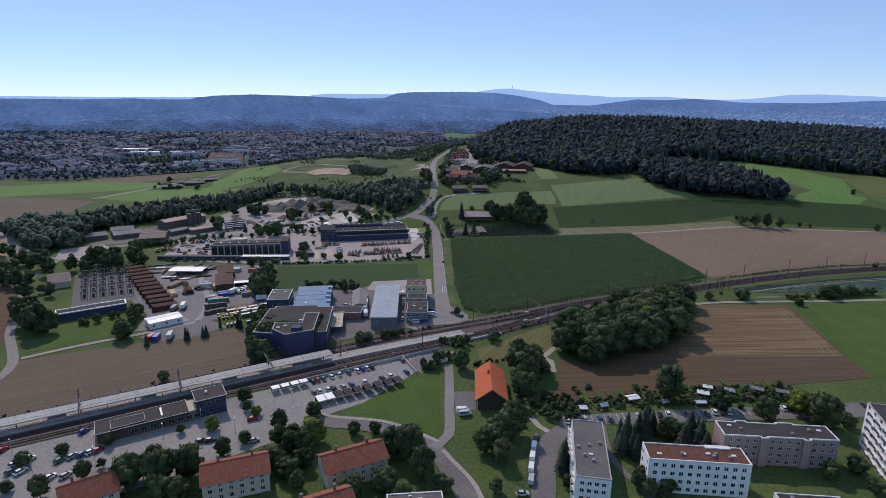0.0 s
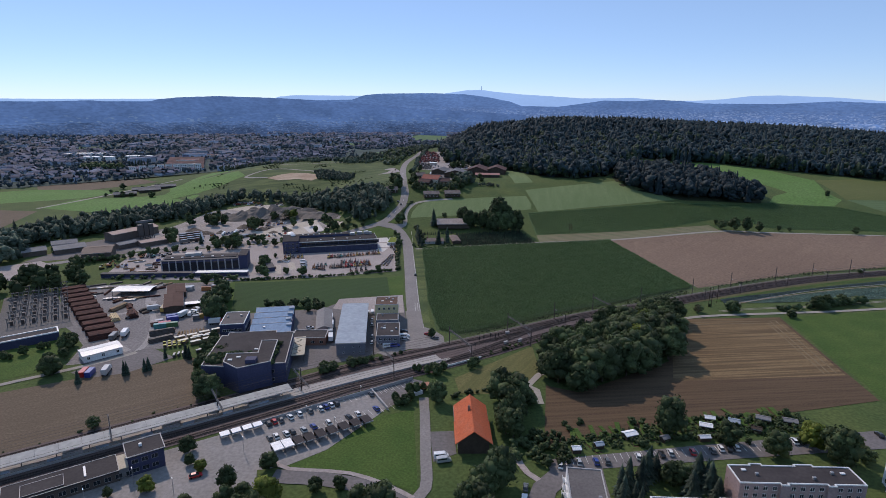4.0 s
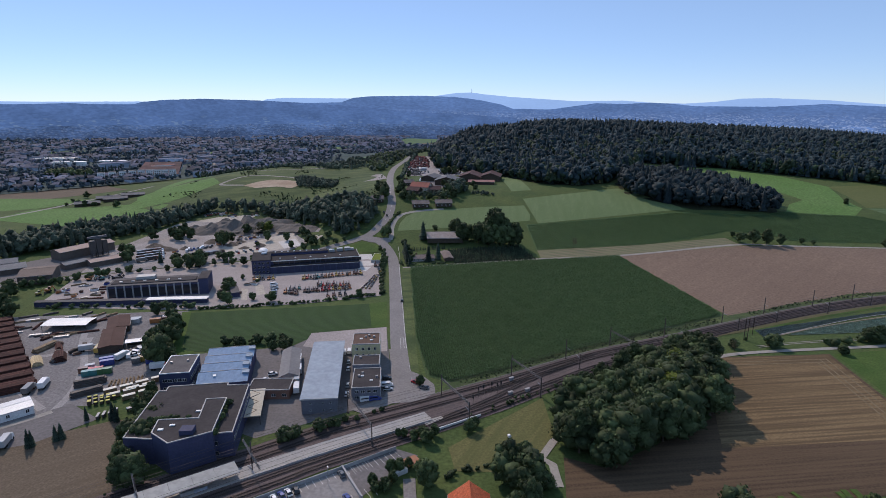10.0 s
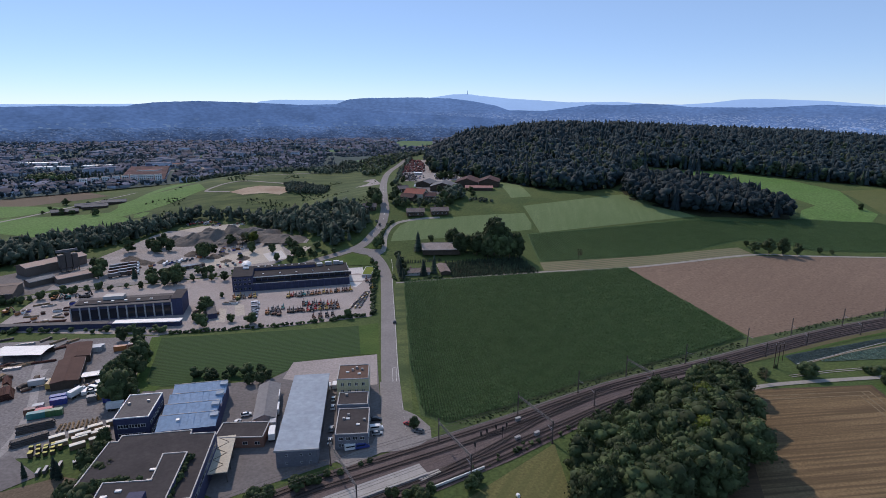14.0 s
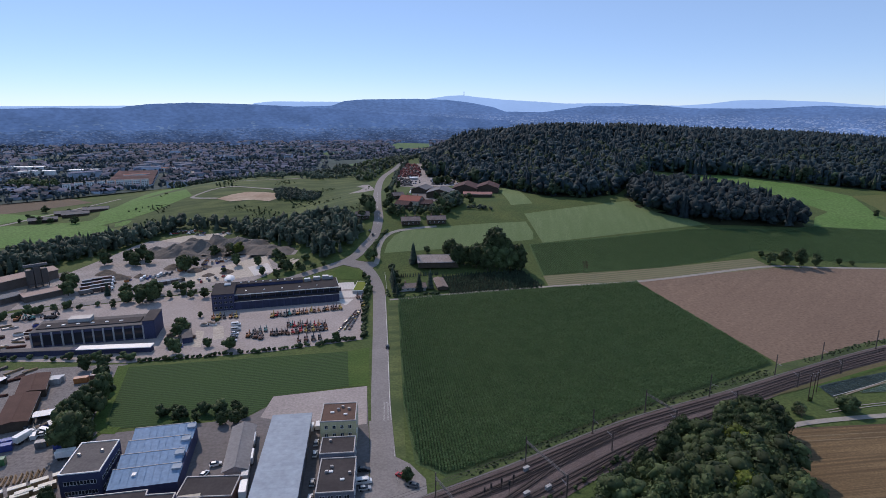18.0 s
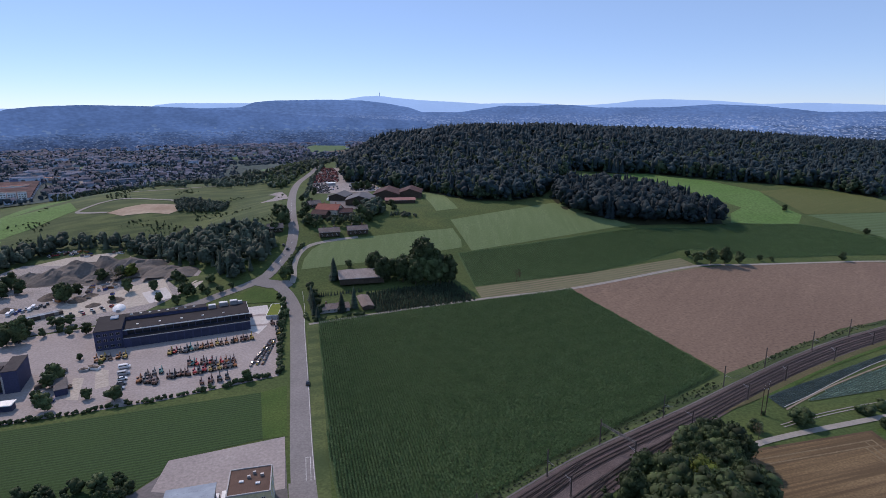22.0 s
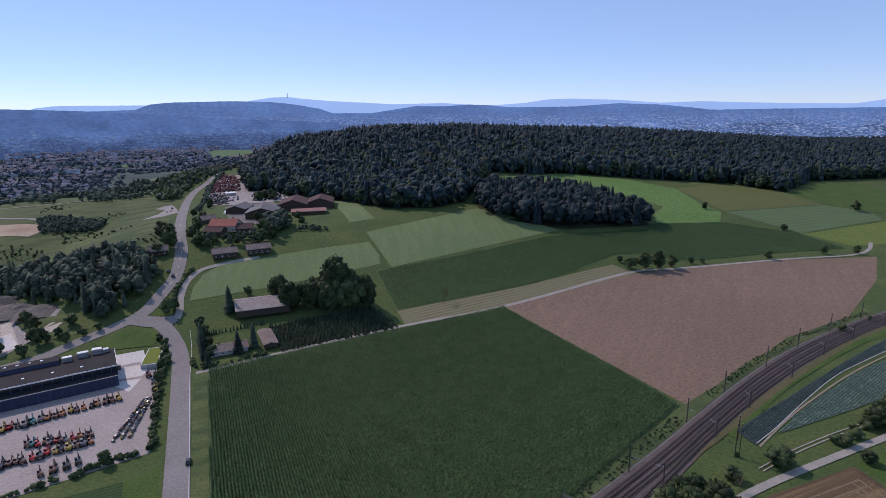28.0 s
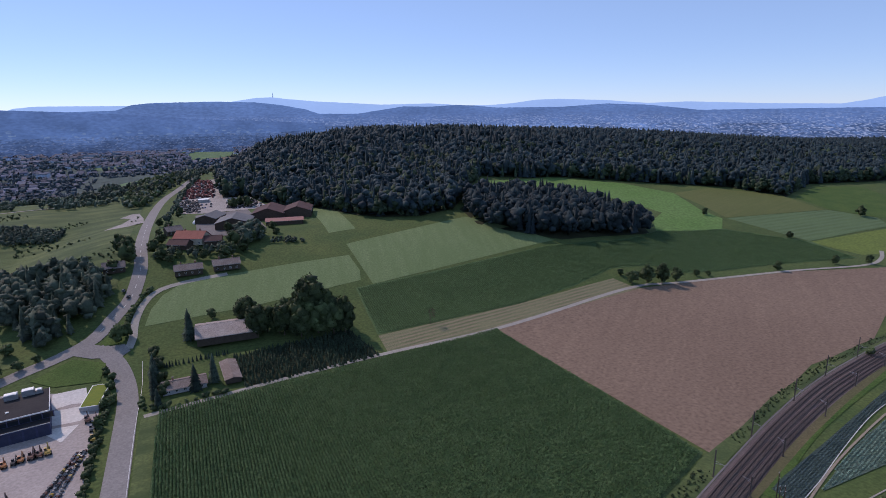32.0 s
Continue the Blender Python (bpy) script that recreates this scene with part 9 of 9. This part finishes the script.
drape("verge_main", [(-2.6, 300), (2.8, 300), (3.2, 474), (-3.0, 474)], GRASS_DRY, 0.16)
ROADLINE = curve_points([(-4, 285), (-5, 301), (-6.5, 340), (-7.3, 401), (-8.4, 466), (-8, 500), (-9, 524)], 3.0)
tagged(part("road_edge_line", ribbon_bm(ROADLINE, -3.75, -3.9, 0.27), WHITE), kind="structure")
for k, (y0, y1) in enumerate(((301, 316), (325, 340), (425, 441), (446, 455))):
    bm = bmesh.new()
    for x0, x1, a, b in ((-3.0, -2.85, y0, y1), (-4.6, -4.45, y0, y1), (-4.6, -2.85, y0, y0 + 0.2), (-4.6, -2.85, y1 - 0.2, y1)):
        sh = -0.012 * (y0 - 300) - 0.3
        vs = [bm.verts.new(c) for c in ((x0 + sh, a, 0.26), (x1 + sh, a, 0.26), (x1 + sh, b, 0.26), (x0 + sh, b, 0.26))]
        bm.faces.new(vs)
    tagged(part("bay_marking", bm, WHITE), "white outline of a lay-by on the road", kind="structure")
DASH = curve_points([(-29, 552), (-20, 574), (-13.5, 592), (-10.5, 626), (-11, 645), (-12.2, 670), (-13.2, 755)], 4.0)
for k in range(2, len(DASH) - 2, 3):
    tagged(part("centre_dash", ribbon_bm(DASH[k:k + 2], 0.09, -0.09, 0.36), WHITE), kind="structure")

# vegetable field with white nets
NET = mat("thin pale crop net", (0.5, 0.5, 0.5), (0.38, 0.39, 0.38), 0.3, 0.9)
VEG = rows_mat("blue green vegetables in rows", (0.045, 0.072, 0.062), (0.028, 0.042, 0.04), 1.86, 1.3, 0.8)
VEG_PALE = rows_mat("pale green vegetables in rows", (0.085, 0.13, 0.1), (0.05, 0.07, 0.058), 1.86, 1.6, 0.8)
drape("field_vegetables", [(190, 337), (200, 340), (232, 347.5), (258, 354), (289, 361.5), (340, 372), (430, 383), (430, 374), (350, 366), (294, 357.5), (267, 352.4), (234, 342.4), (208, 333.4), (189, 327)], VEG, 0.26)
drape("field_vegetables_pale", [(204, 329.4), (219, 335), (240, 341.5), (285, 351.8), (400, 366), (420, 340), (247, 330)], VEG_PALE, 0.24)
ribbon("bare_strip", [(189.5, 326), (213, 334.3), (239, 342), (287, 353.3), (360, 364.5)], 0.8, mat("bare tan earth", (0.3, 0.25, 0.19), (0.24, 0.2, 0.15), 0.2, 0.95), 0.27)
ribbon("white_net", [(190, 327.8), (207.5, 333), (234, 342), (266.7, 352), (293.7, 357.2), (360, 367)], 0.32, NET, 0.4)
for off in (-0.8, 0.8):
    ribbon("lane_rut", [tuple(p) for p in sides([Vector(q) for q in ((178, 316), (198.6, 319), (220, 320.6), (245, 321.8), (300, 329))], off)], 0.5, PATHM, 0.22, label="pale wheel rut of a farm lane")
drape("field_right_green", [(211, 305), (330, 315), (420, 320), (420, 200), (192, 208)], LAWN, 0.1)
for x, y, h in ((243, 318, 9), (250, 322, 8), (262, 324, 7)):
    plant(x, y, h, "b", 1.2)

# western fields and lanes
drape("field_rape_stubble", [(-300, 340), (-289, 340), (-274, 323), (-230, 245), (-260, 180), (-380, 250)], SOIL_DARK, 0.12)
ribbon("lane_west", [(-205, 200), (-209, 222), (-237, 260), (-251, 287), (-275, 326), (-288, 350), (-297, 380), (-300, 404)], 4.5, ROAD, 0.24)
ribbon("lane_fields", [(-209, 228), (-190, 243), (-171, 255), (-155, 266), (-145, 275)], 3.0, PATHM, 0.24)
drape("field_swirl", [(-345, 395), (-343, 427), (-400, 520), (-470, 570), (-520, 450), (-420, 380)], rows_mat("swathed pale stubble", (0.33, 0.25, 0.15), (0.22, 0.16, 0.09), 0.8, 7.0, 0.9, 1.0, 4.0), 0.12)
drape("field_west_bright", [(-320, 755), (-325, 960), (-290, 1020), (-272, 900), (-268, 706), (-330, 640), (-430, 680), (-420, 740)], BRIGHT_FIELD, 0.2, 25.0)
drape("field_west_brown", [(-601, 958), (-544, 1001), (-451, 951), (-380, 888), (-444, 817), (-515, 821)], SOIL_GREY, 0.2, 40.0)
drape("field_west_green", [(-515, 821), (-444, 817), (-380, 800), (-420, 745), (-550, 683), (-640, 760)], BRIGHT_FIELD, 0.2, 40.0)
drape("field_west_dark", [(-550, 683), (-420, 660), (-400, 560), (-520, 500), (-700, 600)], SOIL_GREY, 0.2, 40.0)
ribbon("lane_far_west", [(-430, 676), (-405, 745), (-385, 811), (-350, 900)], 5.0, PATHM, 0.35)
drape("mound_grass", [(-300, 735), (-312, 843), (-262, 930), (-160, 1000), (-60, 1000), (-25, 900), (-22, 720), (-22, 605), (-90, 614), (-150, 652), (-232, 656)], GRASS_DRY, 0.25, 14.0)
drape("mound_meadow", [(-300, 722), (-330, 800), (-312, 843), (-256, 868), (-231, 812), (-258, 762), (-286, 735)], BRIGHT_FIELD, 0.5, 12.0)
drape("mound_dirt", [(-195, 784), (-182, 800), (-166, 810), (-145, 806), (-128, 799), (-124, 784), (-134, 768), (-152, 774), (-177, 770)], mat("bare pale earth", (0.5, 0.4, 0.3), (0.3, 0.21, 0.15), 0.035, 0.95), 0.55, 6.0)
ribbon("mound_track", [(-128, 803), (-140, 822), (-161, 832), (-180, 843), (-199, 848), (-212, 838), (-219, 826), (-226, 810), (-227, 800), (-214, 792), (-195, 786)], 4.5, PATHM, 0.7)
ribbon("mound_path", [(-58, 990), (-90, 930), (-150, 905), (-205, 900)], 3.0, PATHM, 0.6)
drape("lay_by", [(-40, 822), (-32, 838), (-25, 838), (-19, 800), (-17, 772), (-29, 756), (-46, 761), (-34, 780), (-30, 806)], GRAVEL, 0.5, 8.0)
woodland("young_trees", [(-137, 818), (-114.6, 820), (-80, 796), (-78, 767), (-110, 773), (-128, 774)], 3.6, (4, 7), 0.1, LEAF_DARK, "young trees planted on the mound", 0.8, 0.95, 1.2, (), 0.1)
woodland("mound_bushes", [(-300, 735), (-262, 930), (-160, 1000), (-60, 1000), (-25, 900), (-22, 720), (-22, 605), (-90, 614), (-150, 652), (-232, 656)], 4.6, (0.6, 2.8), 0.0, LEAF, "scattered bushes on the grassy mound", 0.6, 0.85, 1.7, [[(-235, 760), (-120, 760), (-120, 850), (-235, 850)]], 0.12, 0.24)
woodland("mound_thicket", [(-180, 920), (-110, 905), (-28, 870), (-20, 900), (-10, 960), (-60, 1000), (-160, 1000), (-210, 950)], 6.5, (3, 9), 0.05, LEAF_DARK, "thicket on the back of the mound", 0.9, 0.9, 1.3, (), 0.09, -0.05)
for k in range(12):
    plant(RNG.uniform(-420, -330), RNG.uniform(740, 830), RNG.uniform(5, 9), "b", 1.2, "trees at the western farm")
for x, y, t in ((-372, 763, 25), (-352, 790, 25), (-340, 812, 20), (-365, 800, 25)):
    gable_house("farm_shed", x, y, t, 26, 11, 3.5, 2, WOOD_DARK, METAL_GREY, "long farm shed with a grey roof", "shed", (), False)
# garden centre beyond the farm
def clutter(name, poly, gap, size, heights, keep, material, label, turn=0.1):
    """Many boxes and bundles set down in rows on the ground as one mesh."""
    xs, ys = [p[0] for p in poly], [p[1] for p in poly]
    gx, gy = np.meshgrid(np.arange(min(xs), max(xs), gap[0]), np.arange(min(ys), max(ys), gap[1]))
    x, y = gx.ravel() + RNG.normal(0, 0.2, gx.size) * gap[0], gy.ravel() + RNG.normal(0, 0.1, gx.size) * gap[1]
    ok = inside(x, y, poly) & (RNG.random(len(x)) < keep)
    x, y = x[ok], y[ok]
    n, z = len(x), GZ(x, y) + 0.2
    w, d, h, a = size[0] * RNG.uniform(0.6, 1.3, n), size[1] * RNG.uniform(0.6, 1.3, n), RNG.uniform(*heights, n), RNG.normal(0, turn, n)
    corner = np.array([(-1, -1, 0), (1, -1, 0), (1, 1, 0), (-1, 1, 0), (-0.95, -0.95, 1), (0.95, -0.95, 1), (0.95, 0.95, 1), (-0.95, 0.95, 1)])
    lx, ly = corner[None, :, 0] * w[:, None] / 2, corner[None, :, 1] * d[:, None] / 2
    c, sn = np.cos(a)[:, None], np.sin(a)[:, None]
    v = np.stack([x[:, None] + lx * c - ly * sn, y[:, None] + lx * sn + ly * c, z[:, None] + corner[None, :, 2] * h[:, None]], 2).reshape(-1, 3)
    f = np.array([(0, 1, 5, 4), (1, 2, 6, 5), (2, 3, 7, 6), (3, 0, 4, 7), (4, 5, 6, 7)])
    return tagged(new(name, fast_mesh(name, v, (f[None] + (np.arange(n) * 8)[:, None, None]).reshape(-1, 4), material)), label, "goods", kind="stuff")


GOODS_RED = mat("reddish stacked goods", (0.2, 0.06, 0.055), (0.11, 0.045, 0.045), 0.2, 0.85, fine=1.5, island=0.6)
GOODS_DARK = mat("dark stacked goods", (0.045, 0.045, 0.05), (0.09, 0.085, 0.085), 0.2, 0.85, fine=1.5, island=0.6)
GOODS_PALE = mat("pale wrapped goods", (0.34, 0.34, 0.36), (0.5, 0.49, 0.5), 0.2, 0.8, fine=1.5, island=0.5)
GOODS_AREA = [(11, 912), (43, 908), (48, 960), (45, 1036), (30, 1052), (15, 950)]
LOT_AREA = [(9, 822), (28, 806), (30, 898), (12, 906)]
JUNK_AREA = [(52, 818), (88, 806), (78, 880), (56, 884)]
clutter("goods_rows", GOODS_AREA, (2.6, 6.2), (2.4, 3.4), (1.0, 2.6), 0.72, GOODS_RED, "rows of reddish stacked goods in an open yard")
clutter("dark_goods", GOODS_AREA, (4.0, 6.2), (2.6, 3.0), (0.8, 2.2), 0.4, GOODS_DARK, "dark goods between the reddish rows")
clutter("pale_goods", GOODS_AREA, (7.0, 9.0), (1.8, 2.2), (0.8, 2.0), 0.3, GOODS_PALE, "pale wrapped goods in the open yard")
clutter("dark_stock", LOT_AREA, (2.6, 4.2), (1.9, 2.6), (0.6, 1.7), 0.6, GOODS_DARK, "dark stock standing in the gravel lot", 0.6)
clutter("dark_scrap", JUNK_AREA, (2.3, 3.4), (1.9, 2.2), (0.5, 1.8), 0.6, GOODS_DARK, "dark machines and scrap behind the halls", 0.9)
clutter("pale_scrap", JUNK_AREA, (5.0, 6.0), (2.0, 2.4), (0.5, 1.8), 0.5, GOODS_PALE, "pale crates behind the halls", 0.9)
lodge = thing("lodge", 33, 884, None, 8, "small hut with a white flat roof in the goods yard", "hut")
part("wall", one_box(-5, -4, 0, 5, 4, 3.2), RENDER_GREY, lodge)
part("roof", one_box(-5.5, -4.5, 3.2, 5.5, 4.5, 3.5, 0.05), TARP, lodge)
woodland("farm_trees", [(49, 648), (70, 654), (70, 668), (64, 684), (52, 668)], 4.2, (9, 14), 0.0, LEAF_DARK, "dense dark trees in front of the farm halls", 1.6, 0.9, 1.0, (), 0.06)
woodland("farm_garden", [(-3, 635), (30, 635), (48, 634), (50, 645), (26, 648), (-3, 648)], 5.0, (5, 9), 0.0, LEAF_DARK, "garden trees beside the farmhouse", 1.6, 0.75, 1.0, (), 0.07)
woodland("farm_hedge", [(73, 650), (98, 642), (99, 648), (75, 659)], 2.6, (2.0, 4.0), 0.0, LEAF_DARK, "low dark hedge beside the farm halls", 1.0, 0.9, 1.3, (), 0.09)
woodland("road_hedge", [(-1, 765), (4, 765), (9, 860), (14, 945), (35, 1090), (29, 1092), (8, 945), (3, 860)], 4.0, (3, 7.5), 0.0, LEAF_DARK, "uneven hedge along the road beside the goods yard", 1.0, 0.75, 1.1, (), 0.09)
for k in range(14):
    x, y = 12 + (k % 7) * 4.6 + RNG.normal(0, 0.6), 836 + (k // 7) * 20 + (k % 7) * 1.0 + RNG.normal(0, 2)
    car(x, y, 80 + RNG.normal(0, 8), ("black", "grey", "white", "silver", "black", "blue")[k % 6], False, "cars in the yard beyond the farm")
tent = thing("white_tent", 25, 741, None, 0, "small white dome tent at the farm", "tent")
bm = bmesh.new()
bmesh.ops.create_uvsphere(bm, u_segments=16, v_segments=10, radius=3.6)
bmesh.ops.bisect_plane(bm, geom=bm.verts[:] + bm.edges[:] + bm.faces[:], plane_co=(0, 0, 0), plane_no=(0, 0, 1), clear_inner=True)
part("cover", bm, TARP, tent)
part("door", one_box(-0.8, -3.7, 0, 0.8, -3.3, 2.0), EDGE_GREY, tent)
drape("goods_yard", [(8, 815), (30, 800), (92, 800), (80, 890), (53, 900), (53, 1045), (28, 1060), (9, 908)], GRAVEL, 0.3)
drape("farm_yard", [(24, 680), (70, 676), (75, 690), (70, 800), (24, 790)], ASPHALT, 0.3)
# row of pale apartment houses at the edge of the town
for k in range(9):
    flat_block("terraced_block", -462 + k * 11.5, 988 + k * 6.2 + 10 * math.sin(k * 0.5), 25, 10, 12, 13, RENDER_WHITE, FLAT_GREY, EDGE_GREY, "pale five-storey apartment house at the town's edge", "apartment block", (("s", 3, (1.5, 4.2, 6.9, 9.6)),), 1.8, 1.5)
for x, y, L, W, t in ((-631, 1221, 60, 18, 10), (-560, 1240, 50, 18, 10), (-430, 1150, 40, 14, 25), (-700, 1300, 80, 22, 5), (-420, 1260, 30, 14, 30)):
    flat_block("town_hall", x, y, t, L, W, 8, RENDER_WHITE, EDGE_WHITE if L > 45 else TILE_RED, EDGE_GREY, "long pale hall at the town's edge", "hall")


tagged(new("far_trees", fast_mesh("far_trees", *gather(FAR_TREES), LEAF)), "leafy dark green trees far off at farm and works", "trees", kind="stuff")

# ---- maize plants ----
def maize(name, poly, row, gap, height, size, label, up=2.2):
    """Rows of maize along y: each clump has four long leaves."""
    xs, ys = [p[0] for p in poly], [p[1] for p in poly]
    gx, gy = np.meshgrid(np.arange(min(xs), max(xs), row), np.arange(min(ys), max(ys), gap))
    x, y = gx.ravel() + RNG.normal(0, row * 0.07, gx.size), gy.ravel() + RNG.uniform(-0.5, 0.5, gx.size) * gap
    x += -0.02 * (y - 300)
    ok = inside(x, y, poly)
    x, y = x[ok], y[ok]
    h = height * np.array([0.95 + 0.12 * noise.noise((a / 25, b / 25, 1)) for a, b in zip(x, y)]) * RNG.uniform(0.85, 1.15, len(x))
    base, P, N = GZ(x, y), [], []
    for k in range(5):
        a = RNG.random(len(x)) * 6.28
        P.append(np.stack([x + np.cos(a) * size * 0.4, y + np.sin(a) * size * 0.8, base + h * (0.42 + 0.13 * k)], 1))
        N.append(np.stack([np.cos(a), np.sin(a), np.full(len(x), up)], 1))
    v, q = tufts(np.concatenate(P), np.concatenate(N), np.full(5 * len(x), size) * RNG.uniform(0.75, 1.25, 5 * len(x)), RNG)
    return tagged(new(name, fast_mesh(name, v, q, MAIZE)), label, "crop", kind="stuff")


MAIZE = leaf_mat("maize leaves", (0.08, 0.148, 0.057), (0.1, 0.17, 0.07), 0.35, 0.0, 0.22)
maize("maize", [(3.4, 474.5), (173.5, 493.5), (185, 361.8), (118.5, 333), (75.4, 315), (46, 300.5), (17, 289.5), (7, 297), (3.2, 340)], 1.1, 0.52, 1.9, 0.36, "tall dark green maize plants in rows", 1.6)
maize("maize_far", [(111, 513), (114, 567), (183, 577), (270, 591), (350, 593), (396, 609), (465, 599), (512, 547), (505, 506), (425, 519), (372, 522), (343, 527), (330, 546), (296, 548), (250, 531), (200, 520.5)], 1.3, 0.9, 0.7, 0.44, "far maize plants on the slope", 6.0)


def vegetables(name, poly, turn, row, gap, size, material, label):
    """Low cabbages in rows at an angle, four leaves to a plant."""
    c, d = math.cos(turn), math.sin(turn)
    xs, ys = [p[0] * c + p[1] * d for p in poly], [p[1] * c - p[0] * d for p in poly]
    gx, gy = np.meshgrid(np.arange(min(xs), max(xs), gap), np.arange(min(ys), max(ys), row))
    gx, gy = gx.ravel() + RNG.normal(0, 0.08, gx.size), gy.ravel() + RNG.normal(0, 0.06, gy.size)
    x, y = gx * c - gy * d, gx * d + gy * c
    ok = inside(x, y, poly) & (RNG.random(len(x)) < 0.93)
    x, y = x[ok], y[ok]
    P, N = [], []
    for k in range(4):
        a = RNG.random(len(x)) * 6.28
        P.append(np.stack([x + np.cos(a) * size * 0.5, y + np.sin(a) * size * 0.5, 0.38 + 0.16 * RNG.random(len(x))], 1))
        N.append(np.stack([np.cos(a), np.sin(a), np.full(len(x), 1.8)], 1))
    v, q = tufts(np.concatenate(P), np.concatenate(N), size * RNG.uniform(0.7, 1.2, 4 * len(x)), RNG)
    return tagged(new(name, fast_mesh(name, v, q, material)), label, "crop", kind="stuff")


CABBAGE = leaf_mat("blue green cabbage leaves", (0.05, 0.082, 0.085), (0.07, 0.105, 0.105), 0.15, 0.1)
CABBAGE_PALE = leaf_mat("pale cabbage leaves", (0.1, 0.165, 0.135), (0.14, 0.21, 0.165), 0.2, 0.1)
vegetables("cabbage_rows", [(190, 336.5), (200, 339.5), (232, 347), (258, 353.5), (289, 361), (340, 371.5), (340, 366), (294, 358), (267, 352.8), (234, 342.8), (208, 333.9), (189, 327.5)], 0.27, 1.0, 0.55, 0.26, CABBAGE, "dark blue green cabbages in rows")
vegetables("cabbage_rows_pale", [(204, 329.8), (219, 335.2), (240, 341.6), (285, 352), (330, 357), (330, 336), (247, 330.6)], 0.27, 1.15, 0.6, 0.3, CABBAGE_PALE, "pale green cabbages in rows")
